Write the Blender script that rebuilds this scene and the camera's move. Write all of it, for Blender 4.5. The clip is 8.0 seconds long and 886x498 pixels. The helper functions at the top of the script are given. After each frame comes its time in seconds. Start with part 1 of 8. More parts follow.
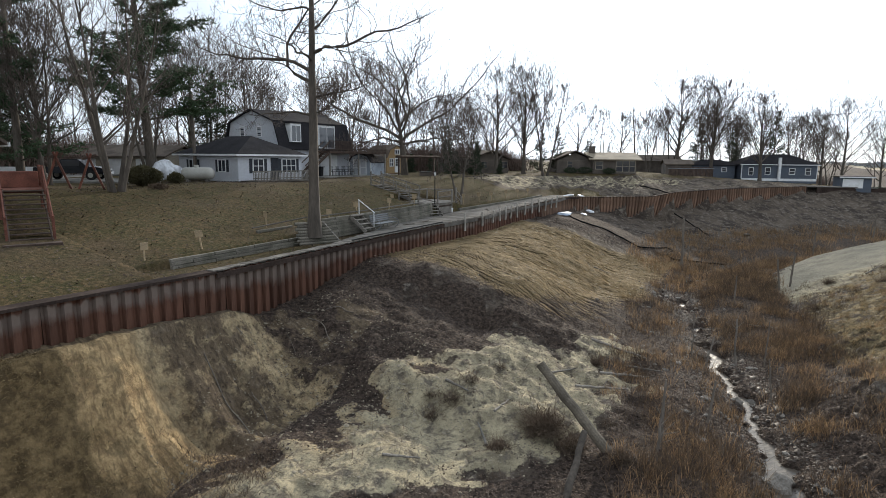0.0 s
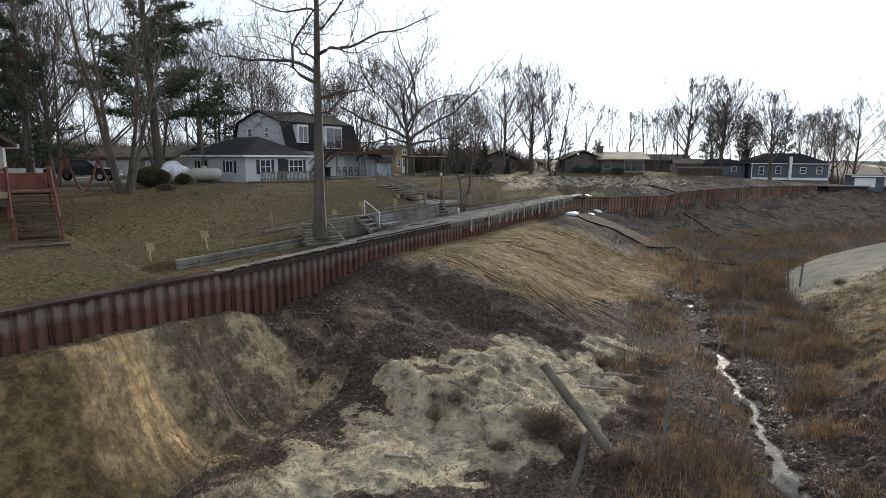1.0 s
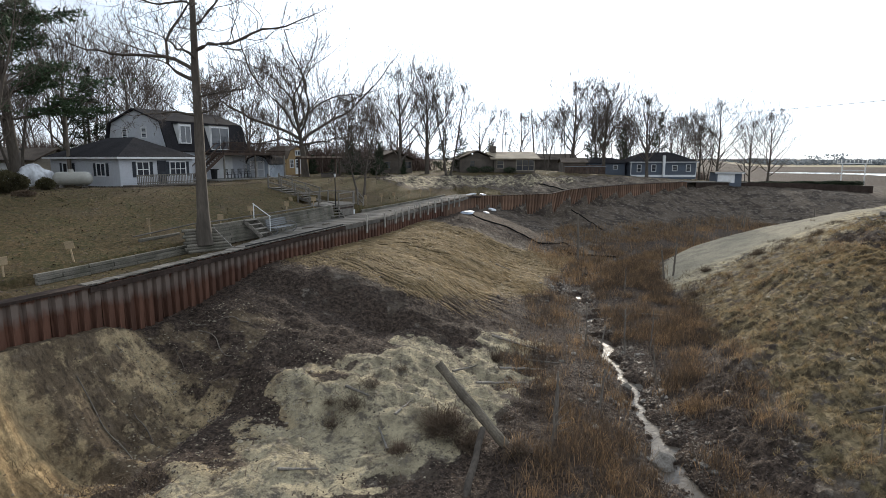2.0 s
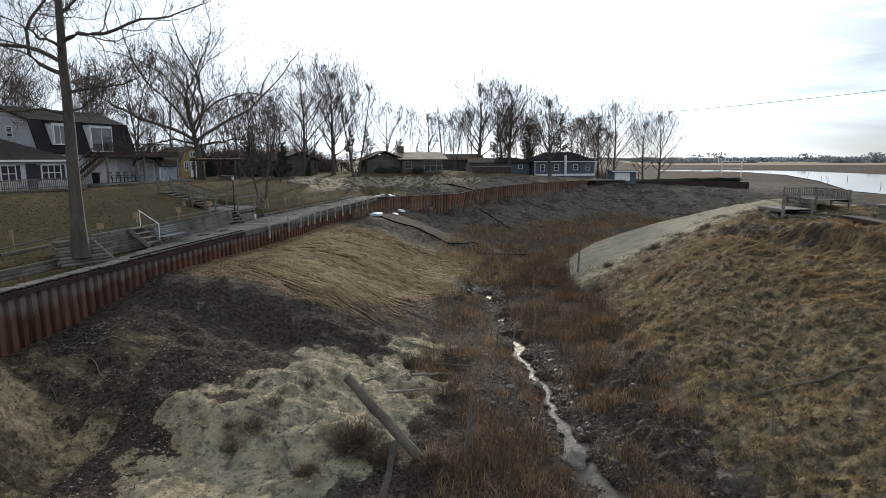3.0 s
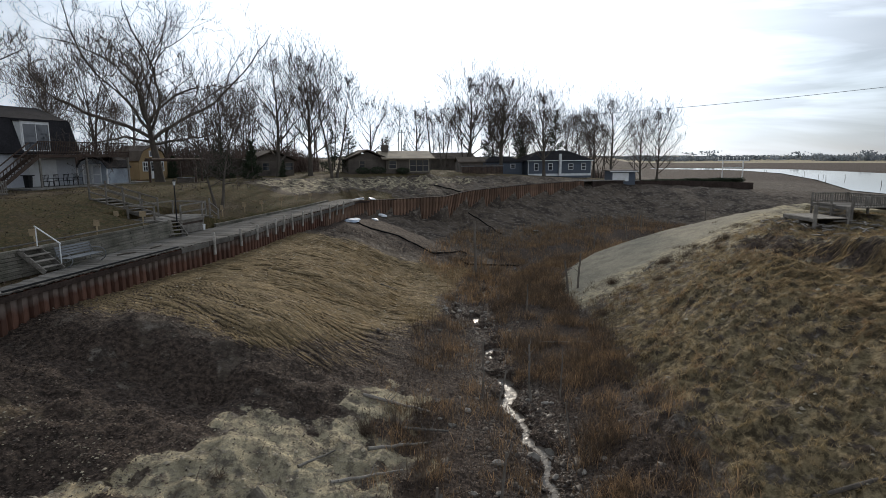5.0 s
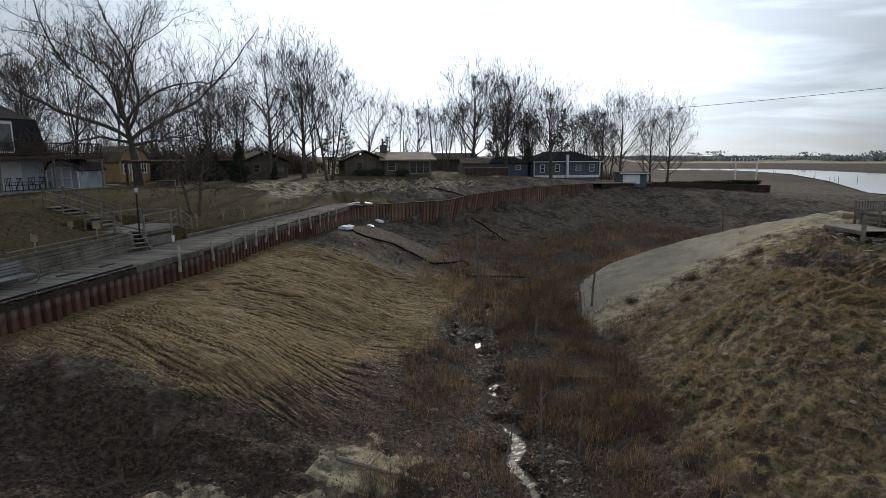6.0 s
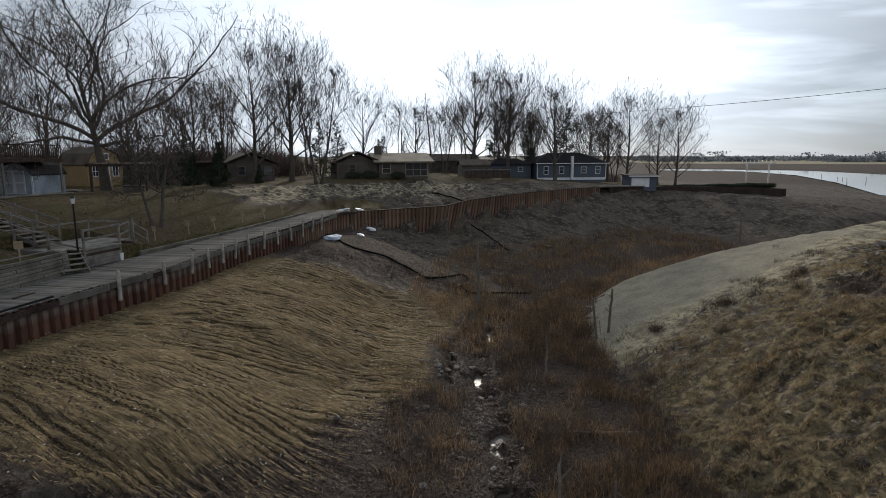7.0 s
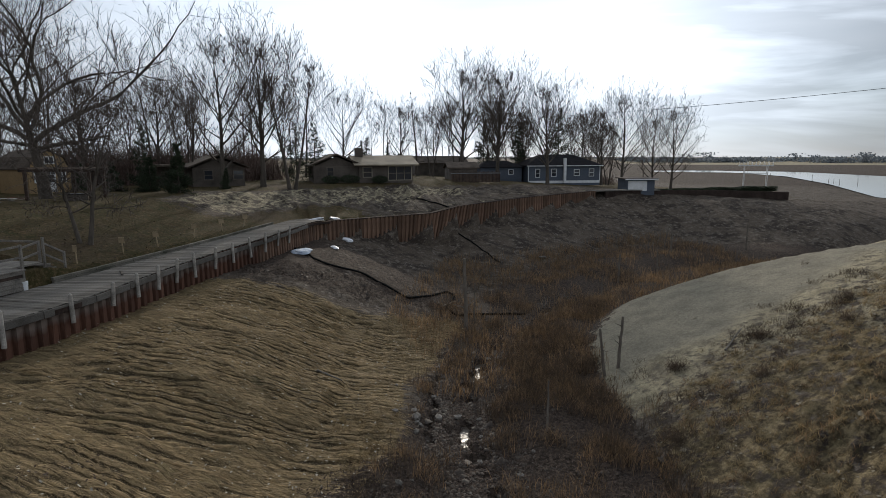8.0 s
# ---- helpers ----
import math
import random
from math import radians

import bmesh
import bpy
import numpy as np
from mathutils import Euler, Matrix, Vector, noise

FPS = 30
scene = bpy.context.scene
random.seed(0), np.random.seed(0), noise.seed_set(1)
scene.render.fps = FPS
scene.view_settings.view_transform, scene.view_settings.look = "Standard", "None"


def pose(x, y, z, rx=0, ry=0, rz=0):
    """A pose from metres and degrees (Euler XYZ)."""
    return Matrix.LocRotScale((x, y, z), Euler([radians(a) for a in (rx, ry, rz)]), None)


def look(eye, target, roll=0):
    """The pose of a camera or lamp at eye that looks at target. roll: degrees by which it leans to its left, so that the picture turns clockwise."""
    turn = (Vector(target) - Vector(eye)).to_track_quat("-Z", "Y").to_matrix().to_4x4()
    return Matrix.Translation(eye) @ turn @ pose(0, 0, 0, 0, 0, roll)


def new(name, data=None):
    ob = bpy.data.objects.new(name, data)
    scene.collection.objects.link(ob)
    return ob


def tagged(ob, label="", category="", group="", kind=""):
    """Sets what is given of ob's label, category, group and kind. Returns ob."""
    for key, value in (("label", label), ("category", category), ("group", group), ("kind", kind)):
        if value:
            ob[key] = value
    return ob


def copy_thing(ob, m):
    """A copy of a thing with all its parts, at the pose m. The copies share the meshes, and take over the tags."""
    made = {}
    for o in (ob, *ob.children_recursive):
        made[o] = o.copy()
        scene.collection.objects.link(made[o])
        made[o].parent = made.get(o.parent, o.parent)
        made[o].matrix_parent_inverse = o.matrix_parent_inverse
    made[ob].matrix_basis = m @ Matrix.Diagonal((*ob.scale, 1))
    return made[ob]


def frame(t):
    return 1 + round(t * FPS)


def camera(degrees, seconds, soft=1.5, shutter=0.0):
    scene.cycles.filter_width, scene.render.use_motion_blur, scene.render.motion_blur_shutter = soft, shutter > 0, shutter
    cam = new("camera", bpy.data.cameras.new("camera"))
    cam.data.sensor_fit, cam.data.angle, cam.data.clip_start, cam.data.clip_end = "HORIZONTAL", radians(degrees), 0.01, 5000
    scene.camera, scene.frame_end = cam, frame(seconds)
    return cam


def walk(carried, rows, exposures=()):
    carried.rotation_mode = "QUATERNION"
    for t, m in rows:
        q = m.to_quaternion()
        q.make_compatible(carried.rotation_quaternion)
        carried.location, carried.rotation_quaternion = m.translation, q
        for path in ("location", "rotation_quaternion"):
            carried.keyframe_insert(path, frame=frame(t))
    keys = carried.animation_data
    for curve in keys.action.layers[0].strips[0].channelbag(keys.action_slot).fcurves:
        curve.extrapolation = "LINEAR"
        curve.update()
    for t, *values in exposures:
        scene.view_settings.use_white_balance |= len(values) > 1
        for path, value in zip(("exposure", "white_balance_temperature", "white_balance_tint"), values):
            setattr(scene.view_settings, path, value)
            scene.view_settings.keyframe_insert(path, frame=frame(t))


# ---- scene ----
cam = camera(74.8, 8.0, soft=0.8)
METRES, EYE, TILT, LEAN, TURN = 22.5, 11.25, -8.9, -0.5, 0.0
ROWS = [
    (0.0, 0.0, 0.0, 0.0, 0.0, 0.0, -0.0),
    (0.5, 0.0037, -0.0004, 0.0003, 0.54, 0.0, 0.02),
    (1.0, 0.0086, 0.0011, 0.0006, 0.87, 0.01, 0.07),
    (1.5, 0.0187, 0.0023, 0.0023, -2.7, -0.04, 0.78),
    (3.0, 0.0375, 0.0373, 0.0095, -17.65, -0.54, 3.57),
    (3.5, 0.0609, 0.0805, 0.0179, -18.02, -0.64, 3.69),
    (4.0, 0.0904, 0.1378, 0.0273, -18.37, -0.71, 3.72),
    (4.5, 0.1243, 0.2057, 0.0408, -18.44, -0.77, 3.69),
    (6.0, 0.2379, 0.4593, 0.0933, -17.92, -0.81, 3.51),
    (6.5, 0.2785, 0.558, 0.1146, -17.86, -0.82, 3.45),
    (7.0, 0.321, 0.6635, 0.1357, -17.88, -0.83, 3.41),
    (7.5, 0.3654, 0.7736, 0.1561, -17.92, -0.82, 3.4),
    (8.0, 0.4142, 0.8772, 0.1761, -18.92, -0.78, 3.62),
]
walk(cam, [(t, pose(0, 0, EYE, TILT, LEAN, TURN) @ pose(METRES * x, METRES * y, METRES * z, 90 + pitch, roll, yaw)) for t, x, y, z, yaw, pitch, roll in ROWS],
     exposures=[(0.0, 0.0, 6500, 10), (1.5, 0.0, 6500, 10), (3.0, -0.40, 6500, 11), (4.5, -0.58, 6450, 11), (6.0, -0.97, 6450, 11), (7.0, -1.03, 6450, 11), (8.0, -1.02, 6450, 11)])

# world, sun, exposure
SUN_AZ, SUN_EL = 19.0, 17.5          # degrees to the right of +y, and up
world = bpy.data.worlds.new("sky")
scene.world = world
world.use_nodes = True
wn, wl = world.node_tree.nodes, world.node_tree.links
wn.clear()
w_out = wn.new("ShaderNodeOutputWorld")
w_bg = wn.new("ShaderNodeBackground")
sky = wn.new("ShaderNodeTexSky")
sky.sky_type, sky.sun_disc = "NISHITA", False
sky.sun_elevation, sky.sun_rotation = radians(SUN_EL), radians(SUN_AZ)
sky.air_density, sky.dust_density, sky.ozone_density = 1.0, 0.1, 2.0
w_co = wn.new("ShaderNodeTexCoord")
w_map = wn.new("ShaderNodeMapping")
w_map.inputs["Scale"].default_value = (1.2, 1.2, 7.0)
w_noise = wn.new("ShaderNodeTexNoise")
w_noise.inputs["Scale"].default_value, w_noise.inputs["Detail"].default_value = 1.4, 7.0
w_noise.inputs["Distortion"].default_value = 0.5
w_ramp = wn.new("ShaderNodeMapRange")
w_ramp.inputs["To Min"].default_value = 0.62
w_ramp.inputs["From Min"].default_value, w_ramp.inputs["From Max"].default_value = 0.27, 0.60
w_dot = wn.new("ShaderNodeVectorMath")
w_dot.operation = "DOT_PRODUCT"
w_dot.inputs[1].default_value = (math.sin(radians(SUN_AZ)) * math.cos(radians(SUN_EL)), math.cos(radians(SUN_AZ)) * math.cos(radians(SUN_EL)), math.sin(radians(SUN_EL)))
w_glow = wn.new("ShaderNodeMapRange")       # thin cloud, bright towards the sun
w_glow.inputs["From Min"].default_value, w_glow.inputs["From Max"].default_value = 0.77, 0.95
w_glow.inputs["To Min"].default_value, w_glow.inputs["To Max"].default_value = 10.0, 25.0
w_cloud = wn.new("ShaderNodeMix")
w_cloud.data_type = "RGBA"
w_tint = wn.new("ShaderNodeVectorMath")
w_tint.operation = "SCALE"
w_tint.inputs[0].default_value = (0.885, 0.985, 1.10)
wl.new(w_co.outputs["Generated"], w_map.inputs["Vector"])
wl.new(w_map.outputs["Vector"], w_noise.inputs["Vector"])
wl.new(w_noise.outputs["Fac"], w_ramp.inputs["Value"])
wl.new(w_co.outputs["Generated"], w_dot.inputs[0])
wl.new(w_dot.outputs["Value"], w_glow.inputs["Value"])
w_map2 = wn.new("ShaderNodeMapping")        # long level streaks, darker and lighter
w_map2.inputs["Scale"].default_value, w_map2.inputs["Rotation"].default_value = (1.5, 1.5, 11.0), (0.0, 0.05, 0.0)
w_streak, w_gain, w_mul = wn.new("ShaderNodeTexNoise"), wn.new("ShaderNodeMapRange"), wn.new("ShaderNodeMath")
w_streak.inputs["Scale"].default_value, w_streak.inputs["Detail"].default_value, w_streak.inputs["Distortion"].default_value = 1.3, 6.0, 0.8
w_gain.inputs["From Min"].default_value, w_gain.inputs["From Max"].default_value = 0.40, 0.62
w_gain.inputs["To Min"].default_value, w_gain.inputs["To Max"].default_value = 0.95, 1.9
w_mul.operation = "MULTIPLY"
wl.new(w_co.outputs["Generated"], w_map2.inputs["Vector"])
wl.new(w_map2.outputs["Vector"], w_streak.inputs["Vector"])
wl.new(w_streak.outputs["Fac"], w_gain.inputs["Value"])
wl.new(w_glow.outputs["Result"], w_mul.inputs[0])
w_side, w_mask, w_part = wn.new("ShaderNodeVectorMath"), wn.new("ShaderNodeMapRange"), wn.new("ShaderNodeMix")
w_side.operation = "DOT_PRODUCT"            # a bank of grey-blue cloud low over the river
w_side.inputs[1].default_value = (0.84, 0.51, 0.14)
w_mask.inputs["From Min"].default_value, w_mask.inputs["From Max"].default_value = 0.87, 0.98
w_part.inputs["A"].default_value = 1.12
wl.new(w_co.outputs["Generated"], w_side.inputs[0])
wl.new(w_side.outputs["Value"], w_mask.inputs["Value"])
wl.new(w_mask.outputs["Result"], w_part.inputs["Factor"])
wl.new(w_gain.outputs["Result"], w_part.inputs["B"])
wl.new(w_part.outputs["Result"], w_mul.inputs[1])
wl.new(w_mul.outputs["Value"], w_tint.inputs["Scale"])
wl.new(w_ramp.outputs["Result"], w_cloud.inputs["Factor"])
wl.new(sky.outputs["Color"], w_cloud.inputs["A"])
wl.new(w_tint.outputs["Vector"], w_cloud.inputs["B"])
wl.new(w_cloud.outputs["Result"], w_bg.inputs["Color"])
w_bg.inputs["Strength"].default_value = 0.096
wl.new(w_bg.outputs["Background"], w_out.inputs["Surface"])
sun = new("sun", bpy.data.lights.new("sun", "SUN"))
sun.data.energy, sun.data.angle, sun.data.color = 5.0, radians(1.5), (1.0, 0.905, 0.755)
sun.matrix_world = look(w_dot.inputs[1].default_value, (0, 0, 0))

# ---- materials ----


def material(name, base, rough=0.8, metal=0.0, vary=0.25, scale=4.0, fine=30.0, bump=0.3, tint=None, per_piece=0.0, stretch=(1, 1, 1), spec=0.3, thin=0.0, island=False):
    """A weathered surface: base colour, broad stains towards tint, fine grain, relief; thin lets light through blades."""
    m = bpy.data.materials.new(name)
    m.use_nodes = True
    n, l = m.node_tree.nodes, m.node_tree.links
    b = n["Principled BSDF"]
    b.inputs["Roughness"].default_value, b.inputs["Metallic"].default_value = rough, metal
    b.inputs["Specular IOR Level"].default_value = spec
    co = n.new("ShaderNodeTexCoord")
    mp = n.new("ShaderNodeMapping")
    mp.inputs["Scale"].default_value = stretch
    l.new(co.outputs["Object"], mp.inputs["Vector"])
    big, small = n.new("ShaderNodeTexNoise"), n.new("ShaderNodeTexNoise")
    for node, s, d in ((big, scale, 5.0), (small, fine, 4.0)):
        node.inputs["Scale"].default_value, node.inputs["Detail"].default_value = s, d
        l.new(mp.outputs["Vector"], node.inputs["Vector"])
    t = tint or tuple(c * 0.45 for c in base)
    mix = n.new("ShaderNodeMix")
    mix.data_type = "RGBA"
    mix.inputs["A"].default_value, mix.inputs["B"].default_value = (*base, 1), (*t, 1)
    rng = n.new("ShaderNodeMapRange")
    rng.inputs["From Min"].default_value, rng.inputs["From Max"].default_value = 0.4, 0.75
    l.new(big.outputs["Fac"], rng.inputs["Value"])
    l.new(rng.outputs["Result"], mix.inputs["Factor"])
    hsv = n.new("ShaderNodeHueSaturation")
    val = n.new("ShaderNodeMapRange")
    val.inputs["From Min"].default_value, val.inputs["From Max"].default_value = 0.25, 0.75
    val.inputs["To Min"].default_value, val.inputs["To Max"].default_value = 1 - vary, 1 + vary
    l.new(small.outputs["Fac"], val.inputs["Value"])
    if per_piece:
        oi, ad = n.new("ShaderNodeObjectInfo"), n.new("ShaderNodeMath")
        ad.operation = "MULTIPLY"
        pr = n.new("ShaderNodeMapRange")
        pr.inputs["To Min"].default_value, pr.inputs["To Max"].default_value = 1 - per_piece, 1 + per_piece
        l.new(oi.outputs["Random"], pr.inputs["Value"])
        l.new(val.outputs["Result"], ad.inputs[0])
        l.new(pr.outputs["Result"], ad.inputs[1])
        l.new(ad.outputs["Value"], hsv.inputs["Value"])
    else:
        l.new(val.outputs["Result"], hsv.inputs["Value"])
    l.new(mix.outputs["Result"], hsv.inputs["Color"])
    l.new(hsv.outputs["Color"], b.inputs["Base Color"])
    if bump:
        bp = n.new("ShaderNodeBump")
        bp.inputs["Strength"].default_value, bp.inputs["Distance"].default_value = bump, 0.02
        l.new(small.outputs["Fac"], bp.inputs["Height"])
        l.new(bp.outputs["Normal"], b.inputs["Normal"])
    if thin or island:                        # every blade or leaf a little lighter or darker
        ge, ir, im = n.new("ShaderNodeNewGeometry"), n.new("ShaderNodeMapRange"), n.new("ShaderNodeMath")
        im.operation = "MULTIPLY"
        ir.inputs["To Min"].default_value, ir.inputs["To Max"].default_value = 0.6, 1.4
        l.new(ge.outputs["Random Per Island"], ir.inputs["Value"])
        l.new(val.outputs["Result"], im.inputs[0])
        l.new(ir.outputs["Result"], im.inputs[1])
        l.new(im.outputs["Value"], hsv.inputs["Value"])
    if thin:
        tr, ms = n.new("ShaderNodeBsdfTranslucent"), n.new("ShaderNodeMixShader")
        l.new(hsv.outputs["Color"], tr.inputs["Color"])
        ms.inputs["Fac"].default_value = thin
        l.new(b.outputs["BSDF"], ms.inputs[1])
        l.new(tr.outputs["BSDF"], ms.inputs[2])
        l.new(ms.outputs["Shader"], n["Material Output"].inputs["Surface"])
    return m


M_BARK = material("bark", (0.105, 0.088, 0.072), 0.9, vary=0.35, scale=1.5, fine=12, bump=0.8, stretch=(1, 1, 0.25))
M_TWIG = material("twig_bark", (0.125, 0.102, 0.088), 0.9, vary=0.3, bump=0)
M_BARK_PALE = material("pale_bark", (0.17, 0.145, 0.12), 0.9, vary=0.35, scale=1.5, fine=12, bump=0.8, stretch=(1, 1, 0.25))
M_NEEDLE = material("pine_needles", (0.065, 0.105, 0.052), 0.75, vary=0.5, scale=0.8, fine=6, bump=0)
M_CEDAR = material("cedar_foliage", (0.042, 0.058, 0.03), 0.8, vary=0.5, scale=0.8, fine=6, bump=0)
M_HEDGE = material("hedge_leaves", (0.085, 0.075, 0.035), 0.8, vary=0.5, scale=1.0, fine=8, bump=0)
# far sheets: the rust colour is raised to stand in for light on them
M_RUST_PALE = material("lit_far_rust", (0.23, 0.145, 0.10), 0.9, 0.0, vary=0.4, scale=1.1, fine=9, bump=0.5, tint=(0.12, 0.07, 0.047), per_piece=0.35, stretch=(1, 1, 0.35))


def stained(name, base, tint, stain, low, high):
    """Rusted sheet with a ragged pale stain between two heights of its own length."""
    m = material(name, base, 0.85, 0.05, vary=0.4, scale=1.1, fine=9, bump=0.6, tint=tint, per_piece=0.3, stretch=(1, 1, 0.35))
    n, l = m.node_tree.nodes, m.node_tree.links
    bs = n["Principled BSDF"]
    old = bs.inputs["Base Color"].links[0].from_socket
    co, sep, nz = n.new("ShaderNodeTexCoord"), n.new("ShaderNodeSeparateXYZ"), n.new("ShaderNodeTexNoise")
    oi, ad = n.new("ShaderNodeObjectInfo"), n.new("ShaderNodeVectorMath")
    l.new(co.outputs["Object"], sep.inputs[0])
    l.new(co.outputs["Object"], ad.inputs[0])
    l.new(oi.outputs["Location"], ad.inputs[1])
    l.new(ad.outputs["Vector"], nz.inputs["Vector"])
    nz.inputs["Scale"].default_value, nz.inputs["Detail"].default_value = 2.6, 6.0
    h = n.new("ShaderNodeMath")
    h.operation = "MULTIPLY_ADD"
    h.inputs[1].default_value = 0.34
    l.new(nz.outputs["Fac"], h.inputs[0])
    l.new(sep.outputs["Z"], h.inputs[2])
    up, dn, mu = n.new("ShaderNodeMapRange"), n.new("ShaderNodeMapRange"), n.new("ShaderNodeMath")
    up.inputs["From Min"].default_value, up.inputs["From Max"].default_value = low + 0.17, low + 0.30
    dn.inputs["From Min"].default_value, dn.inputs["From Max"].default_value = high + 0.17, high + 0.22
    dn.inputs["To Min"].default_value, dn.inputs["To Max"].default_value = 1.0, 0.0
    l.new(h.outputs["Value"], up.inputs["Value"])
    l.new(h.outputs["Value"], dn.inputs["Value"])
    mu.operation = "MULTIPLY"
    l.new(up.outputs["Result"], mu.inputs[0])
    l.new(dn.outputs["Result"], mu.inputs[1])
    mx = n.new("ShaderNodeMix")
    mx.data_type = "RGBA"
    mx.inputs["B"].default_value = (*stain, 1)
    l.new(mu.outputs["Value"], mx.inputs["Factor"])
    l.new(old, mx.inputs["A"])
    l.new(mx.outputs["Result"], bs.inputs["Base Color"])
    return m


M_RUST = stained("rusted_steel", (0.145, 0.062, 0.037), (0.075, 0.04, 0.029), (0.165, 0.128, 0.108), -0.33, -0.09)
M_CAP = material("dark_steel_cap", (0.055, 0.04, 0.034), 0.95, 0.0, spec=0.08, vary=0.4, scale=1.0, fine=9)
M_DECK = material("weathered_grey_planks", (0.155, 0.144, 0.13), 0.9, spec=0.12, vary=0.3, scale=1.5, fine=22, bump=0.5, tint=(0.10, 0.09, 0.078), per_piece=0.35, stretch=(1, 1, 1))
M_TIMBER = material("grey_landscape_timber", (0.16, 0.145, 0.12), 0.9, vary=0.35, scale=1.2, fine=18, bump=0.6, tint=(0.07, 0.07, 0.05), per_piece=0.25)
M_POST = material("bleached_post", (0.36, 0.335, 0.30), 0.85, vary=0.3, scale=2, fine=20, bump=0.5, per_piece=0.2)
M_BLUEGREY = material("blue_grey_siding", (0.36, 0.40, 0.45), 0.65, vary=0.1, scale=0.7, fine=6, bump=0.1)
M_DIMTRIM = material("dull_brown_trim", (0.20, 0.17, 0.14), 0.7, vary=0.1, bump=0.1)
M_GREYWOOD = material("old_grey_wood", (0.21, 0.19, 0.165), 0.9, vary=0.35, scale=2, fine=20, bump=0.6, per_piece=0.2)
M_REDWOOD = material("red_stained_wood", (0.16, 0.06, 0.04), 0.75, vary=0.3, scale=2, fine=20, bump=0.4, per_piece=0.2)
M_DARKWOOD = material("dark_brown_wood", (0.075, 0.05, 0.038), 0.8, vary=0.3, scale=2, fine=20, bump=0.4, per_piece=0.2)
M_NEWWOOD = material("pale_new_wood", (0.42, 0.32, 0.2), 0.8, vary=0.2, scale=3, fine=25)
M_WHITE = material("white_siding", (0.50, 0.52, 0.56), 0.6, vary=0.08, scale=0.6, fine=6, bump=0.1, tint=(0.5, 0.5, 0.52))
M_TRIM = material("white_trim", (0.76, 0.77, 0.78), 0.5, vary=0.05, scale=1.5, fine=10, bump=0.05, tint=(0.62, 0.62, 0.61))
M_TAN = material("tan_siding", (0.36, 0.25, 0.13), 0.7, vary=0.12, scale=0.8, fine=8, bump=0.15, tint=(0.28, 0.19, 0.1))
M_BEIGE = material("beige_siding", (0.36, 0.32, 0.26), 0.7, vary=0.12, scale=0.8, fine=8, bump=0.15, tint=(0.3, 0.27, 0.21))
M_BROWN = material("brown_siding", (0.13, 0.108, 0.09), 0.75, vary=0.15, scale=0.8, fine=8, bump=0.15)
M_BLUE = material("slate_blue_siding", (0.085, 0.10, 0.125), 0.6, vary=0.1, scale=0.6, fine=6, bump=0.1, tint=(0.08, 0.10, 0.135))
M_GREYSID = material("grey_siding", (0.22, 0.23, 0.24), 0.65, vary=0.1, scale=0.7, fine=6, bump=0.1)
M_ROOF = material("dark_shingles", (0.032, 0.031, 0.034), 1.0, spec=0.05, vary=0.4, scale=0.9, fine=14, bump=0.5, tint=(0.022, 0.021, 0.023))
M_ROOF_TAN = material("tan_metal_roof", (0.24, 0.20, 0.145), 0.75, 0.0, vary=0.12, scale=0.5, fine=6, bump=0.1)
M_ROOF_BROWN = material("brown_shingles", (0.12, 0.095, 0.075), 0.95, vary=0.35, scale=0.9, fine=14, bump=0.5)
M_SHUTTER = material("dark_shutter", (0.03, 0.035, 0.045), 0.6, vary=0.1, bump=0.1)
M_BLACK = material("black_metal", (0.02, 0.02, 0.022), 0.5, 0.3, vary=0.2, bump=0.05)
M_HOSE = material("black_rubber_hose", (0.014, 0.014, 0.014), 0.95, spec=0.05, vary=0.3, bump=0.1)
M_TANK = material("white_painted_steel", (0.44, 0.43, 0.39), 0.4, 0.0, vary=0.08, scale=1.2, fine=8, bump=0.05, tint=(0.34, 0.33, 0.29))
M_TARP = material("white_tarpaulin", (0.78, 0.80, 0.84), 0.45, vary=0.06, scale=2, fine=8, bump=0.4)
M_STONE = material("grey_stone", (0.19, 0.172, 0.15), 0.9, vary=0.35, scale=2.5, fine=16, bump=0.7, tint=(0.15, 0.135, 0.115), per_piece=0.35)
M_ASPHALT = material("pale_gravel_drive", (0.25, 0.24, 0.22), 0.95, vary=0.3, scale=1.0, fine=30, bump=0.5)
M_CAR = material("dark_car_paint", (0.02, 0.022, 0.028), 0.25, 0.2, vary=0.05, bump=0)
M_TYRE = material("tyre_rubber", (0.02, 0.02, 0.02), 0.9, vary=0.2, bump=0.1)
M_STRAW = material("dry_straw_grass", (0.40, 0.295, 0.16), 0.85, thin=0.2, vary=0.5, scale=0.9, fine=5, bump=0, tint=(0.17, 0.118, 0.065))
M_TUFT = material("bleached_tuft_grass", (0.30, 0.228, 0.122), 0.85, thin=0.4, vary=0.5, scale=0.9, fine=5, bump=0, tint=(0.12, 0.085, 0.055))
M_REED = material("russet_reed", (0.27, 0.175, 0.097), 0.85, thin=0.45, vary=0.6, scale=1.1, fine=4, bump=0, tint=(0.12, 0.088, 0.058))
M_BRUSH = material("dark_brush", (0.125, 0.088, 0.06), 0.9, vary=0.4, scale=0.8, fine=6, bump=0)
M_LEAF = material("dead_leaves", (0.072, 0.049, 0.037), 0.8, island=True, vary=0.5, scale=2.0, fine=12, bump=0)


def glass(name, tone):
    m = bpy.data.materials.new(name)
    m.use_nodes = True
    b = m.node_tree.nodes["Principled BSDF"]
    b.inputs["Base Color"].default_value = (*tone, 1)
    b.inputs["Roughness"].default_value, b.inputs["Specular IOR Level"].default_value = 0.05, 0.8
    return m


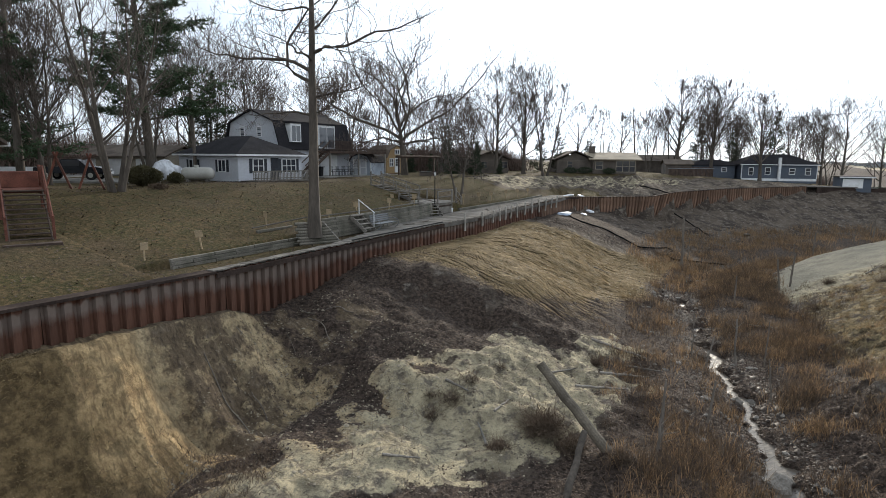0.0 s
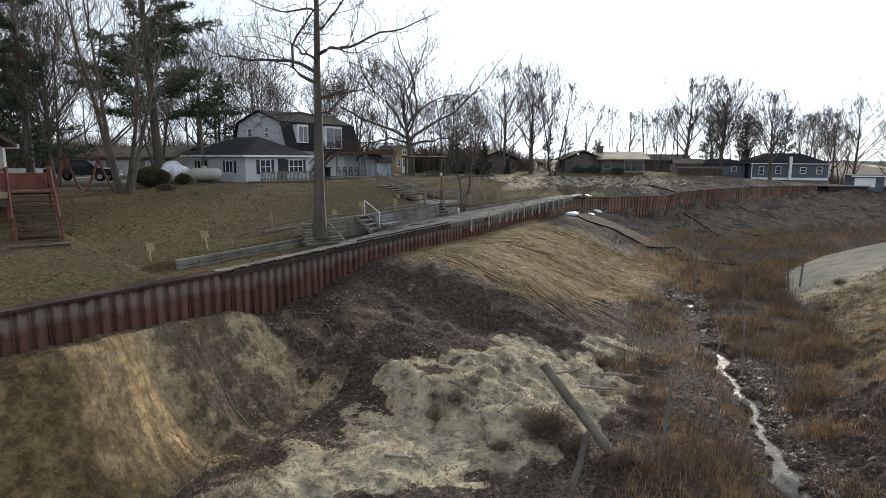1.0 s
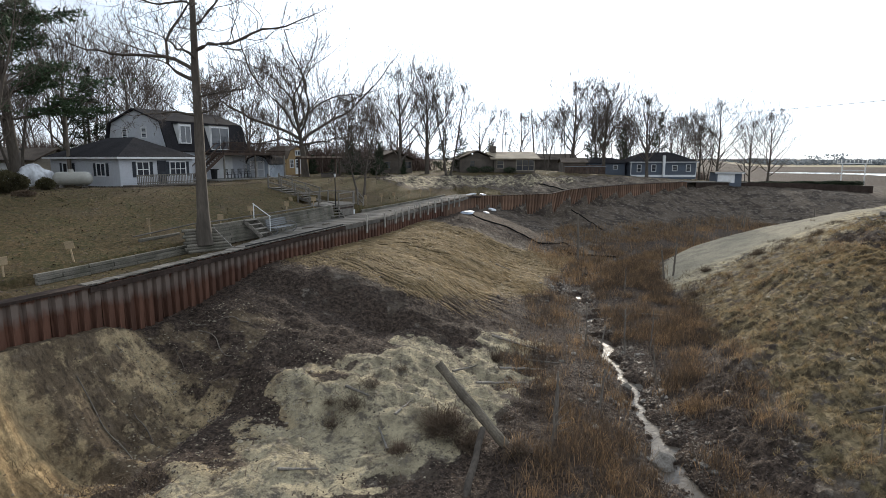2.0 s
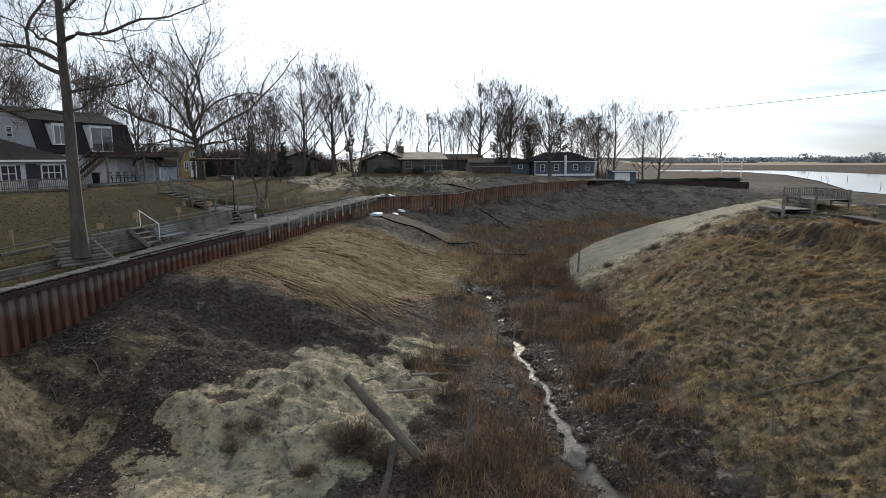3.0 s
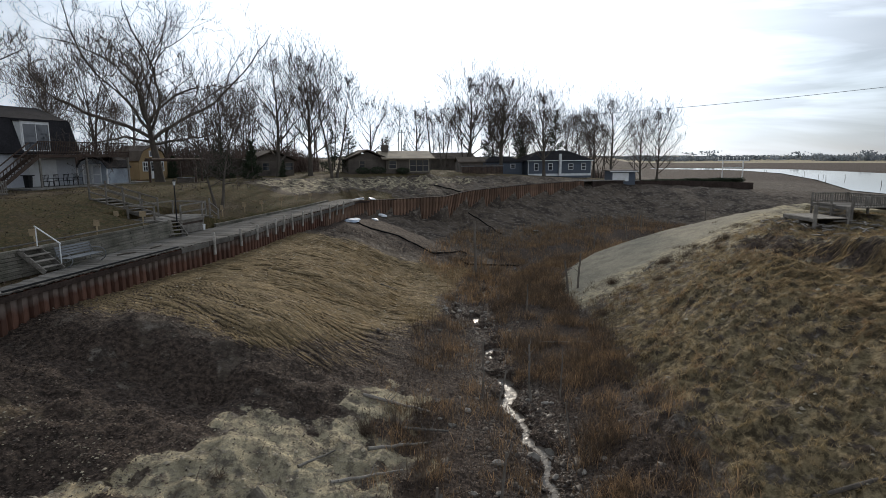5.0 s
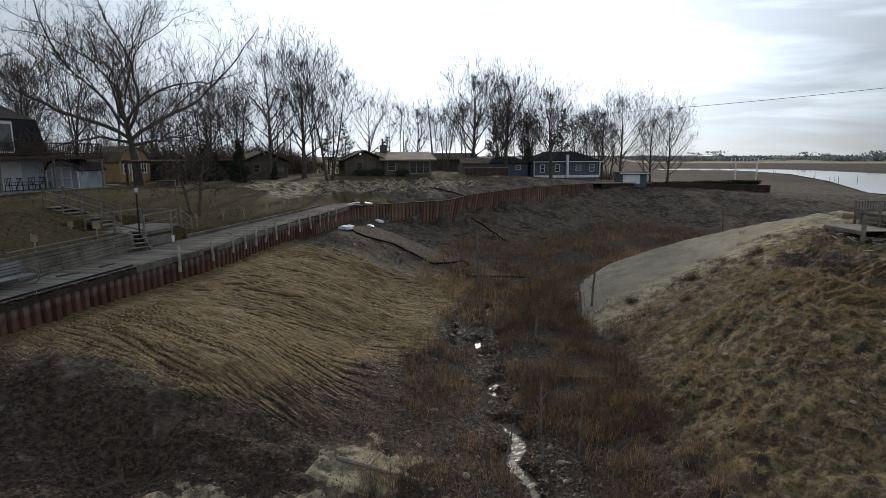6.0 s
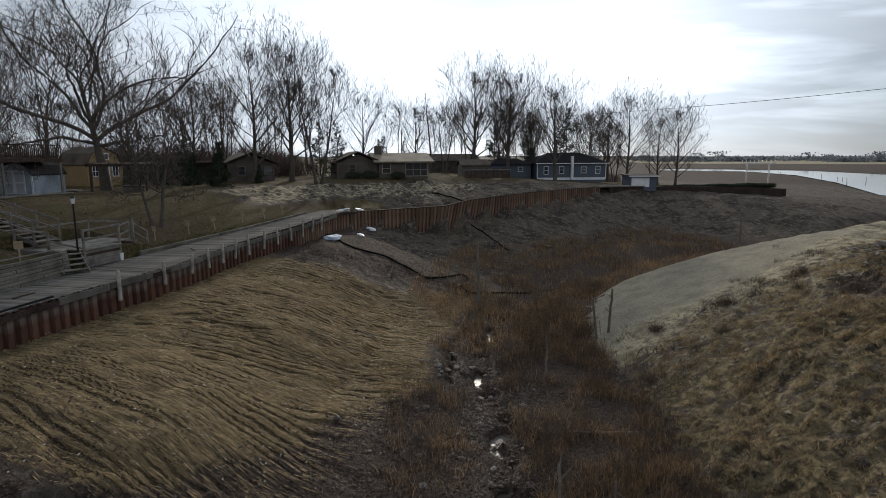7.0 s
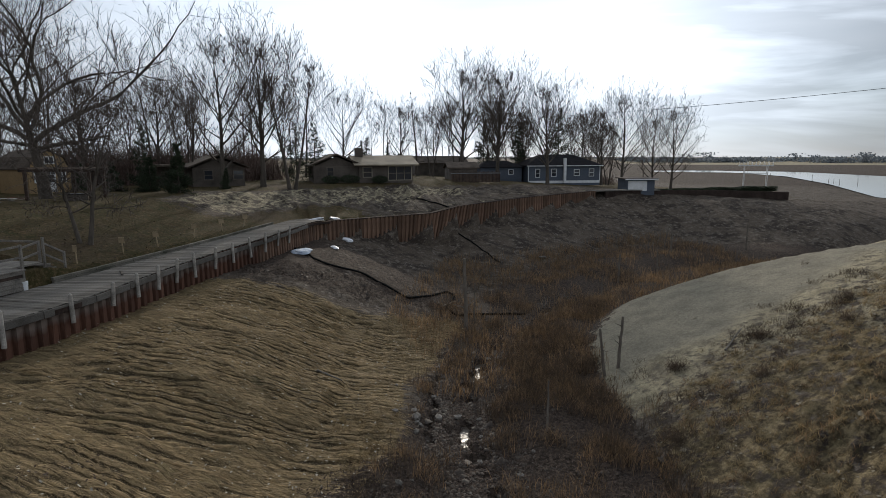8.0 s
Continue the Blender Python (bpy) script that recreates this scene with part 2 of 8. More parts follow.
M_GLASS = glass("dark_window_glass", (0.03, 0.035, 0.045))
M_WATER = glass("still_water", (0.035, 0.034, 0.028))
M_CREEK = glass("rippled_water", (0.085, 0.07, 0.055))
M_CREEK.node_tree.nodes["Principled BSDF"].inputs["Specular IOR Level"].default_value = 0.12
M_CREEK.node_tree.nodes["Principled BSDF"].inputs["Roughness"].default_value = 0.28
nt = M_CREEK.node_tree
ripple, lifted = nt.nodes.new("ShaderNodeTexNoise"), nt.nodes.new("ShaderNodeBump")
ripple.inputs["Scale"].default_value, ripple.inputs["Detail"].default_value = 3.0, 5.0
lifted.inputs["Strength"].default_value, lifted.inputs["Distance"].default_value = 0.8, 0.05
nt.links.new(nt.nodes.new("ShaderNodeTexCoord").outputs["Object"], ripple.inputs["Vector"])
nt.links.new(ripple.outputs["Fac"], lifted.inputs["Height"])
nt.links.new(lifted.outputs["Normal"], nt.nodes["Principled BSDF"].inputs["Normal"])
wb = M_WATER.node_tree
w_bump, w_rip = wb.nodes.new("ShaderNodeBump"), wb.nodes.new("ShaderNodeTexNoise")
w_rip.inputs["Scale"].default_value = 2.5
w_bump.inputs["Strength"].default_value, w_bump.inputs["Distance"].default_value = 0.12, 0.02
wb.links.new(w_rip.outputs["Fac"], w_bump.inputs["Height"])
wb.links.new(w_bump.outputs["Normal"], wb.nodes["Principled BSDF"].inputs["Normal"])


def ground_material():
    """Lawn, dry combed grass, sand and leaf litter, blended by the masks that the terrain carries."""
    m = bpy.data.materials.new("ground_soil")
    m.use_nodes = True
    n, l = m.node_tree.nodes, m.node_tree.links
    b = n["Principled BSDF"]
    b.inputs["Roughness"].default_value, b.inputs["Specular IOR Level"].default_value = 0.95, 0.1
    co = n.new("ShaderNodeTexCoord")

    def nz(scale, detail=6.0, rough=0.6, stretch=None, turn=0.0, warp=0.0):
        t = n.new("ShaderNodeTexNoise")
        t.inputs["Scale"].default_value, t.inputs["Detail"].default_value, t.inputs["Roughness"].default_value = scale, detail, rough
        t.inputs["Distortion"].default_value = warp
        src = co.outputs["Object"]
        if stretch:
            mp = n.new("ShaderNodeMapping")
            mp.vector_type = "TEXTURE"
            mp.inputs["Rotation"].default_value = (0, 0, turn)
            mp.inputs["Scale"].default_value = stretch
            l.new(src, mp.inputs["Vector"])
            src = mp.outputs["Vector"]
        l.new(src, t.inputs["Vector"])
        return t.outputs["Fac"]

    def span(v, a, c, lo=0.0, hi=1.0):
        r = n.new("ShaderNodeMapRange")
        r.inputs["From Min"].default_value, r.inputs["From Max"].default_value = a, c
        r.inputs["To Min"].default_value, r.inputs["To Max"].default_value = lo, hi
        l.new(v, r.inputs["Value"])
        return r.outputs["Result"]

    def mixc(f, a, c):
        x = n.new("ShaderNodeMix")
        x.data_type = "RGBA"
        l.new(f, x.inputs["Factor"])
        for k, v in (("A", a), ("B", c)):
            if isinstance(v, tuple):
                x.inputs[k].default_value = (*v, 1)
            else:
                l.new(v, x.inputs[k])
        return x.outputs["Result"]

    def attr(name):
        a = n.new("ShaderNodeAttribute")
        a.attribute_name = name
        return a.outputs["Fac"]

    def op(kind, a, c):
        x = n.new("ShaderNodeMath")
        x.operation = kind
        for k, v in enumerate((a, c)):
            if isinstance(v, float):
                x.inputs[k].default_value = v
            else:
                l.new(v, x.inputs[k])
        return x.outputs["Value"]

    broad, mid, fine, grit = nz(0.12), nz(0.9), nz(6.0), nz(35.0, 4.0)
    comb = nz(3.0, 6.0, 0.62, (5.0, 0.42, 1.0), radians(-40), 0.35)
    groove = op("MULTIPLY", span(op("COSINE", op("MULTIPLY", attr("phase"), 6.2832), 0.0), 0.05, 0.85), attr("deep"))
    # bare brown soil under everything
    soil = mixc(span(mid, 0.35, 0.7), (0.072, 0.056, 0.044), (0.125, 0.102, 0.08))
    soil = mixc(span(nz(0.4, 10.0, 0.72), 0.47, 0.57), soil, (0.042, 0.033, 0.027))
    soil = mixc(span(nz(1.7, 9.0, 0.75), 0.52, 0.62), soil, (0.17, 0.146, 0.122))
    soil = mixc(op("MULTIPLY", attr("warm"), 1.3), soil, mixc(span(comb, 0.40, 0.54), (0.085, 0.062, 0.04), (0.17, 0.126, 0.08)))
    sand = mixc(span(mid, 0.42, 0.68), (0.40, 0.345, 0.232), (0.20, 0.172, 0.118))
    sand = mixc(attr("clean"), sand, mixc(span(mid, 0.42, 0.68), (0.26, 0.235, 0.178), (0.185, 0.165, 0.128)))
    crust = span(nz(1.9, 8.0, 0.70), 0.49, 0.60)
    sand = mixc(op("MULTIPLY", crust, op("SUBTRACT", 1.0, attr("clean"))), sand, (0.135, 0.115, 0.09))
    # warm bluff sand, its colour brightened as if sunlit
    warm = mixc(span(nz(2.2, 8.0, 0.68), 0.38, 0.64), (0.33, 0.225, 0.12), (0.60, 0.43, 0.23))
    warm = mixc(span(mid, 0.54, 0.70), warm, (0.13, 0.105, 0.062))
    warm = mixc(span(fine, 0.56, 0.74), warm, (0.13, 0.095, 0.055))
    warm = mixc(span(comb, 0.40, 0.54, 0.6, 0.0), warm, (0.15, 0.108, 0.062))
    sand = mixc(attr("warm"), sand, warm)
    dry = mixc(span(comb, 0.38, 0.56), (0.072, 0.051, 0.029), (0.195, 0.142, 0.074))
    # furrow bottoms painted near black, as shade between the grass tresses
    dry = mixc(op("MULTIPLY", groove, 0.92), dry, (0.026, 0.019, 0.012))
    dry = mixc(span(grit, 0.5, 0.72), dry, (0.36, 0.28, 0.165))
    rough = nz(2.4, 9.0, 0.72)
    tuft = mixc(span(rough, 0.42, 0.60), (0.06, 0.046, 0.028), (0.26, 0.205, 0.12))
    dry = mixc(attr("bank"), dry, tuft)
    dry = mixc(span(mid, 0.55, 0.85), dry, (0.14, 0.115, 0.06))
    lawn = mixc(span(mid, 0.35, 0.7), (0.072, 0.053, 0.025), (0.044, 0.046, 0.017))
    lawn = mixc(span(fine, 0.47, 0.68), lawn, (0.122, 0.083, 0.044))
    lawn = mixc(span(broad, 0.5, 0.7), lawn, (0.085, 0.062, 0.04))
    litter = mixc(span(fine, 0.4, 0.62), (0.036, 0.028, 0.023), (0.088, 0.065, 0.051))
    turf = mixc(span(rough, 0.42, 0.60), (0.115, 0.08, 0.043), (0.30, 0.212, 0.11))
    turf = mixc(span(grit, 0.5, 0.7), turf, (0.10, 0.075, 0.04))
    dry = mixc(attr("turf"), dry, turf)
    rough_edge = op("SUBTRACT", nz(1.3, 10.0, 0.72), 0.5)

    def mask(name):
        return span(op("ADD", attr(name), op("MULTIPLY", rough_edge, op("SUBTRACT", 1.9, op("MULTIPLY", attr("warm"), 1.2)))), 0.43, 0.57)

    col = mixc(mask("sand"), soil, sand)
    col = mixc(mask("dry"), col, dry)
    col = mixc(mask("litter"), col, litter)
    col = mixc(mask("lawn"), col, lawn)
    hs = n.new("ShaderNodeHueSaturation")
    l.new(op("MULTIPLY", span(grit, 0.25, 0.75, 0.7, 1.3), span(fine, 0.3, 0.7, 0.82, 1.18)), hs.inputs["Value"])
    l.new(col, hs.inputs["Color"])
    l.new(hs.outputs["Color"], b.inputs["Base Color"])
    bp = n.new("ShaderNodeBump")
    bp.inputs["Strength"].default_value, bp.inputs["Distance"].default_value = 0.9, 0.10
    hgt = op("ADD", op("MULTIPLY", fine, 1.0), op("ADD", op("MULTIPLY", grit, 0.35), op("MULTIPLY", comb, op("ADD", op("MULTIPLY", op("MULTIPLY", attr("dry"), op("SUBTRACT", 1.0, attr("bank"))), 2.6), op("MULTIPLY", attr("warm"), 1.6)))))
    hgt = op("SUBTRACT", hgt, op("MULTIPLY", groove, op("MULTIPLY", attr("dry"), op("MULTIPLY", op("SUBTRACT", 1.0, attr("bank")), 2.2))))
    hgt = op("ADD", hgt, op("MULTIPLY", nz(2.6, 8.0, 0.72), op("SUBTRACT", 1.6, op("MULTIPLY", attr("clean"), 1.4))))
    l.new(hgt, bp.inputs["Height"])
    l.new(bp.outputs["Normal"], b.inputs["Normal"])
    return m


M_GROUND = ground_material()

# ---- building helpers ----


def mesh_from(name, verts, faces, mat):
    me = bpy.data.meshes.new(name)
    me.from_pydata([tuple(v) for v in verts], [], [tuple(f) for f in faces])
    if mat:
        me.materials.append(mat)
    me.update()
    return me


def part(name, bm, mat, parent=None, label=""):
    """Links a bmesh as one mesh object, under parent."""
    me = bpy.data.meshes.new(name)
    bm.to_mesh(me)
    bm.free()
    me.materials.append(mat)
    ob = new(name, me)
    ob.parent = parent
    return tagged(ob, label)


def thing(name, m, label, category, group="", kind=""):
    ob = new(name)
    ob.empty_display_size = 0.2
    ob.matrix_world = m
    return tagged(ob, label, category, group, kind)


def box(bm, x0, y0, z0, x1, y1, z1, bevel=0.0, m=None):
    """Adds a box to bm, with slightly broken edges where bevel is given."""
    r = bmesh.ops.create_cube(bm, size=1.0)
    mm = Matrix.Translation(((x0 + x1) / 2, (y0 + y1) / 2, (z0 + z1) / 2)) @ Matrix.Diagonal((x1 - x0, y1 - y0, z1 - z0, 1))
    bmesh.ops.transform(bm, matrix=(m @ mm) if m else mm, verts=r["verts"])
    if bevel:
        es = list({e for v in r["verts"] for e in v.link_edges})
        bmesh.ops.bevel(bm, geom=es, offset=bevel, segments=1, affect="EDGES")
    return bm


def boxes(*specs, bevel=0.0):
    bm = bmesh.new()
    for s in specs:
        box(bm, *s, bevel=bevel)
    return bm


def bar(bm, a, b, w, h, bevel=0.0):
    """A straight timber of section w x h from a to b."""
    a, b = Vector(a), Vector(b)
    d = b - a
    q = d.to_track_quat("X", "Z").to_matrix().to_4x4()
    box(bm, 0, -w / 2, -h / 2, d.length, w / 2, h / 2, bevel, Matrix.Translation(a) @ q)
    return bm


def rod(bm, a, b, r0, r1=None, n=8):
    a, b = Vector(a), Vector(b)
    d = b - a
    q = d.to_track_quat("Z", "Y").to_matrix().to_4x4()
    bmesh.ops.create_cone(bm, cap_ends=True, segments=n, radius1=r0, radius2=r0 if r1 is None else r1, depth=d.length, matrix=Matrix.Translation((a + b) / 2) @ q)
    return bm


def prism(bm, outline, y0, y1):
    """Extrudes an outline in x, z from y0 to y1."""
    a = [bm.verts.new((x, y0, z)) for x, z in outline]
    b = [bm.verts.new((x, y1, z)) for x, z in outline]
    k = len(outline)
    bm.faces.new(a)
    bm.faces.new(b[::-1])
    for i in range(k):
        bm.faces.new((a[i], b[i], b[(i + 1) % k], a[(i + 1) % k]))
    bmesh.ops.recalc_face_normals(bm, faces=bm.faces)
    return bm


def hashed(i, j, k):
    h = np.sin(i * 127.1 + j * 311.7 + k * 74.7) * 43758.5453
    return h - np.floor(h)


def vnoise(x, y, k=0.0):
    """Smooth value noise, 0 to 1, on arrays."""
    i, j = np.floor(x), np.floor(y)
    u, v = x - i, y - j
    u, v = u * u * (3 - 2 * u), v * v * (3 - 2 * v)
    a, b, c, d = hashed(i, j, k), hashed(i + 1, j, k), hashed(i, j + 1, k), hashed(i + 1, j + 1, k)
    return a + (b - a) * u + (c - a) * v + (a - b - c + d) * u * v


def fbm(x, y, k=0.0, octaves=4):
    s, amp, tot = 0.0, 1.0, 0.0
    for o in range(octaves):
        s, tot = s + amp * vnoise(x * 2 ** o, y * 2 ** o, k + o), tot + amp
        amp *= 0.5
    return s / tot


def smooth(v, a, b):
    t = np.clip((v - a) / (b - a), 0, 1)
    return t * t * (3 - 2 * t)


# ---- the lie of the land ----
# sea wall: x, y, height of its top, height of the soil at its foot
WALL = [(-30, -14, 6.9, 5.7), (-12.9, 16.5, 6.8, 5.5), (-9.1, 22.8, 6.75, 5.2), (-7.6, 25.8, 6.75, 4.0), (-6.2, 28.6, 6.75, 4.5), (-4.6, 31.8, 6.75, 5.6),
        (0.3, 41.2, 6.75, 5.5), (3.1, 45.9, 6.75, 5.5), (5.7, 52.0, 6.8, 5.6), (10.6, 61.2, 6.85, 5.6), (14.8, 70, 6.8, 5.2), (19.7, 73.3, 6.6, 4.9), (27.2, 75.7, 6.6, 3.4),
        (30.8, 77.2, 7.1, 4.8), (40.5, 82, 7.4, 5.6), (54.4, 88.6, 7.5, 6.2), (61.5, 90.2, 7.4, 6.1), (78, 90, 7.0, 6.0), (89, 87.5, 6.6, 5.2), (130, 96, 2.4, 2.2)]
# the slope below it, by place along the wall: station, flat ledge, foot of the slope, height there
SLOPE = [(0, 1.4, 6.5, 2.0), (35, 1.3, 6.5, 2.0), (42.5, 0.9, 5.5, 2.1), (46, 0.2, 5.0, 2.4), (49.5, 0.3, 7.5, 2.7), (53, 0.6, 9.0, 2.6), (63.5, 0.8, 13.0, 1.6),
         (86, 0.8, 15.5, 1.3), (102, 0.5, 15.0, 1.4), (112, 0.3, 11.0, 1.9), (128, 0.6, 11.0, 1.8), (143, 0.8, 14.0, 1.7), (167, 6.0, 26.0, 1.5), (220, 4.0, 18.0, 1.2)]
# cross sections of the gully, the hump and the combed slope: station, then heights at SECTION_D from the wall
SECTION_D = (0.5, 2, 4, 6, 8, 10, 12, 14, 17)
SECTION = [(45, 4.5, 4.1, 3.8, 3.4, 2.95, 2.7, 2.3, 2.0, 1.5), (47.3, 4.7, 4.9, 4.5, 3.9, 3.1, 2.75, 2.4, 2.0, 1.5), (50, 5.2, 5.0, 4.6, 4.0, 3.4, 2.9, 2.4, 1.9, 1.4),
           (53, 5.7, 5.75, 5.55, 4.8, 4.1, 3.4, 2.7, 2.1, 1.4), (57.5, 5.6, 5.6, 5.5, 5.1, 4.6, 3.5, 2.55, 1.8, 1.3), (66, 5.5, 5.4, 5.0, 4.4, 3.4, 2.4, 1.95, 1.6, 1.2),
           (78, 5.5, 5.2, 4.6, 3.7, 2.6, 1.85, 1.55, 1.3, 1.1), (90, 5.3, 5.2, 4.7, 4.05, 3.3, 2.6, 2.1, 1.7, 1.3)]
CREEK = [(8.5, 4), (10.2, 13), (11.5, 18.3), (13.1, 23.4), (14.2, 28.5), (14.7, 31.8), (16.9, 37.8), (17.5, 41.2), (19.0, 44.8), (21.2, 48.0), (24.8, 52.2), (30.6, 56.8), (38, 60.8), (47, 65), (70, 66), (110, 76)]
NEAR_SAND = [(-2.9, 19.6), (-1.8, 22), (0.2, 23), (1.4, 23.8), (3.05, 25.3), (5, 26.3), (6.4, 27.5), (8.2, 28.5), (9.7, 27.7), (7.8, 23.5), (6.9, 21), (5.9, 18.8), (4.7, 18.5), (3, 15.9), (-1.3, 15.0), (-5.8, 14.8), (-4.8, 17.3), (-2.9, 17.2)]
RIVER = [(172, 130), (164, 112), (160, 70), (140, 0), (150, -400), (330, -400), (320, 100), (338, 238), (376, 327), (350, 384), (312, 400), (296, 374), (322, 318), (290, 258), (230, 188)]
WATER_Z = 0.95
wall_xy = np.array([w[:2] for w in WALL], float)
seg = wall_xy[1:] - wall_xy[:-1]
seg_len = np.hypot(seg[:, 0], seg[:, 1])
wall_s = np.concatenate([[0], np.cumsum(seg_len)])


def to_line(x, y, pts):
    """Signed distance to a polyline (positive to the right of its way) and the station along it."""
    best, side, st, run = np.full(x.shape, 1e9), np.ones(x.shape), np.zeros(x.shape), 0.0
    for (ax, ay), (bx, by) in zip(pts[:-1], pts[1:]):
        dx, dy = bx - ax, by - ay
        ln = math.hypot(dx, dy)
        t = np.clip(((x - ax) * dx + (y - ay) * dy) / ln ** 2, 0, 1)
        d = np.hypot(x - ax - t * dx, y - ay - t * dy)
        near = d < best - 1e-9
        cr = (x - ax) * dy - (y - ay) * dx
        best, side, st = np.where(near, d, best), np.where(near, np.where(cr >= 0, 1.0, -1.0), side), np.where(near, run + t * ln, st)
        run += ln
    return best * side, st


def inside(x, y, poly):
    r = np.zeros(x.shape, bool)
    for (ax, ay), (bx, by) in zip(poly, poly[1:] + poly[:1]):
        if ay != by:
            r ^= ((ay > y) != (by > y)) & (x < (bx - ax) * (y - ay) / (by - ay) + ax)
    return r


def table(st, col, rows):
    return np.interp(st, [r[0] for r in rows], [r[col] for r in rows])


def wall_at(s, off=0.0, col=2):
    """A point on the wall's line at station s, off metres to the lake side, with its way and its top."""
    x, y = np.interp(s, wall_s, wall_xy[:, 0]), np.interp(s, wall_s, wall_xy[:, 1])
    e = 0.6
    dx, dy = np.interp(s + e, wall_s, wall_xy[:, 0]) - np.interp(s - e, wall_s, wall_xy[:, 0]), np.interp(s + e, wall_s, wall_xy[:, 1]) - np.interp(s - e, wall_s, wall_xy[:, 1])
    ln = math.hypot(dx, dy)
    dx, dy = dx / ln, dy / ln
    return Vector((x + dy * off, y - dx * off, np.interp(s, wall_s, [w[col] for w in WALL]))), Vector((dx, dy, 0))


def retaining(st):
    """Height of the timber step behind the boardwalk."""
    return np.interp(st, [37, 43, 52, 56, 70, 72, 90, 98], [0.0, 0.35, 0.55, 0.95, 1.0, 0.5, 0.3, 0.0])


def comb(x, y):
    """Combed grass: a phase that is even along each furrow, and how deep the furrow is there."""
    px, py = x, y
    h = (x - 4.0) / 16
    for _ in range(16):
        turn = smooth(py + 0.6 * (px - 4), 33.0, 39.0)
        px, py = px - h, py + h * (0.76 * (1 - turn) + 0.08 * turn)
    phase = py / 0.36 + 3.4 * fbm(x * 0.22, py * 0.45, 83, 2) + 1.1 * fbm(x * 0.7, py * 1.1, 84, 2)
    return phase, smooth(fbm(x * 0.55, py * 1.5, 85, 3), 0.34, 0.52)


def furrow(x, y):
    phase, deep = comb(x, y)
    return smooth(np.cos(6.2832 * phase), 0.1, 0.9) * deep


def land(x, y):
    """Ground height and its cover at arrays of x, y."""
    x, y = np.asarray(x, float), np.asarray(y, float)
    d, st = to_line(x, y, [tuple(p) for p in wall_xy])
    top, base = np.interp(st, wall_s, [w[2] for w in WALL]), np.interp(st, wall_s, [w[3] for w in WALL])
    n1, n2, n3 = fbm(x * 0.16, y * 0.16, 3), fbm(x * 0.55, y * 0.55, 9), fbm(x * 1.7, y * 1.7, 17)
    # shore side
    b = -d
    hr = retaining(st)
    shelf = np.where((st > 40) & (st < 98), 2.3 + 0.8 * np.exp(-((st - 68) / 5) ** 2), 0.45)
    far = np.interp(st, [0, 60, 95, 110, 150, 178, 200, 222], [9.25, 9.3, 9.3, 9.25, 8.9, 7.0, 6.8, 2.8])
    run = np.interp(st, [0, 50, 64, 92, 110, 150, 200], [15, 15, 12, 11, 14, 13, 20])
    up = top - 0.12 + hr * smooth(b, shelf - 0.02, shelf + 0.1) + (far - top - hr) * (0.35 * smooth(b, shelf, run) + 0.65 * np.clip((b - shelf) / (run - shelf), 0, 1) ** 0.8)
    up = np.where((st > 64.6) & (st < 71.4) & (b > 2.2) & (b < 6.6), np.minimum(up, 7.52), up)
    up = up + ((n2 - 0.5) * 1.0 + (n3 - 0.5) * 0.5) * smooth(st, 98, 104) * smooth(b, 1.0, 3) * (1 - smooth(b, 9, 14))
    up = up + (n1 - 0.5) * 0.35 * smooth(b, 3, 12) + (n2 - 0.5) * 0.10 * smooth(b, 2.6, 5)
    strip = smooth(st, 86, 93) * smooth(b, 3.5, 6) * (1 - smooth(b, 9.5, 12.5)) * (1 - smooth(st, 118, 128))
    up = up + ((n2 - 0.5) * 0.6 + (n3 - 0.5) * 0.2) * strip
    # lake side
    flat, foot, zf = table(st, 1, SLOPE), table(st, 2, SLOPE), table(st, 3, SLOPE)
    wob = (fbm(st * 0.11, d * 0.05, 31, 3) - 0.5) * smooth(d, 0.5, 4)
    bluff = 1 - smooth(st, 47, 50)
    t = np.clip((d - flat) / (foot * (1 + 0.35 * wob) - flat), 0, 1)
    prof = np.where(bluff > 0.5, 1 - t ** 0.85 * (1.85 - 0.85 * t), 1 - t * (1.25 - 0.25 * t))
    slope = zf + (base - zf) * prof
    slope = slope + bluff * (fbm(st * 0.45, d * 0.1, 47, 3) - 0.5) * 1.5 * smooth(t, 0.05, 0.4) * (1 - smooth(t, 0.85, 1.0))
    rill = np.abs(fbm(st * 1.25 + d * 0.15 + 0.8 * (n2 - 0.5), d * 0.22, 41, 4) - 0.5) * 2
    slope = slope - (0.95 * bluff + 0.10) * rill * smooth(t, 0.02, 0.35) * (1 - smooth(t, 0.8, 1.0))
    slope = slope + bluff * (0.55 * np.exp(-((st - 36.9 - 0.12 * d) / 0.9) ** 2) - 0.75 * np.exp(-((st - 38.3 - 0.10 * d) / 0.38) ** 2)) * smooth(d, 0.9, 2.0) * (1 - smooth(d, 4.5, 6.5))
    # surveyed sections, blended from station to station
    cut = np.array([[np.interp(q, SECTION_D, row[1:]) for q in np.arange(0.5, 17.1, 0.5)] for row in SECTION])
    k = np.clip(np.searchsorted([r[0] for r in SECTION], st) - 1, 0, len(SECTION) - 2)
    s0, s1 = np.array([r[0] for r in SECTION])[k], np.array([r[0] for r in SECTION])[k + 1]
    fs = np.clip((st - s0) / (s1 - s0), 0, 1)
    fs = fs * fs * (3 - 2 * fs)
    q = np.clip((d - 0.5) / 0.5, 0, 32.99)
    qi = np.floor(q).astype(int)
    qf = q - qi
    sec = (cut[k, qi] * (1 - qf) + cut[k, qi + 1] * qf) * (1 - fs) + (cut[k + 1, qi] * (1 - qf) + cut[k + 1, qi + 1] * qf) * fs
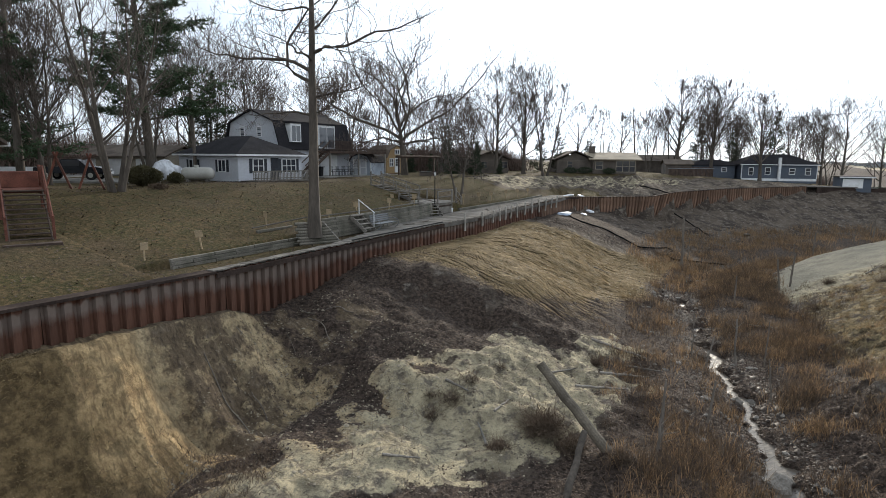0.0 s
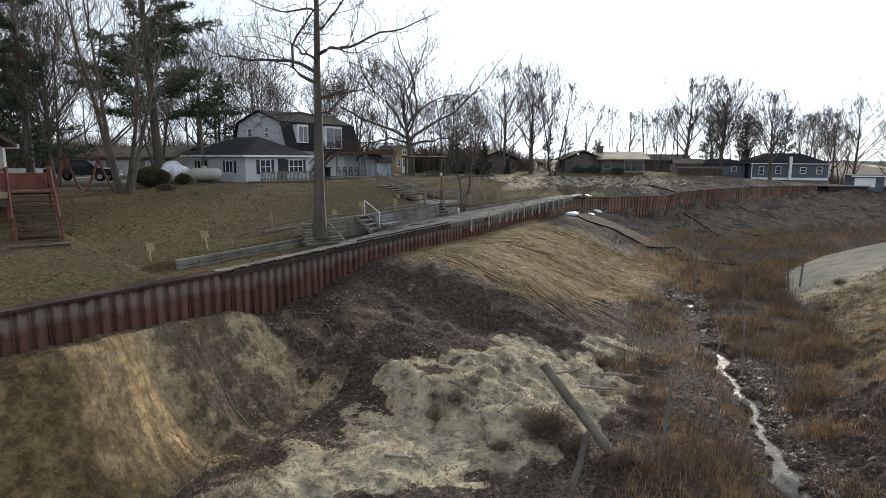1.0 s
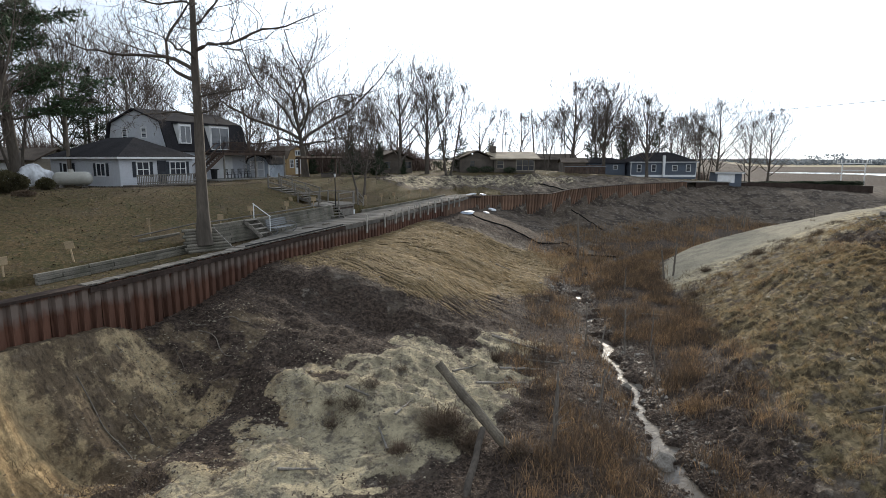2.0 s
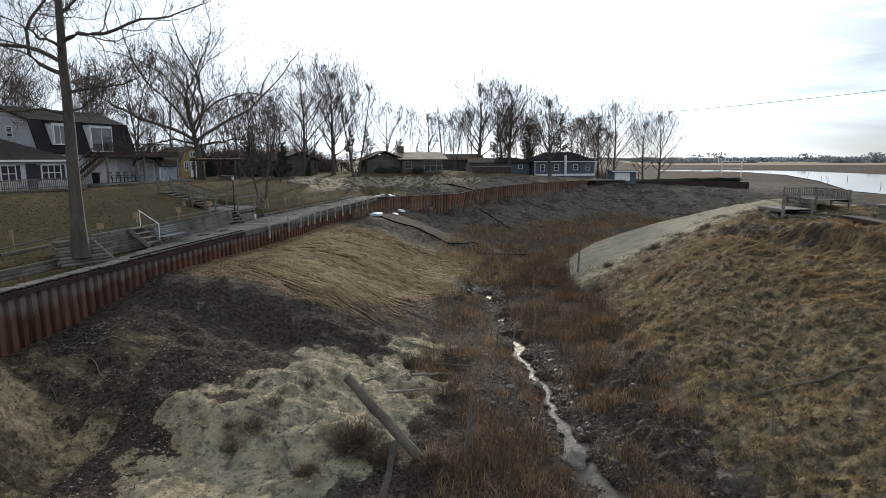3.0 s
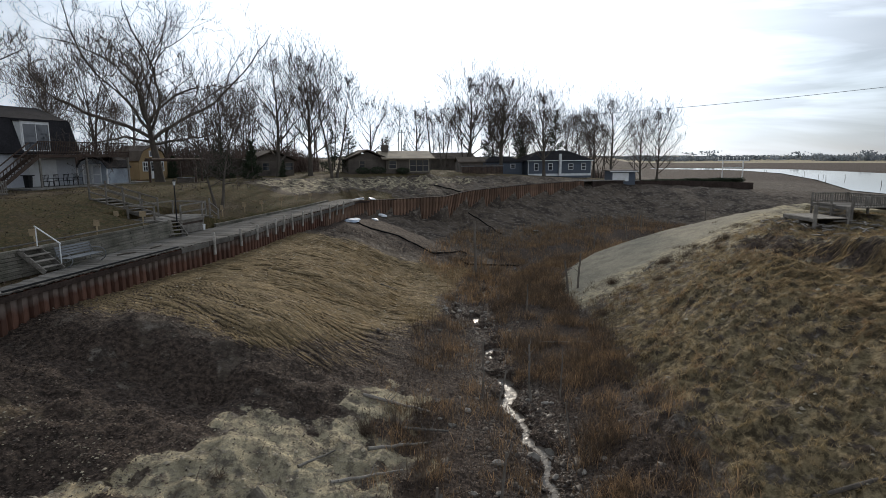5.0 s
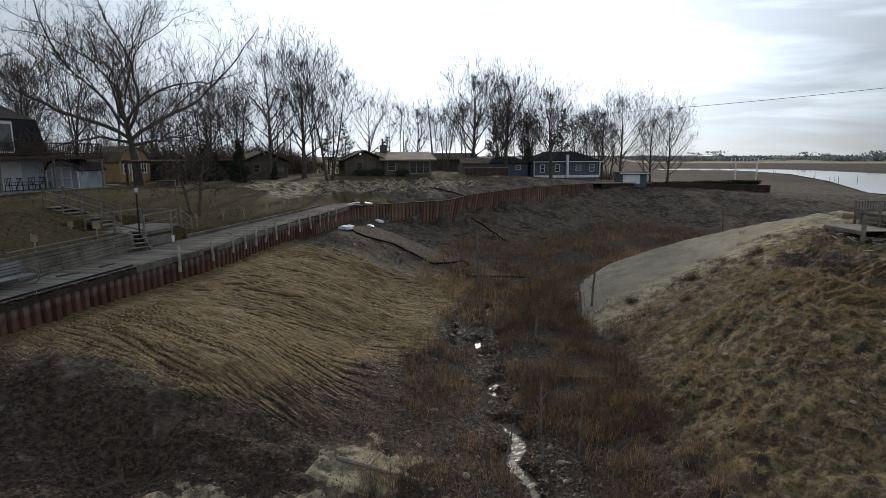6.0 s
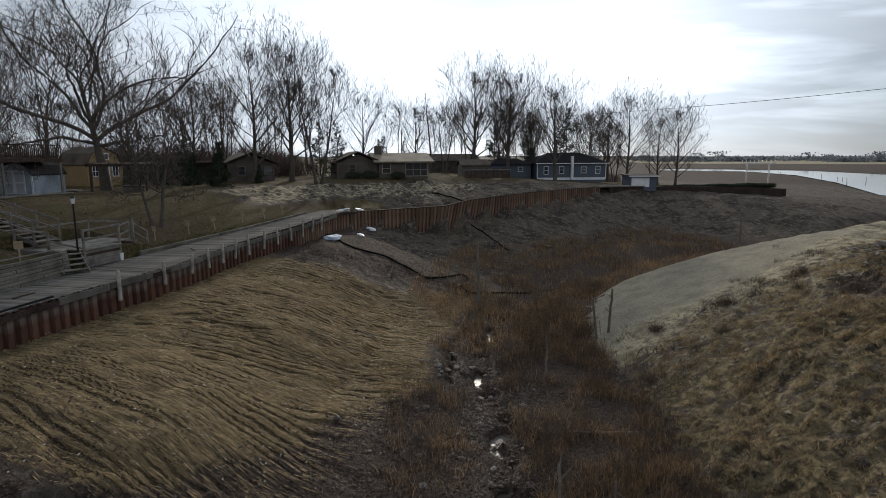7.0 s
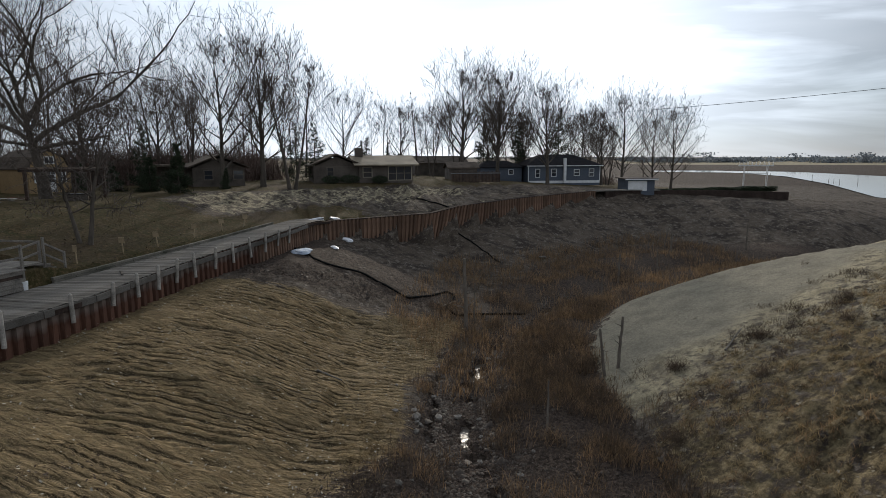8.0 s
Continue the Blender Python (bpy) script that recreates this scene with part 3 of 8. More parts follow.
    in_sec = smooth(st, 42.8, 45.2) * (1 - smooth(st, 91, 97)) * (1 - smooth(d, 14.5, 17))
    sec = sec - 0.55 * (np.abs(fbm(x * 0.55, y * 0.55, 43, 4) - 0.5) * 2) * (1 - smooth(st, 53, 56.5)) * smooth(d, 1, 3)
    sec = sec + (0.16 * np.exp(-((st - 53.8) / 1.1) ** 2) - 0.30 * np.exp(-((st - 51.2) / 1.4) ** 2)) * smooth(d, 2.5, 4.5) * (1 - smooth(d, 9.5, 12.5))
    valley = 1.45 + (n1 - 0.5) * 0.7 + 0.02 * np.clip(y - 60, 0, 30)
    ds, _ = to_line(x, y, NEAR_SAND + NEAR_SAND[:1])
    ds = np.where(inside(x, y, NEAR_SAND), np.abs(ds), -np.abs(ds))
    near_sand = smooth(ds + (n2 - 0.5) * 3.0 + (n3 - 0.5) * 2.4, -0.5, 0.7)
    sand_bed = smooth(ds, -2.5, 1.8)
    slope = np.where(t < 1, slope, zf * np.exp(-np.clip(d - foot, 0, 60) / 6) + valley * (1 - np.exp(-np.clip(d - foot, 0, 60) / 6)))
    slope = slope * (1 - in_sec) + sec * in_sec
    # long wavy ridges of combed grass
    combed = smooth(st, 52.5, 55) * (1 - smooth(st, 90, 96)) * smooth(d, 1.0, 2.5) * (1 - smooth(d, 10.5, 13.5))
    slope = slope + (0.16 * (fbm(x * 0.8, y * 0.8, 79, 2) - 0.5) - 0.09 * furrow(x, y)) * combed
    slabs = np.abs(fbm(x * 0.42 + 3, y * 0.42, 23, 4) - 0.5) * 2
    crust = np.abs(fbm(x * 1.5, y * 1.5, 29, 3) - 0.5) * 2
    slope = slope + sand_bed * (0.25 * (1 - smooth(x, 2.5, 5.0)) + (n2 - 0.5) * 0.7 + 0.22 * slabs + 0.26 * crust)
    slope = slope + 0.5 * np.exp(-((x - 5.5) ** 2 + (y - 17.2) ** 2) / 0.7)
    # the bank across the creek, with a small scarp below the dock and a tongue of sand on its far side
    e = ((y - 33) * 18 - (x - 22) * 7) / math.hypot(18, 7)
    ee = np.clip(e, 0, 60)
    sandy = smooth(e, -3.5, 0.5)
    edge = x + (n2 - 0.5) * 1.6
    ledge = 0.35 + 0.5 * (1 - smooth(y, 27.5, 31.5))
    old = 1.5 + 0.216 * (np.minimum(x, 33.5) - 12.9) + (1 - sandy) * (ledge * smooth(edge, 33.6, 35.0) - 0.5 * np.exp(-((edge - 32.6) / 1.3) ** 2)) + sandy * 0.216 * np.clip(x - 33.5, 0, 5.5)
    dome = 4.06 + 0.27 * (x - 30) - 0.0045 * np.clip(x - 30, -18, 14) ** 2 - 0.243 * np.clip(e, -10, 0) - 0.178 * ee
    dome = np.minimum(dome, 5.9 + (1 - sandy) * (ledge * smooth(edge, 33.6, 35.0) - 0.5 * np.exp(-((edge - 32.6) / 1.3) ** 2)) + sandy * (0.4 + 0.05 * np.clip(x - 38, 0, 8)))
    near_w = smooth(e, -9, -5)
    right = dome * near_w + old * (1 - near_w)
    brow = np.interp(x, [33, 36, 39, 42, 44.3, 48], [12.5, 10.5, 8.5, 6.0, 1.8, 1.0])
    right = right + 0.012 * np.clip(x - 39, 0, 10) - 0.4 * np.clip(e - brow, 0, 60) - 0.09 * np.clip(x - 50, 0, 60)
    right = right + ((n2 - 0.5) * 0.5 + (n1 - 0.5) * 0.5) * (1 - sandy) + (n1 - 0.5) * 0.35 * sandy
    tussock = fbm(x * 3.2, y * 3.2, 63, 3)
    right = right + 0.30 * smooth(x, 20, 30) + (0.20 * smooth(tussock, 0.42, 0.66) - 0.06) * (1 - sandy)
    right = right + 0.8 * np.exp(-((x - 43) / 3.2) ** 2 - ((y - 34.5) / 3.8) ** 2)
    right = np.where(x > 9, right, -9)
    is_right = smooth(right - slope, -0.25, 0.5) * smooth(x, 9, 14)
    low = np.maximum(slope, right)
    low = low + ((n2 - 0.5) * (0.22 + 0.42 * smooth(st, 95, 105)) + (n3 - 0.5) * 0.16) * (1 - 0.8 * is_right * smooth(e, 0, 3))
    dcs, _ = to_line(x, y, CREEK)
    dc = np.abs(dcs + (fbm(x * 0.6, y * 0.6, 55, 3) - 0.5) * 1.4)
    dc = np.minimum(dc, np.where((y > 40) & (y < 53), np.abs(dcs + 1.5 + (fbm(x * 0.8, y * 0.8, 57, 3) - 0.5) * 1.6) + 0.15, 9)) + (0.22 + 0.42 * smooth(y, 29, 34)) * smooth(fbm(x * 1.6, y * 1.6, 58, 2), 0.46, 0.60)
    deep = np.interp(y, [16, 31, 33, 41, 43.5, 60], [1.0, 1.0, 0.62, 0.62, 0.9, 0.9])
    low = low - np.clip(low - 0.98, 0, 1.5) * 0.85 * np.exp(-(dcs / 1.9) ** 2)
    low = low - (np.clip(low - 0.55, 0, 1.8)) * np.exp(-(dc / np.interp(y, [29, 34], [0.50, 0.31])) ** 2) * deep
    z = np.where(d > 0, low, up)
    dr, _ = to_line(x, y, RIVER + RIVER[:1])
    dr = np.where(inside(x, y, RIVER), -np.abs(dr), np.abs(dr))
    cap = WATER_Z - 0.1 + np.where(dr > 0, 0.065 * dr, 0.3 * dr)
    distant = smooth(np.hypot(x, y), 180, 260)
    flatland = 1.5 + np.clip(np.hypot(x - 60, y - 60) - 850, 0, 150) * 0.02
    westside = smooth(-(x - 0.72 * y), -30, 60)
    z = z * (1 - distant) + (flatland * (1 - westside) + 9.2 * westside) * distant
    z = np.minimum(z, np.maximum(cap, -3))
    # covers
    lawn = np.where(d < -0.15, 1.0, 0.0)
    lawn = lawn * (1 - np.clip(smooth(st, 99, 106) * (1 - smooth(b, 6, 12)), 0, 1) * 0.9)
    run_out = (d - flat) / (foot * (1 + 0.35 * wob) - flat)
    grass_slope = np.where(d > 0, (1 - smooth(run_out + np.interp(st, [56, 60, 66, 73], [-0.15, -0.1, 0.0, 0.13]), 0.93, 1.06)) * smooth(st - 0.22 * (d - 3) + (n2 - 0.5) * 2, 52.3, 54.5) * (1 - smooth(st - 0.5 * d + (n2 - 0.5) * 3, 76.5, 80)), 0.0)
    on_sand = e - np.interp(x, [24, 26, 29, 34, 39, 41, 46], [4.6, 5.0, 4.0, 2.2, 0.8, 0.0, -1.0]) + (n2 - 0.5) * 3.4
    bank_dry = is_right * (1 - smooth(on_sand, -2.5, 0.3)) * (0.60 - 0.10 * smooth(on_sand, -6, -2)) * smooth(dcs - np.interp(y, [14, 23, 33], [2.0, 3.2, 4.4]), 0.0, 3.0)
    turf = np.where(d > 0.8, bluff * (1 - smooth(st + (n2 - 0.5) * 3 - 0.1 * d, 35.0, 36.4)), 0.0)
    bluff_dry = 0.8 * turf
    scarp = is_right * np.exp(-((edge - 34.0) / 1.3) ** 2) * (1 - smooth(e, -2.5, 0.0)) * smooth(y, 24, 27)
    bank_dry = bank_dry * (1 - 0.9 * scarp)
    dry = np.clip(grass_slope + bank_dry + bluff_dry, 0, 1)
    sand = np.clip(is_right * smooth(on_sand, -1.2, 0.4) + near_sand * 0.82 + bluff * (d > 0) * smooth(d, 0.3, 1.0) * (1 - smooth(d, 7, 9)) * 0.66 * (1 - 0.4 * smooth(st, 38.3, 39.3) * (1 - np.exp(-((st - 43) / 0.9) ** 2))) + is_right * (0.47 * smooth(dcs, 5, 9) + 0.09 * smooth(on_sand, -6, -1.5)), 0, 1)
    sand = np.where(d > 0, sand, np.where((st > 100), 0.30 * (1 - smooth(b, 5, 10)), 0.0))
    # pale sand colour along the strip stands in for sunlight on lawn and soil
    sand = np.maximum(sand, np.where(d < 0, 0.52 * strip, 0.0))
    lawn = lawn * (1 - strip) * (1 - smooth(st + (n1 - 0.5) * 20, 192, 202))
    lawn = np.maximum(lawn, (d > 0) * is_right * smooth(x + (n2 - 0.5) * 2, 45.5, 47) * (1 - smooth(e, -1.5, 1.0)))
    # leaf litter in the gully, spread up the hump to paint its shaded face
    gully = np.exp(-(((st - 48.3) / np.where(st > 48.3, 6.6, 5.6)) ** 2)) * (d > 0) * (1 - smooth(d, 11, 16))
    floor_litter = (d > 0) * (1 - is_right * smooth(dcs - np.interp(y, [14, 23, 33], [2.0, 3.2, 4.4]), 0.0, 2.5)) * smooth(t, 0.9, 1.0) * (1 - near_sand) * 0.78
    # litter tone on the bluff's other flank, painted there as shade
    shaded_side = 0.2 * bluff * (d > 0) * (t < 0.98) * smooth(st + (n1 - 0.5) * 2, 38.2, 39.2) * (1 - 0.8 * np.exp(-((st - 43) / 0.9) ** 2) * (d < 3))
    gully = gully * (0.45 + 0.55 * smooth(fbm(x * 0.7, y * 0.7, 93, 3), 0.36, 0.52))
    litter = np.clip(np.maximum(np.maximum(np.maximum(gully, floor_litter), shaded_side), 0.7 * scarp), 0, 1) * (1 - np.clip(near_sand, 0, 1) * 0.9)
    litter = np.maximum(litter, 0.62 * smooth(st - 0.5 * d, 78, 81) * (1 - smooth(st, 92, 102)) * (d > 0) * (1 - smooth(d, 12, 16)))
    far_off = smooth(np.hypot(x, y), 200, 320) * (1 - westside)
    beach = far_off * smooth(np.hypot(x, y), 780, 830)
    lawn, dry, sand, litter = lawn * (1 - far_off), dry * (1 - far_off), np.maximum(sand * (1 - far_off), beach), np.maximum(litter, far_off * (1 - beach))
    land.combed = combed
    # warm sand tone: full on the flank painted sunlit, halved on the shaded one
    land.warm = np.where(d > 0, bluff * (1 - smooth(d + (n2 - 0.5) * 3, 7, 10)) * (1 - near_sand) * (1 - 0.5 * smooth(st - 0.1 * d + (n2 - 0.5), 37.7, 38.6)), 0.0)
    land.turf = turf
    land.tussock = tussock
    land.bank = is_right * (d > 0)
    land.clean = is_right * smooth(on_sand, 0.3, 2.5) * (x < 45)
    return z, lawn, dry, sand, litter


def height(x, y):
    return float(land(np.array([x]), np.array([y]))[0][0])


def axis(lo, hi, step, out_lo, out_hi):
    core = list(np.arange(lo, hi, step))
    s, v, right = step, hi, []
    while v < out_hi:
        right.append(v)
        s *= 1.05
        v += s
    s, v, left = step, lo, []
    while v > out_lo:
        s *= 1.09
        v -= s
        left.append(v)
    return np.array(left[::-1] + core + right + [out_hi])


gx, gy = axis(-15, 32, 0.15, -2500, 2500), axis(11, 52, 0.15, -2500, 3000)
X, Y = np.meshgrid(gx, gy)
Z, c_lawn, c_dry, c_sand, c_litter = land(X.ravel(), Y.ravel())
c_warm, c_clean, c_bank, c_turf = land.warm, land.clean, land.bank, land.turf
c_combed = land.combed
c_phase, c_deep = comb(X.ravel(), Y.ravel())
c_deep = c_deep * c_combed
nx, ny = len(gx), len(gy)
ii = np.arange(nx * ny).reshape(ny, nx)
quads = np.stack([ii[:-1, :-1], ii[:-1, 1:], ii[1:, 1:], ii[1:, :-1]], -1).reshape(-1, 4)
me = bpy.data.meshes.new("ground")
me.vertices.add(nx * ny)
me.vertices.foreach_set("co", np.stack([X.ravel(), Y.ravel(), Z], -1).astype(np.float32).ravel())
me.loops.add(quads.size)
me.loops.foreach_set("vertex_index", quads.astype(np.int32).ravel())
me.polygons.add(len(quads))
me.polygons.foreach_set("loop_start", (np.arange(len(quads)) * 4).astype(np.int32))
me.update(calc_edges=True)
me.polygons.foreach_set("use_smooth", np.ones(len(quads), bool))
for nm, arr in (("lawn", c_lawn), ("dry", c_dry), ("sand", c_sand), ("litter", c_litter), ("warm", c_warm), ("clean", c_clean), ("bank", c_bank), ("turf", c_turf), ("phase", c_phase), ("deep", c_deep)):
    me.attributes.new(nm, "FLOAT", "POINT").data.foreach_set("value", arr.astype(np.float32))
me.materials.append(M_GROUND)
tagged(new("ground", me), "leaf-strewn lawn above an eroded sandy lake bed", "ground", kind="structure")

# open water of the river, far off, and the trickle in the creek bed
bm = bmesh.new()
bm.faces.new([bm.verts.new((x, y, WATER_Z)) for x, y in RIVER])
tagged(part("water_river", bm, M_WATER), "calm pale river beyond the drained cove", "water", kind="structure")
bm = bmesh.new()
prev = None
for k in range(0, 300):
    t = k / 299 * 70
    cl = np.concatenate([[0], np.cumsum([math.dist(a, b) for a, b in zip(CREEK[:-1], CREEK[1:])])])
    cx, cy = np.interp(t, cl, [c[0] for c in CREEK]), np.interp(t, cl, [c[1] for c in CREEK])
    cx2, cy2 = np.interp(t + 0.5, cl, [c[0] for c in CREEK]), np.interp(t + 0.5, cl, [c[1] for c in CREEK])
    v = Vector((cy2 - cy, cx - cx2, 0)).normalized()
    row = [bm.verts.new((cx + v.x * w, cy + v.y * w, 0.80)) for w in (-1.9, 2.6)]
    if prev:
        bm.faces.new((prev[0], prev[1], row[1], row[0]))
    prev = row
tagged(part("water_creek", bm, M_CREEK), "thin glinting trickle along a muddy creek bed", "water", kind="structure")

# ---- sea wall ----
S_END = wall_s[-2]
PITCH = 0.48
wall_thing = tagged(new("wall_seawall"), "rusted corrugated sheet-pile sea wall, leaning in places", "sea wall", kind="structure")


def pile_mesh(name, z0, z1, mat):
    """One folded sheet of the wall: outer pan, two webs and half of each inner pan; x along the wall, -y to the lake."""
    prof = [(-0.24, 0.0), (-0.17, 0.0), (-0.11, -0.15), (0.11, -0.15), (0.17, 0.0), (0.24, 0.0)]
    v, f = [], []
    for z in (z0, z1):
        v += [(x, y, z) for x, y in prof] + [(x, y + 0.025, z) for x, y in reversed(prof)]
    k = 12
    f += [tuple(range(k, 2 * k))]
    f += [(i, (i + 1) % k, (i + 1) % k + k, i + k) for i in range(k)]
    return mesh_from(name, v, f, mat)


PILE = pile_mesh("sheet_pile", -1.0, 0.0, M_RUST)
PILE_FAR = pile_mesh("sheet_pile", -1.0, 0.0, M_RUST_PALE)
rng = random.Random(4)
s, count = 14.0, 0
pile_poses = []
while s < 140:
    p, w = wall_at(s, 0.30)
    base = np.interp(s, wall_s, [q[3] for q in WALL])
    lean_side = 7.0 * math.exp(-((s - 47) / 3.0) ** 2) - 9.0 * math.exp(-((s - 112) / 4.5) ** 2) + 5 * math.exp(-((s - 87) / 5) ** 2) + rng.uniform(-0.7, 0.7)
    lean_out = 5.0 * math.exp(-((s - 47) / 3.5) ** 2) + 7.0 * math.exp(-((s - 112) / 6) ** 2) + rng.uniform(-0.5, 0.5)
    m = Matrix.Translation(p + Vector((0, 0, rng.uniform(-0.03, 0.03)))) @ Matrix.Rotation(math.atan2(w.y, w.x), 4, "Z") @ pose(0, 0, 0, lean_out, -lean_side, 0)
    deep = p.z - base + 0.9
    pile_poses.append((s, m, deep))
    s += PITCH
for s, m, deep in pile_poses:
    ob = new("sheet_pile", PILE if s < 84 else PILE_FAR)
    ob.parent = wall_thing
    ob.matrix_local = m @ Matrix.Diagonal((1, 1, deep, 1))

# steel cap along the bare stretches
def ribbon(name, s0, s1, offs, z, thick, width, mat, parent, step=1.2, label=""):
    """A board that follows the wall's line, offs metres to the lake side, its top z above the wall's top."""
    bm = bmesh.new()
    prev = None
    k = max(2, int((s1 - s0) / step))
    for i in range(k + 1):
        p, w = wall_at(s0 + (s1 - s0) * i / k)
        nrm = Vector((w.y, -w.x, 0))
        ring = []
        for o, h in ((offs, z), (offs + width, z), (offs + width, z - thick), (offs, z - thick)):
            ring.append(bm.verts.new(p + nrm * o + Vector((0, 0, h))))
        if prev:
            for a in range(4):
                bm.faces.new((prev[a], prev[(a + 1) % 4], ring[(a + 1) % 4], ring[a]))
        else:
            bm.faces.new(ring)
        prev = ring
    bm.faces.new(prev[::-1])
    bmesh.ops.recalc_face_normals(bm, faces=bm.faces)
    return part(name, bm, mat, parent, label)


ribbon("cap", 14, 42, -0.06, 0.05, 0.10, 0.58, M_CAP, wall_thing)
ribbon("cap", 97, 139, -0.06, 0.04, 0.10, 0.50, M_CAP, wall_thing)
ribbon("waler", 42, 97, 0.48, -0.02, 0.20, 0.08, M_CAP, wall_thing)

# ---- boardwalk ----
walkway = tagged(new("boardwalk"), "weathered grey plank boardwalk along the sea wall", "boardwalk", kind="structure")
PLANK = mesh_from("plank", [(x, y, z) for z in (-0.04, 0.0) for x, y in ((-0.068, -0.48), (0.068, -0.48), (0.068, 2.0), (-0.068, 2.0))],
                  [(0, 3, 2, 1), (4, 5, 6, 7), (0, 1, 5, 4), (1, 2, 6, 5), (2, 3, 7, 6), (3, 0, 4, 7)], M_DECK)
rng = random.Random(7)
s = 42.0
while s < 96.5:
    p, w = wall_at(s)
    ob = new("plank", PLANK)
    ob.parent = walkway
    ob.matrix_local = Matrix.Translation(p + Vector((0, 0, 0.09 + rng.uniform(-0.008, 0.008)))) @ Matrix.Rotation(math.atan2(w.y, w.x) + rng.uniform(-0.012, 0.012), 4, "Z") @ Matrix.Translation((0, rng.uniform(-0.05, 0.05), 0)) @ Matrix.Translation((0, -0.48, 0)) @ Matrix.Diagonal((1.27, float(np.interp(s, (42, 50, 54, 60), (0.16, 0.24, 0.55, 1.0))) + 0.38 * math.exp(-((s - 68) / 5) ** 2), 1, 1)) @ Matrix.Translation((0, 0.48, 0))
    s += 0.182
ribbon("joist", 42, 96.5, -0.10, 0.045, 0.16, 0.10, M_GREYWOOD, walkway)
ribbon("joist", 60, 96.5, -1.75, 0.045, 0.16, 0.10, M_GREYWOOD, walkway)

# ---- trees ----


def tube(V, F, pts, rad, n):
    base = len(V)
    if n == 2:                                # the finest twigs: one narrow strip
        u = Vector((math.sin(7.1 * base), math.cos(7.1 * base), 0.3))
        for i, p in enumerate(pts):
            V += [p - u * rad[i] * 1.2, p + u * rad[i] * 1.2]
        F += [(base + 2 * i, base + 2 * i + 1, base + 2 * i + 3, base + 2 * i + 2) for i in range(len(pts) - 1)]
        return
    for i, p in enumerate(pts):
        d = (pts[min(i + 1, len(pts) - 1)] - pts[max(i - 1, 0)]).normalized()
        a = d.orthogonal().normalized()
        b = d.cross(a)
        for k in range(n):
            ang = 2 * math.pi * k / n
            V.append(p + (a * math.cos(ang) + b * math.sin(ang)) * rad[i])
    for i in range(len(pts) - 1):
        for k in range(n):
            F.append((base + i * n + k, base + i * n + (k + 1) % n, base + (i + 1) * n + (k + 1) % n, base + (i + 1) * n + k))


def path(rng, p, d, length, r, steps, wander, lift, taper):
    pts, rad = [p.copy()], [r]
    d = d.normalized()
    for i in range(steps):
        d = (d + Vector((rng.gauss(0, wander), rng.gauss(0, wander), rng.gauss(0, wander) * 0.7 + lift))).normalized()
        p = p + d * (length / steps)
        pts.append(p.copy())
        rad.append(max(r * (1 - (1 - taper) * (i + 1) / steps), 0.004))
    return pts, rad


def branching(seed, tall, girth, arms, kinds=(7, 5, 4), gnarl=0.12, lift=0.05, up=0.3, twig=0.011, lean=(0.0, 0.0), at=(0.0, 0.0), crook=0.03, shoot=0.5, lean_mesh=False):
    """A bare broad-leaved tree: a trunk, arms given as (height, way in degrees, length, rise, thickness), and shoots upon shoots."""
    rng = random.Random(seed)
    TV, TF, CV, CF = [], [], [], []

    def shoots(pts, rad, length, order):
        k = kinds[order]
        turn = rng.uniform(0, 6.28)
        for j in range(k):
            t = 0.18 + 0.80 * (j + rng.random()) / k
            q = min(int(t * (len(pts) - 1)), len(pts) - 2)
            f = t * (len(pts) - 1) - q
            p, d = pts[q].lerp(pts[q + 1], f), (pts[q + 1] - pts[q]).normalized()
            turn += 2.4 + rng.uniform(-0.5, 0.5)
            side = Matrix.Rotation(turn, 3, d) @ d.orthogonal().normalized()
            out = d * rng.uniform(0.45, 0.9) + side * rng.uniform(0.6, 0.95) + Vector((0, 0, up * rng.uniform(0.3, 1.2)))
            r = max(rad[q] * rng.uniform(0.36, 0.55), twig)
            ln = max(length * shoot * rng.uniform(0.7, 1.3) * (1.15 - 0.55 * t), 0.25)
            steps, n = ((4, 3), (3, 2), (2, 2))[order] if lean_mesh else ((6, 4), (4, 3), (3, 2))[order]
            if order == 1 and r < 0.02:
                n = 2
            ps, rs = path(rng, p, out, ln, r, steps, gnarl * 1.1, lift * 0.6, 0.3)
            tube(CV, CF, ps, rs, n)
            if order + 1 < len(kinds):
                shoots(ps, rs, ln, order + 1)

    ps, rs = path(rng, Vector((at[0], at[1], -0.5)), Vector((lean[0], lean[1], 1)), tall, girth, 14, crook, 0.03, 0.06)
    rs[0] *= 1.5
    rs[1] *= 1.08
    tube(TV, TF, ps, rs, 10)
    for h, az, ln, rise, thick in arms:
        t = min(h / tall, 0.985)
        q = min(int(t * 14), 13)
        p = ps[q].lerp(ps[q + 1], t * 14 - q)
        lp, lr = path(rng, p, Vector((math.cos(radians(az)), math.sin(radians(az)), rise)), ln * 1.08, max(rs[q] * thick, 0.02), 7 if lean_mesh else 14, gnarl, lift, 0.14)
        tube(TV, TF, lp, lr, 4 if lean_mesh else 6)
        shoots(lp, lr, ln, 0)
    return (TV, TF), (CV, CF)


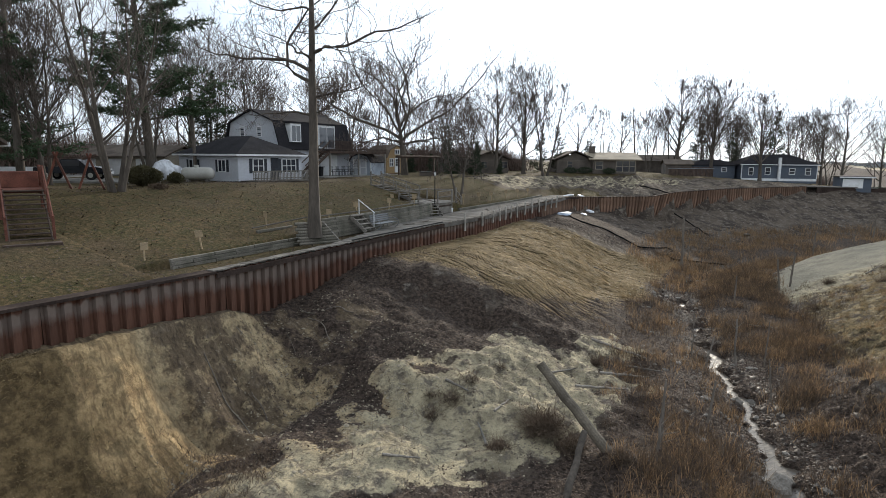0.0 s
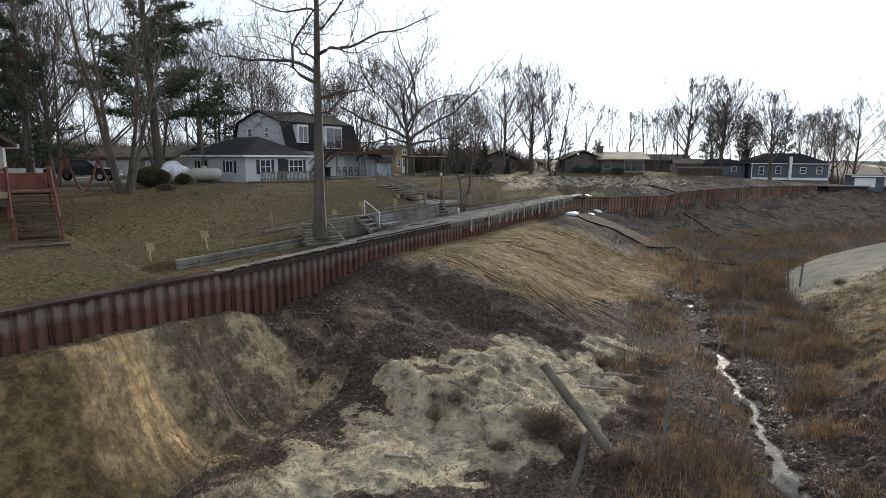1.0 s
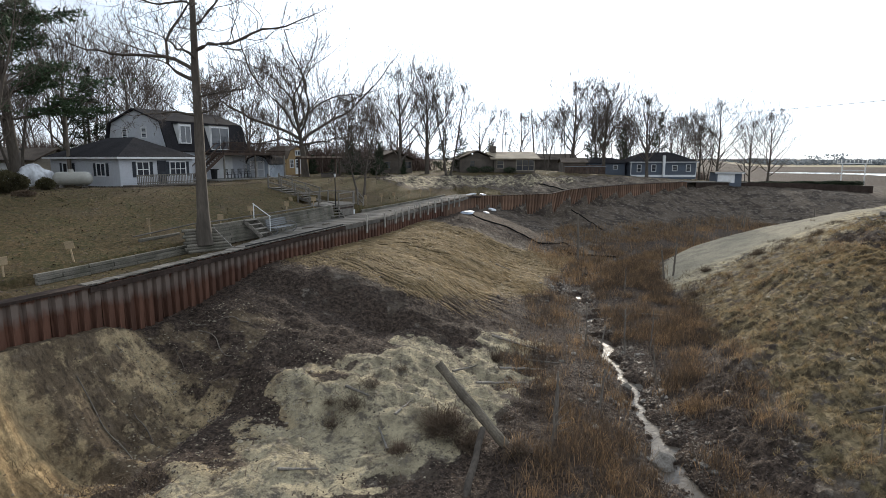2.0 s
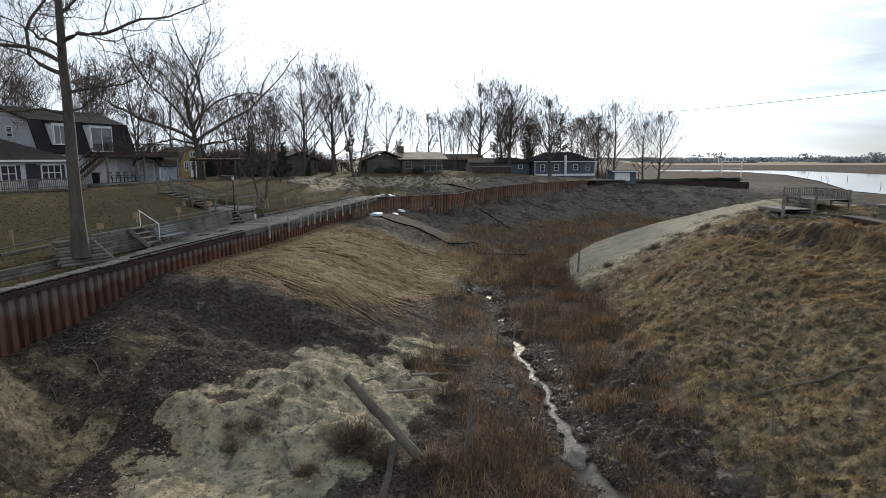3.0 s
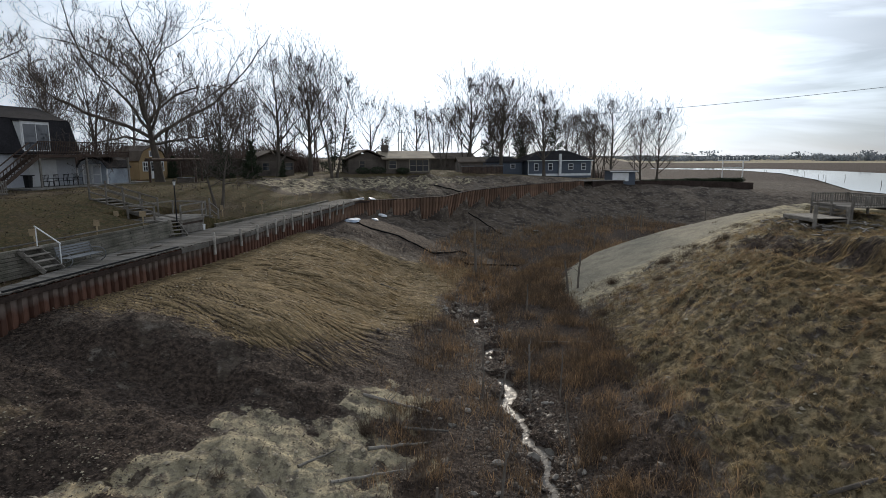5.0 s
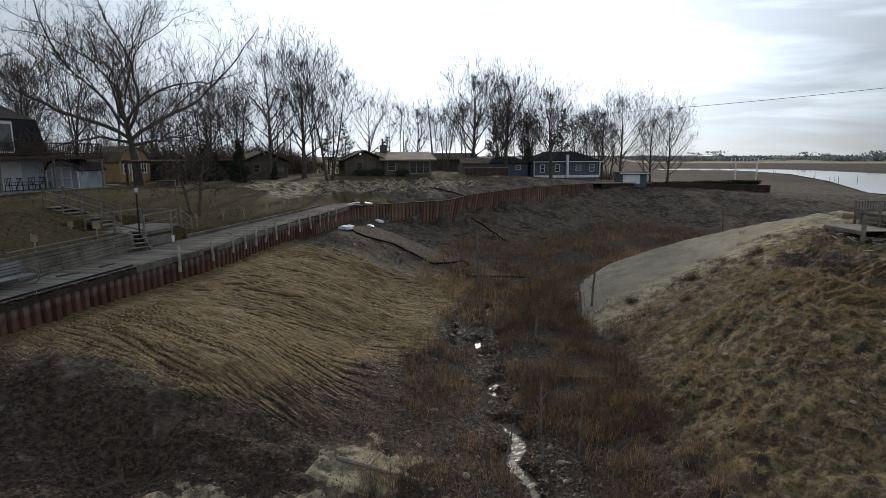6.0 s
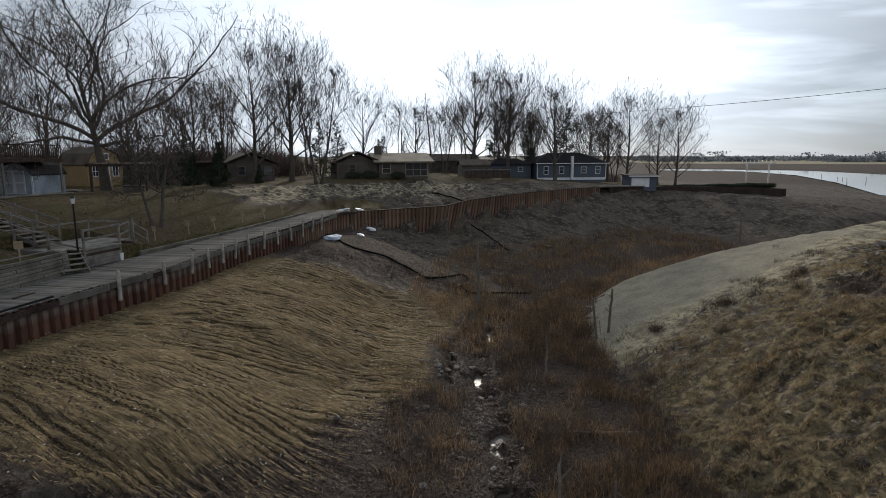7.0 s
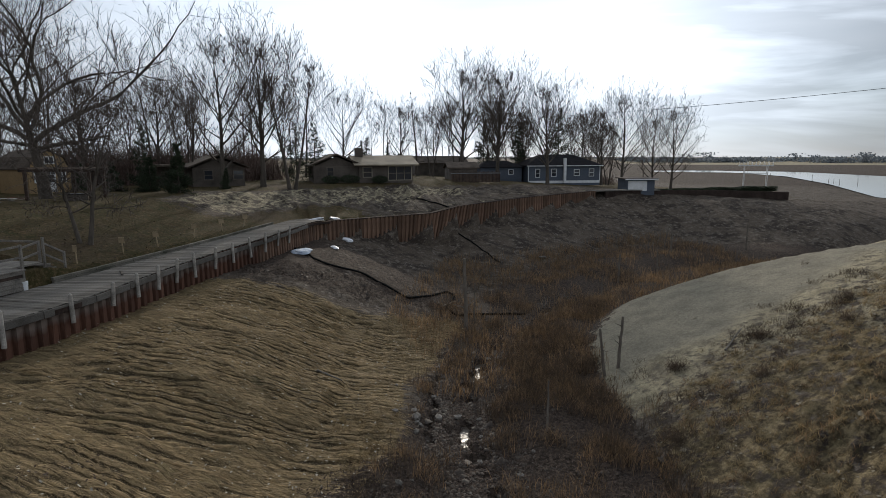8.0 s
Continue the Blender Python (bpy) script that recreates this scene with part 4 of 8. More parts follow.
def oval_arms(seed, tall, bole, n, spread, rise=0.9):
    """Arms round a trunk that fill an oval crown."""
    rng = random.Random(seed)
    out = []
    for j in range(n):
        t = (j + rng.random() * 0.8) / n
        h = bole + (tall * 0.94 - bole) * t
        wide = spread * tall * (0.55 + 0.75 * math.sin(math.pi * min(0.15 + 0.8 * t, 1)) - 0.55 * t * t)
        r = rise + 0.9 * t + rng.uniform(-0.2, 0.3)
        out.append((h, j * 137.5 + rng.uniform(-25, 25), min(wide * math.hypot(1, r) * 0.85, tall * 1.02 - h + wide * 0.5) * rng.uniform(0.8, 1.15), r, rng.uniform(0.42, 0.62)))
    return out


def many_stemmed(seed, stems, tall, girth, bole, n, spread, rise, **kw):
    """Several leaning stems from one root."""
    rng = random.Random(seed)
    parts = [[], [], [], []]
    for k in range(stems):
        h, a = tall * rng.uniform(0.75, 1.0), 6.283 * k / stems + rng.uniform(-0.4, 0.4)
        c, sn = math.cos(a), math.sin(a)
        (tv, tf), (cv, cf) = branching(seed + k, h, girth * rng.uniform(0.75, 1.0), oval_arms(seed + k, h, bole, n, spread, rise), lean=(0.20 * c, 0.20 * sn), at=(girth * c, girth * sn), **kw)
        for (V, F), (v, f) in (((parts[0], parts[1]), (tv, tf)), ((parts[2], parts[3]), (cv, cf))):
            o = len(V)
            V += v
            F += [tuple(i + o for i in q) for q in f]
    return (parts[0], parts[1]), (parts[2], parts[3])


def shade_smooth(me):
    me.polygons.foreach_set("use_smooth", np.ones(len(me.polygons), bool))
    return me


def bare_tree(name, at, label, form, group="", bark=None):
    t, c = form
    root = thing(name, pose(*at), label, "tree", group)
    a = new("trunk", shade_smooth(mesh_from("trunk", *t, bark or M_BARK)))
    b = new("crown", mesh_from("crown", *c, M_TWIG))
    a.parent = b.parent = root
    return root


def plant(proto, x, y, size=1.0, turn=0.0, tall=1.0, sink=0.1):
    return copy_thing(proto, Matrix.Translation((x, y, height(x, y) - sink)) @ Matrix.Rotation(turn, 4, "Z") @ Matrix.Diagonal((size, size, size * tall, 1)))


def blades(V, F, p, d, length, width, rng):
    """One flat needle tuft or leaf, as a thin triangle pair."""
    side = d.orthogonal().normalized()
    side = Matrix.Rotation(rng.uniform(0, 6.28), 3, d) @ side
    b = len(V)
    V += [p - side * width, p + side * width, p + d * length]
    F.append((b, b + 1, b + 2))


def conifer(name, at, label, seed, tall, girth, bare, reach, density, mat, droop=0.0, flat=0.35, tuft=0.34, category="pine tree", whorl=0.0):
    rng = random.Random(seed)
    root = thing(name, pose(*at), label, category)
    TV, TF, CV, CF = [], [], [], []
    ps, rs = path(rng, Vector((0, 0, -0.4)), Vector((0, 0, 1)), tall, girth, 10, 0.012, 0.02, 0.06)
    tube(TV, TF, ps, rs, 9)
    z, tier = bare * tall, 0
    while z < tall * 0.985:
        t = z / tall
        q = min(int(t * 10), 9)
        p = ps[q].lerp(ps[q + 1], t * 10 - q)
        az = rng.uniform(0, 6.28)
        ln = max(tall * reach * (1.02 - t) ** 0.75 * rng.uniform(0.55, 1.15), 0.4)
        d = Vector((math.cos(az), math.sin(az), 0.12 - droop + 0.6 * t))
        bp, br = path(rng, p, d, ln, max(0.012 * ln, 0.015), 6, 0.10, 0.03, 0.3)
        tube(TV, TF, bp, br, 4)
        for _ in range(int(density * ln)):
            f = rng.uniform(0.25, 1.0) ** 0.8 * 5.98
            c = bp[int(f)].lerp(bp[int(f) + 1], f % 1) + Vector((rng.gauss(0, 0.10 * ln), rng.gauss(0, 0.10 * ln), rng.gauss(0, 0.10 * flat * ln)))
            for _ in range(7):
                dd = Vector((rng.gauss(0, 1), rng.gauss(0, 1), rng.gauss(0.25, 0.55))).normalized()
                blades(CV, CF, c, dd, tuft * rng.uniform(0.6, 1.2), tuft * 0.11, rng)
        if whorl:                             # boughs in tiers, with air between
            tier += 1
            if tier % 5 == 0:
                z += whorl * rng.uniform(0.7, 1.3)
            continue
        z += rng.uniform(0.12, 0.34) * (tall / 18)
    a, b = new("trunk", shade_smooth(mesh_from("trunk", TV, TF, M_BARK))), new("crown", mesh_from("crown", CV, CF, mat))
    a.parent = b.parent = root
    return root


# the oak by the boardwalk and the wide one on the upper lawn
ARMS = [(6.3, 185, 3.4, 0.12, 0.3), (6.4, 0, 1.9, 0.35, 0.28), (7.2, -10, 3.4, 0.4, 0.34), (8.0, 176, 6.6, 0.42, 0.5), (8.5, 197, 6.4, 0.75, 0.5), (9.4, 4, 7.0, 0.5, 0.55), (10.6, 12, 4.8, 0.4, 0.45), (11.5, 170, 4.4, 0.7, 0.45), (12.4, 20, 4.4, 0.9, 0.5), (13.0, 150, 4.4, 1.0, 0.5),
        (7.6, 95, 4.2, 0.5, 0.4), (9.0, 268, 4.2, 0.6, 0.42), (10.5, 112, 4.2, 0.6, 0.42), (12.0, 282, 4.2, 0.8, 0.45), (14.0, 330, 4.0, 1.0, 0.5), (15.0, 90, 3.6, 1.2, 0.5), (16.0, 210, 3.4, 1.3, 0.5), (17.0, 30, 3.0, 1.4, 0.5)]
bare_tree("oak_tree", (-6.78, 30.4, 7.55), "tall bare oak with crooked limbs beside the boardwalk", branching(21, 20, 0.30, ARMS, (13, 8, 4), gnarl=0.25, lift=0.02, up=0.30, twig=0.011, shoot=0.45))
ARMS = [(4.8, -6, 15.5, 0.62, 0.75), (5.6, 6, 13.5, 1.2, 0.7), (6.6, -25, 13, 2.0, 0.7), (5.0, 182, 16.5, 0.75, 0.75), (5.8, 172, 15, 1.5, 0.7), (6.8, 195, 13.5, 2.6, 0.7), (4.4, -28, 10, 0.3, 0.5), (4.6, 205, 10.5, 0.3, 0.5), (6.2, 80, 13, 1.2, 0.65), (6.4, 262, 13, 1.2, 0.65),
        (7.6, 35, 11.5, 2.4, 0.7), (7.8, 140, 11.5, 2.4, 0.7), (8.4, 300, 10.5, 3.0, 0.75), (8.8, 60, 10.5, 4.0, 0.8)]
bare_tree("oak_tree", (-4.7, 72.0, height(-4.7, 72.0) - 0.1), "wide bare oak with low spreading limbs on the lawn", branching(33, 9.6, 0.50, ARMS, (14, 8, 5), gnarl=0.21, lift=0.0, up=0.3, twig=0.017, shoot=0.42))
bare_tree("yard_tree", (-19.7, 35.1, height(-19.7, 35.1) - 0.1), "bare many-stemmed tree with fine twigs on the lawn", many_stemmed(8, 4, 16, 0.20, 3.0, 11, 0.20, 0.9, kinds=(7, 5, 3), gnarl=0.12, twig=0.010))
bare_tree("yard_tree", (1.5, 54.6, height(1.5, 54.6) - 0.1), "small bare tree with two stems on the lawn", many_stemmed(12, 2, 9.0, 0.15, 2.2, 15, 0.34, 0.35, kinds=(8, 5, 3), gnarl=0.15, up=0.15, lift=0.01, twig=0.016))
conifer("pine_tree", (-23.4, 47.0, height(-23.4, 47) - 0.1), "tall white pine with layered dark green boughs", 5, 27, 0.40, 0.20, 0.29, 24, M_NEEDLE, tuft=0.42, flat=0.20, whorl=1.6)
conifer("pine_tree", (-29.6, 41.0, height(-29.6, 41) - 0.1), "tall dark pine with dense boughs behind the yard", 6, 21, 0.30, 0.10, 0.20, 13, M_NEEDLE, tuft=0.40, flat=0.25, whorl=1.4)

# trees that stand singly round the far houses
p1 = bare_tree("maple_tree", (11.7, 85.0, height(11.7, 85) - 0.1), "tall bare maple with upright limbs on the far lawn", branching(41, 14.2, 0.32, oval_arms(41, 14.2, 3.0, 22, 0.32, 0.8), (7, 5, 4), twig=0.02, gnarl=0.08, up=0.6, shoot=0.55, lean_mesh=True), "far lawn trees")
p2 = bare_tree("maple_tree", (14.5, 83.0, height(14.5, 83) - 0.1), "tall bare maple with a slender open crown on the far lawn", many_stemmed(42, 2, 14.2, 0.22, 3.6, 13, 0.21, 1.1, kinds=(6, 5, 3), twig=0.02, gnarl=0.08, up=0.7, shoot=0.55, lean_mesh=True), "far lawn trees")
p3 = bare_tree("maple_tree", (92.2, 116.9, height(92.2, 116.9) - 0.1), "rounded bare maple near the water", branching(43, 15, 0.30, oval_arms(43, 15, 2.4, 22, 0.40, 0.6), (7, 5, 4), twig=0.02, gnarl=0.08, up=0.4, shoot=0.55, lean_mesh=True), "far lawn trees")
p4 = bare_tree("larch_tree", (39.3, 119.9, height(39.3, 119.9) - 0.1), "sparse bare larch with level branches", branching(44, 16, 0.22, [(3 + 0.42 * k, 137 * k, 3.4 - 0.1 * k, 0.12, 0.3) for k in range(29)], (5, 4), twig=0.026, up=0.05, lift=0.02, lean_mesh=True), "far lawn trees")
for x, y, tall, turn, who in ((7.6, 84.5, 15.5, 1.1, p3), (22.7, 99.2, 12.0, 2.0, p3), (36.4, 120.7, 12.5, 0.4, p1), (41.0, 117.2, 13.8, 2.2, p2), (44.6, 111.7, 18.5, 0.3, p1), (50.1, 109.4, 18.5, 1.7, p1), (54.0, 99.5, 15.6, 4.0, p1),
                              (69.1, 115.0, 15.8, 5.0, p2), (71.3, 113.6, 15.6, 2.6, p2), (73.4, 107.5, 17.0, 0.9, p3), (89.4, 119.0, 14.8, 3.3, p3), (47.0, 121.0, 16.5, 2.0, p2), (56.0, 123.0, 16.5, 1.0, p1), (61.0, 121.0, 16.0, 4.4, p2), (77.0, 119.0, 15.5, 3.0, p1),
                              (66.0, 122.0, 15.0, 0.6, p1), (82.0, 124.0, 14.0, 5.2, p2), (53.0, 117.0, 17.0, 3.7, p2), (59.0, 118.5, 15.5, 1.5, p2),
                              (0.2, 97.6, 13.0, 1.4, p1), (4.0, 92.0, 12.5, 2.0, p2), (-6.0, 90.0, 11.5, 0.7, p1), (-13.0, 87.0, 12.0, 2.7, p2), (-17.0, 84.0, 12.5, 4.7, p1), (-22.3, 66.3, 14.5, 1.9, p3), (-24.0, 78.0, 16.0, 4.7, p2), (-31.0, 72.0, 16.5, 1.9, p1),
                              (-30.0, 60.0, 15.0, 3.9, p2), (-33.0, 48.0, 15.0, 0.8, p1), (-27.0, 40.0, 13.0, 5.9, p2), (-36.0, 42.0, 16.5, 2.2, p2), (-29.0, 33.0, 14.0, 3.0, p1)):
    plant(who, x, y, 0.9 * tall / (15.0 if who == p3 else 14.2), turn)
s1 = conifer("spruce_tree", (16.5, 99.0, height(16.5, 99) - 0.1), "dark green spruce on the far lawn", 15, 8, 0.14, 0.05, 0.30, 17, M_CEDAR, droop=0.1, flat=1.0, tuft=0.22, category="spruce tree")
for x, y, sz, turn, tall in ((64.9, 115.2, 1.5, 1.0, 1.2), (57.5, 117, 1.3, 2.0, 1.0), (52.5, 121, 1.3, 0.5, 1.0), (29, 118, 0.8, 4, 1.0), (35, 124, 0.8, 3, 1.0), (-40, 52, 1.9, 3, 1.2), (-42, 58, 1.9, 3, 1.2), (-40, 42, 2.0, 4, 1.1), (0.8, 82, 0.8, 0, 1.1), (-26, 66, 1.5, 2, 1.0), (18.2, 93, 0.95, 5, 1.0), (31, 124, 0.9, 2, 1.0)):
    plant(s1, x, y, sz, turn, tall)

cedar = conifer("cedar_tree", (4.3, 75.5, height(4.3, 75.5) - 0.1), "rounded dark green cedar on the far lawn", 19, 4.6, 0.12, 0.02, 0.34, 34, M_CEDAR, flat=1.2, tuft=0.2, category="cedar tree")
for x, y, sz, tall in ((1.6, 78.5, 0.8, 0.9), (-1.5, 80.0, 0.7, 0.9), (8.0, 82.0, 0.45, 1.1), (-4.5, 81.0, 0.75, 0.8)):
    plant(cedar, x, y, sz, x, tall)


def thicket(name, label, seed, spots, deep=2, tall=13):
    """Many thin bare trees joined into one wood."""
    rng = random.Random(seed)
    V, F = [], []
    protos = [branching(seed + k, tall, 0.16, oval_arms(seed + k, tall, 3.0 + 0.6 * k, 12, 0.22 + 0.02 * k, 0.9), (6, 5, 3)[:deep], twig=0.026, gnarl=0.08, up=0.6, shoot=0.6, lean_mesh=True) for k in range(5)]
    for x, y, sz in spots:
        (tv, tf), (cv, cf) = protos[rng.randrange(5)]
        m = Matrix.Translation((x, y, height(x, y) - 0.1)) @ Matrix.Rotation(rng.uniform(0, 6.28), 4, "Z") @ Matrix.Diagonal((sz, sz, sz, 1))
        for vs, fs in ((tv, tf), (cv, cf)):
            b = len(V)
            V += [m @ v for v in vs]
            F += [tuple(i + b for i in f) for f in fs]
    return tagged(new(name, mesh_from(name, V, F, M_TWIG)), label, "woods", kind="stuff")


rng = random.Random(77)
spots = [(-45 + 62 * t + rng.uniform(-3, 3), 70 + 45 * t + rng.uniform(-2, 16), rng.uniform(0.7, 1.25)) for t in (k / 47 for k in range(48))]
thicket("woods_behind", "dense bare woods behind the houses", 300, spots)
spots = [(-60 + rng.uniform(0, 26), 20 + rng.uniform(0, 60), rng.uniform(0.8, 1.3)) for k in range(13)]
thicket("woods_west", "bare mixed woods behind the yard", 320, spots)
spots = [(40 + 64 * k / 60 + rng.uniform(-2, 2), 134 + rng.uniform(0, 26), rng.uniform(0.8, 1.2)) for k in range(0, 61, 3)]
thicket("woods_far", "thin bare woods beyond the far houses", 340, spots)

def undergrowth(name, label, seed, spots, mat):
    """A tangle of thin shoots along the edge of a wood."""
    rng = random.Random(seed)
    V, F = [], []
    for x, y, h in spots:
        z = height(x, y)
        for _ in range(38):
            ps, rs = path(rng, Vector((x + rng.gauss(0, 0.8), y + rng.gauss(0, 0.8), z - 0.1)), Vector((rng.gauss(0, 0.35), rng.gauss(0, 0.35), 1)), h * rng.uniform(0.5, 1.1), 0.032, 4, 0.14, 0.02, 0.3)
            tube(V, F, ps, rs, 2)
            for _ in range(3):
                k = rng.randrange(1, 4)
                qs, ts = path(rng, ps[k], Vector((rng.gauss(0, 0.7), rng.gauss(0, 0.7), 0.7)), h * rng.uniform(0.2, 0.4), 0.024, 2, 0.2, 0.02, 0.3)
                tube(V, F, qs, ts, 2)
    return tagged(new(name, mesh_from(name, V, F, mat)), label, "brush", kind="stuff")


M_SHOOT = material("reddish_shoots", (0.17, 0.12, 0.10), 0.9, vary=0.35, scale=0.2, fine=3, bump=0)
rng = random.Random(78)
spots = [(-46 + 60 * t + rng.uniform(-2, 2), 66 + 38 * t + rng.uniform(-1, 9), rng.uniform(3, 6)) for t in (k / 230 for k in range(231)) if not (0.52 < t < 0.60)]
undergrowth("brush_behind", "dense reddish bare brush behind the houses", 401, spots, M_SHOOT)
spots = [(-58 + 66 * t + rng.uniform(-3, 3), 84 + 44 * t + rng.uniform(0, 14), rng.uniform(3.5, 7)) for t in (k / 90 for k in range(91))]
undergrowth("wood_edge", "close-grown bare young trees behind the houses", 404, spots, M_TWIG)
spots = [(-52 + rng.uniform(0, 14), 22 + 44 * k / 90 + rng.uniform(-1, 1), rng.uniform(3.5, 6.5)) for k in range(91)]
undergrowth("brush_west", "dense bare brush along the west wood", 402, spots, M_SHOOT)
spots = [(36 + 52 * k / 60 + rng.uniform(-1, 1), 128 + rng.uniform(0, 8), rng.uniform(1.5, 3.2)) for k in range(61)]
undergrowth("brush_far", "low bare brush beyond the far houses", 403, spots, M_SHOOT)

# far shore; distance haze is put into the pale grey-blue foliage colour
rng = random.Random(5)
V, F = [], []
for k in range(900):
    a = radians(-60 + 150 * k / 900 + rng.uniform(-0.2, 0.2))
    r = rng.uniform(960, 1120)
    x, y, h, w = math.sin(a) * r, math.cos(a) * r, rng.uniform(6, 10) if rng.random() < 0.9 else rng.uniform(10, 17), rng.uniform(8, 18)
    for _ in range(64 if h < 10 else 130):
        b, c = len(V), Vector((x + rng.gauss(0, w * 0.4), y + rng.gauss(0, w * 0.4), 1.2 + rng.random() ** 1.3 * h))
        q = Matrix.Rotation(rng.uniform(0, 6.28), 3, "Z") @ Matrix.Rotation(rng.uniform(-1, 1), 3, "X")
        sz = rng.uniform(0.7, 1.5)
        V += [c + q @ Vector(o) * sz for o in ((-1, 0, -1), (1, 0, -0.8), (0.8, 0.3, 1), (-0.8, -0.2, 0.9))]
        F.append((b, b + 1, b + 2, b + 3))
tagged(new("woods_shore", mesh_from("woods_shore", V, F, material("hazed_foliage", (0.20, 0.225, 0.25), 0.95, thin=0.5, vary=0.3, scale=0.02, fine=0.2, bump=0))), "low haze-grey woods along the distant shore", "woods", kind="stuff")

# ---- houses ----


def window(parent, x0, z0, x1, z1, y=0.0, face="front", trim=0.09, mullions=(1, 1), name="window", label="", mat=None):
    """A framed window, standing 6 cm proud of the wall plane y (front faces -y); 'side' lies in the plane x = y and faces -x."""
    bm = bmesh.new()
    for a in ((x0 - trim, z0 - trim, x1 + trim, z0), (x0 - trim, z1, x1 + trim, z1 + trim), (x0 - trim, z0, x0, z1), (x1, z0, x1 + trim, z1)):
        box(bm, a[0], y - 0.06, a[1], a[2], y + 0.02, a[3], 0.008)
    for k in range(1, mullions[0] + 1):
        if mullions[0] > 0 and k <= mullions[0] - 1 + (mullions[0] == 0):
            xm = x0 + (x1 - x0) * k / mullions[0]
            box(bm, xm - 0.03, y - 0.045, z0, xm + 0.03, y + 0.01, z1)
    for k in range(1, mullions[1]):
        zm = z0 + (z1 - z0) * k / mullions[1]
        box(bm, x0, y - 0.045, zm - 0.025, x1, y + 0.01, zm + 0.025)
    pane = boxes((x0, y - 0.02, z0, x1, y + 0.005, z1))
    if face == "side":
        turn = Matrix(((0, 1, 0, 0), (1, 0, 0, 0), (0, 0, 1, 0), (0, 0, 0, 1)))
        for b in (bm, pane):
            bmesh.ops.transform(b, matrix=turn, verts=b.verts)
            bmesh.ops.reverse_faces(b, faces=b.faces)
    fr = part(name, bm, mat or M_TRIM, parent, label)
    part("pane", pane, M_GLASS, fr)
    return fr


def siding(parent, x0, x1, z0, z1, y, mat, step=0.2, thick=0.035, side=False):
    """Lapped boards, each a part, on a wall plane that faces -y (or -x, with side)."""
    z = z0
    while z < z1 - 0.01:
        top = min(z + step, z1)
        v = [(x0, y - thick, z), (x1, y - thick, z), (x1, y, top), (x0, y, top), (x0, y, z), (x1, y, z)]
        f = [(0, 1, 2, 3), (4, 5, 1, 0), (0, 3, 4), (1, 5, 2)]
        if side:
            v, f = [(q, p, r) for p, q, r in v], [g[::-1] for g in f]
        ob = new("clapboard", mesh_from("clapboard", v, f, mat))
        ob.parent = parent
        z += step


def hip_roof(bm, x0, y0, x1, y1, z, rise, over=0.4, along="x", ridge=0.4, thick=0.14):
    """A hipped roof over a plan, with eaves, a fascia depth and a ridge of that part of its length."""
    X0, Y0, X1, Y1 = x0 - over, y0 - over, x1 + over, y1 + over
    cx, cy = (X0 + X1) / 2, (Y0 + Y1) / 2
    r = ((X1 - X0) if along == "x" else (Y1 - Y0)) * ridge / 2
    a, b = ((cx - r, cy), (cx + r, cy)) if along == "x" else ((cx, cy - r), (cx, cy + r))
    lo = [bm.verts.new((x, y, z)) for x, y in ((X0, Y0), (X1, Y0), (X1, Y1), (X0, Y1))]
    mid = [bm.verts.new((x, y, z + thick)) for x, y in ((X0, Y0), (X1, Y0), (X1, Y1), (X0, Y1))]
    t = [bm.verts.new((*a, z + rise)), bm.verts.new((*b, z + rise))]
    bm.faces.new(lo[::-1])
    for k in range(4):
        bm.faces.new((lo[k], lo[(k + 1) % 4], mid[(k + 1) % 4], mid[k]))
    if along == "x":
        fs = ((mid[0], mid[1], t[1], t[0]), (mid[1], mid[2], t[1]), (mid[2], mid[3], t[0], t[1]), (mid[3], mid[0], t[0]))
    else:
        fs = ((mid[0], mid[1], t[0]), (mid[1], mid[2], t[1], t[0]), (mid[2], mid[3], t[1]), (mid[3], mid[0], t[0], t[1]))
    for f in fs:
        bm.faces.new(f)
    bmesh.ops.recalc_face_normals(bm, faces=bm.faces)
    return bm


def gable_roof(bm, x0, y0, x1, y1, z, rise, over=0.4, thick=0.16, along="x"):
    """Two slopes with thickness; the ridge runs along x or y."""
    if along == "x":
        h, c = (y1 - y0) / 2 + over, (y0 + y1) / 2
        out = [(-h, 0), (0, rise), (h, 0), (h, thick), (0, rise + thick), (-h, thick)]
        vs = [[bm.verts.new((x, c + o, z + q)) for o, q in out] for x in (x0 - over, x1 + over)]
    else:
        h, c = (x1 - x0) / 2 + over, (x0 + x1) / 2
        out = [(-h, 0), (0, rise), (h, 0), (h, thick), (0, rise + thick), (-h, thick)]
        vs = [[bm.verts.new((c + o, y, z + q)) for o, q in out] for y in (y0 - over, y1 + over)]
    a, b = vs
    k = 6
    for i in range(k):
        bm.faces.new((a[i], a[(i + 1) % k], b[(i + 1) % k], b[i]))
    for v in (a, b):
        bm.faces.new((v[0], v[1], v[4], v[5]))
        bm.faces.new((v[1], v[2], v[3], v[4]))
    bmesh.ops.recalc_face_normals(bm, faces=bm.faces)
    return bm


HOUSE_TURN = math.degrees(math.atan2(0.83, 0.55))


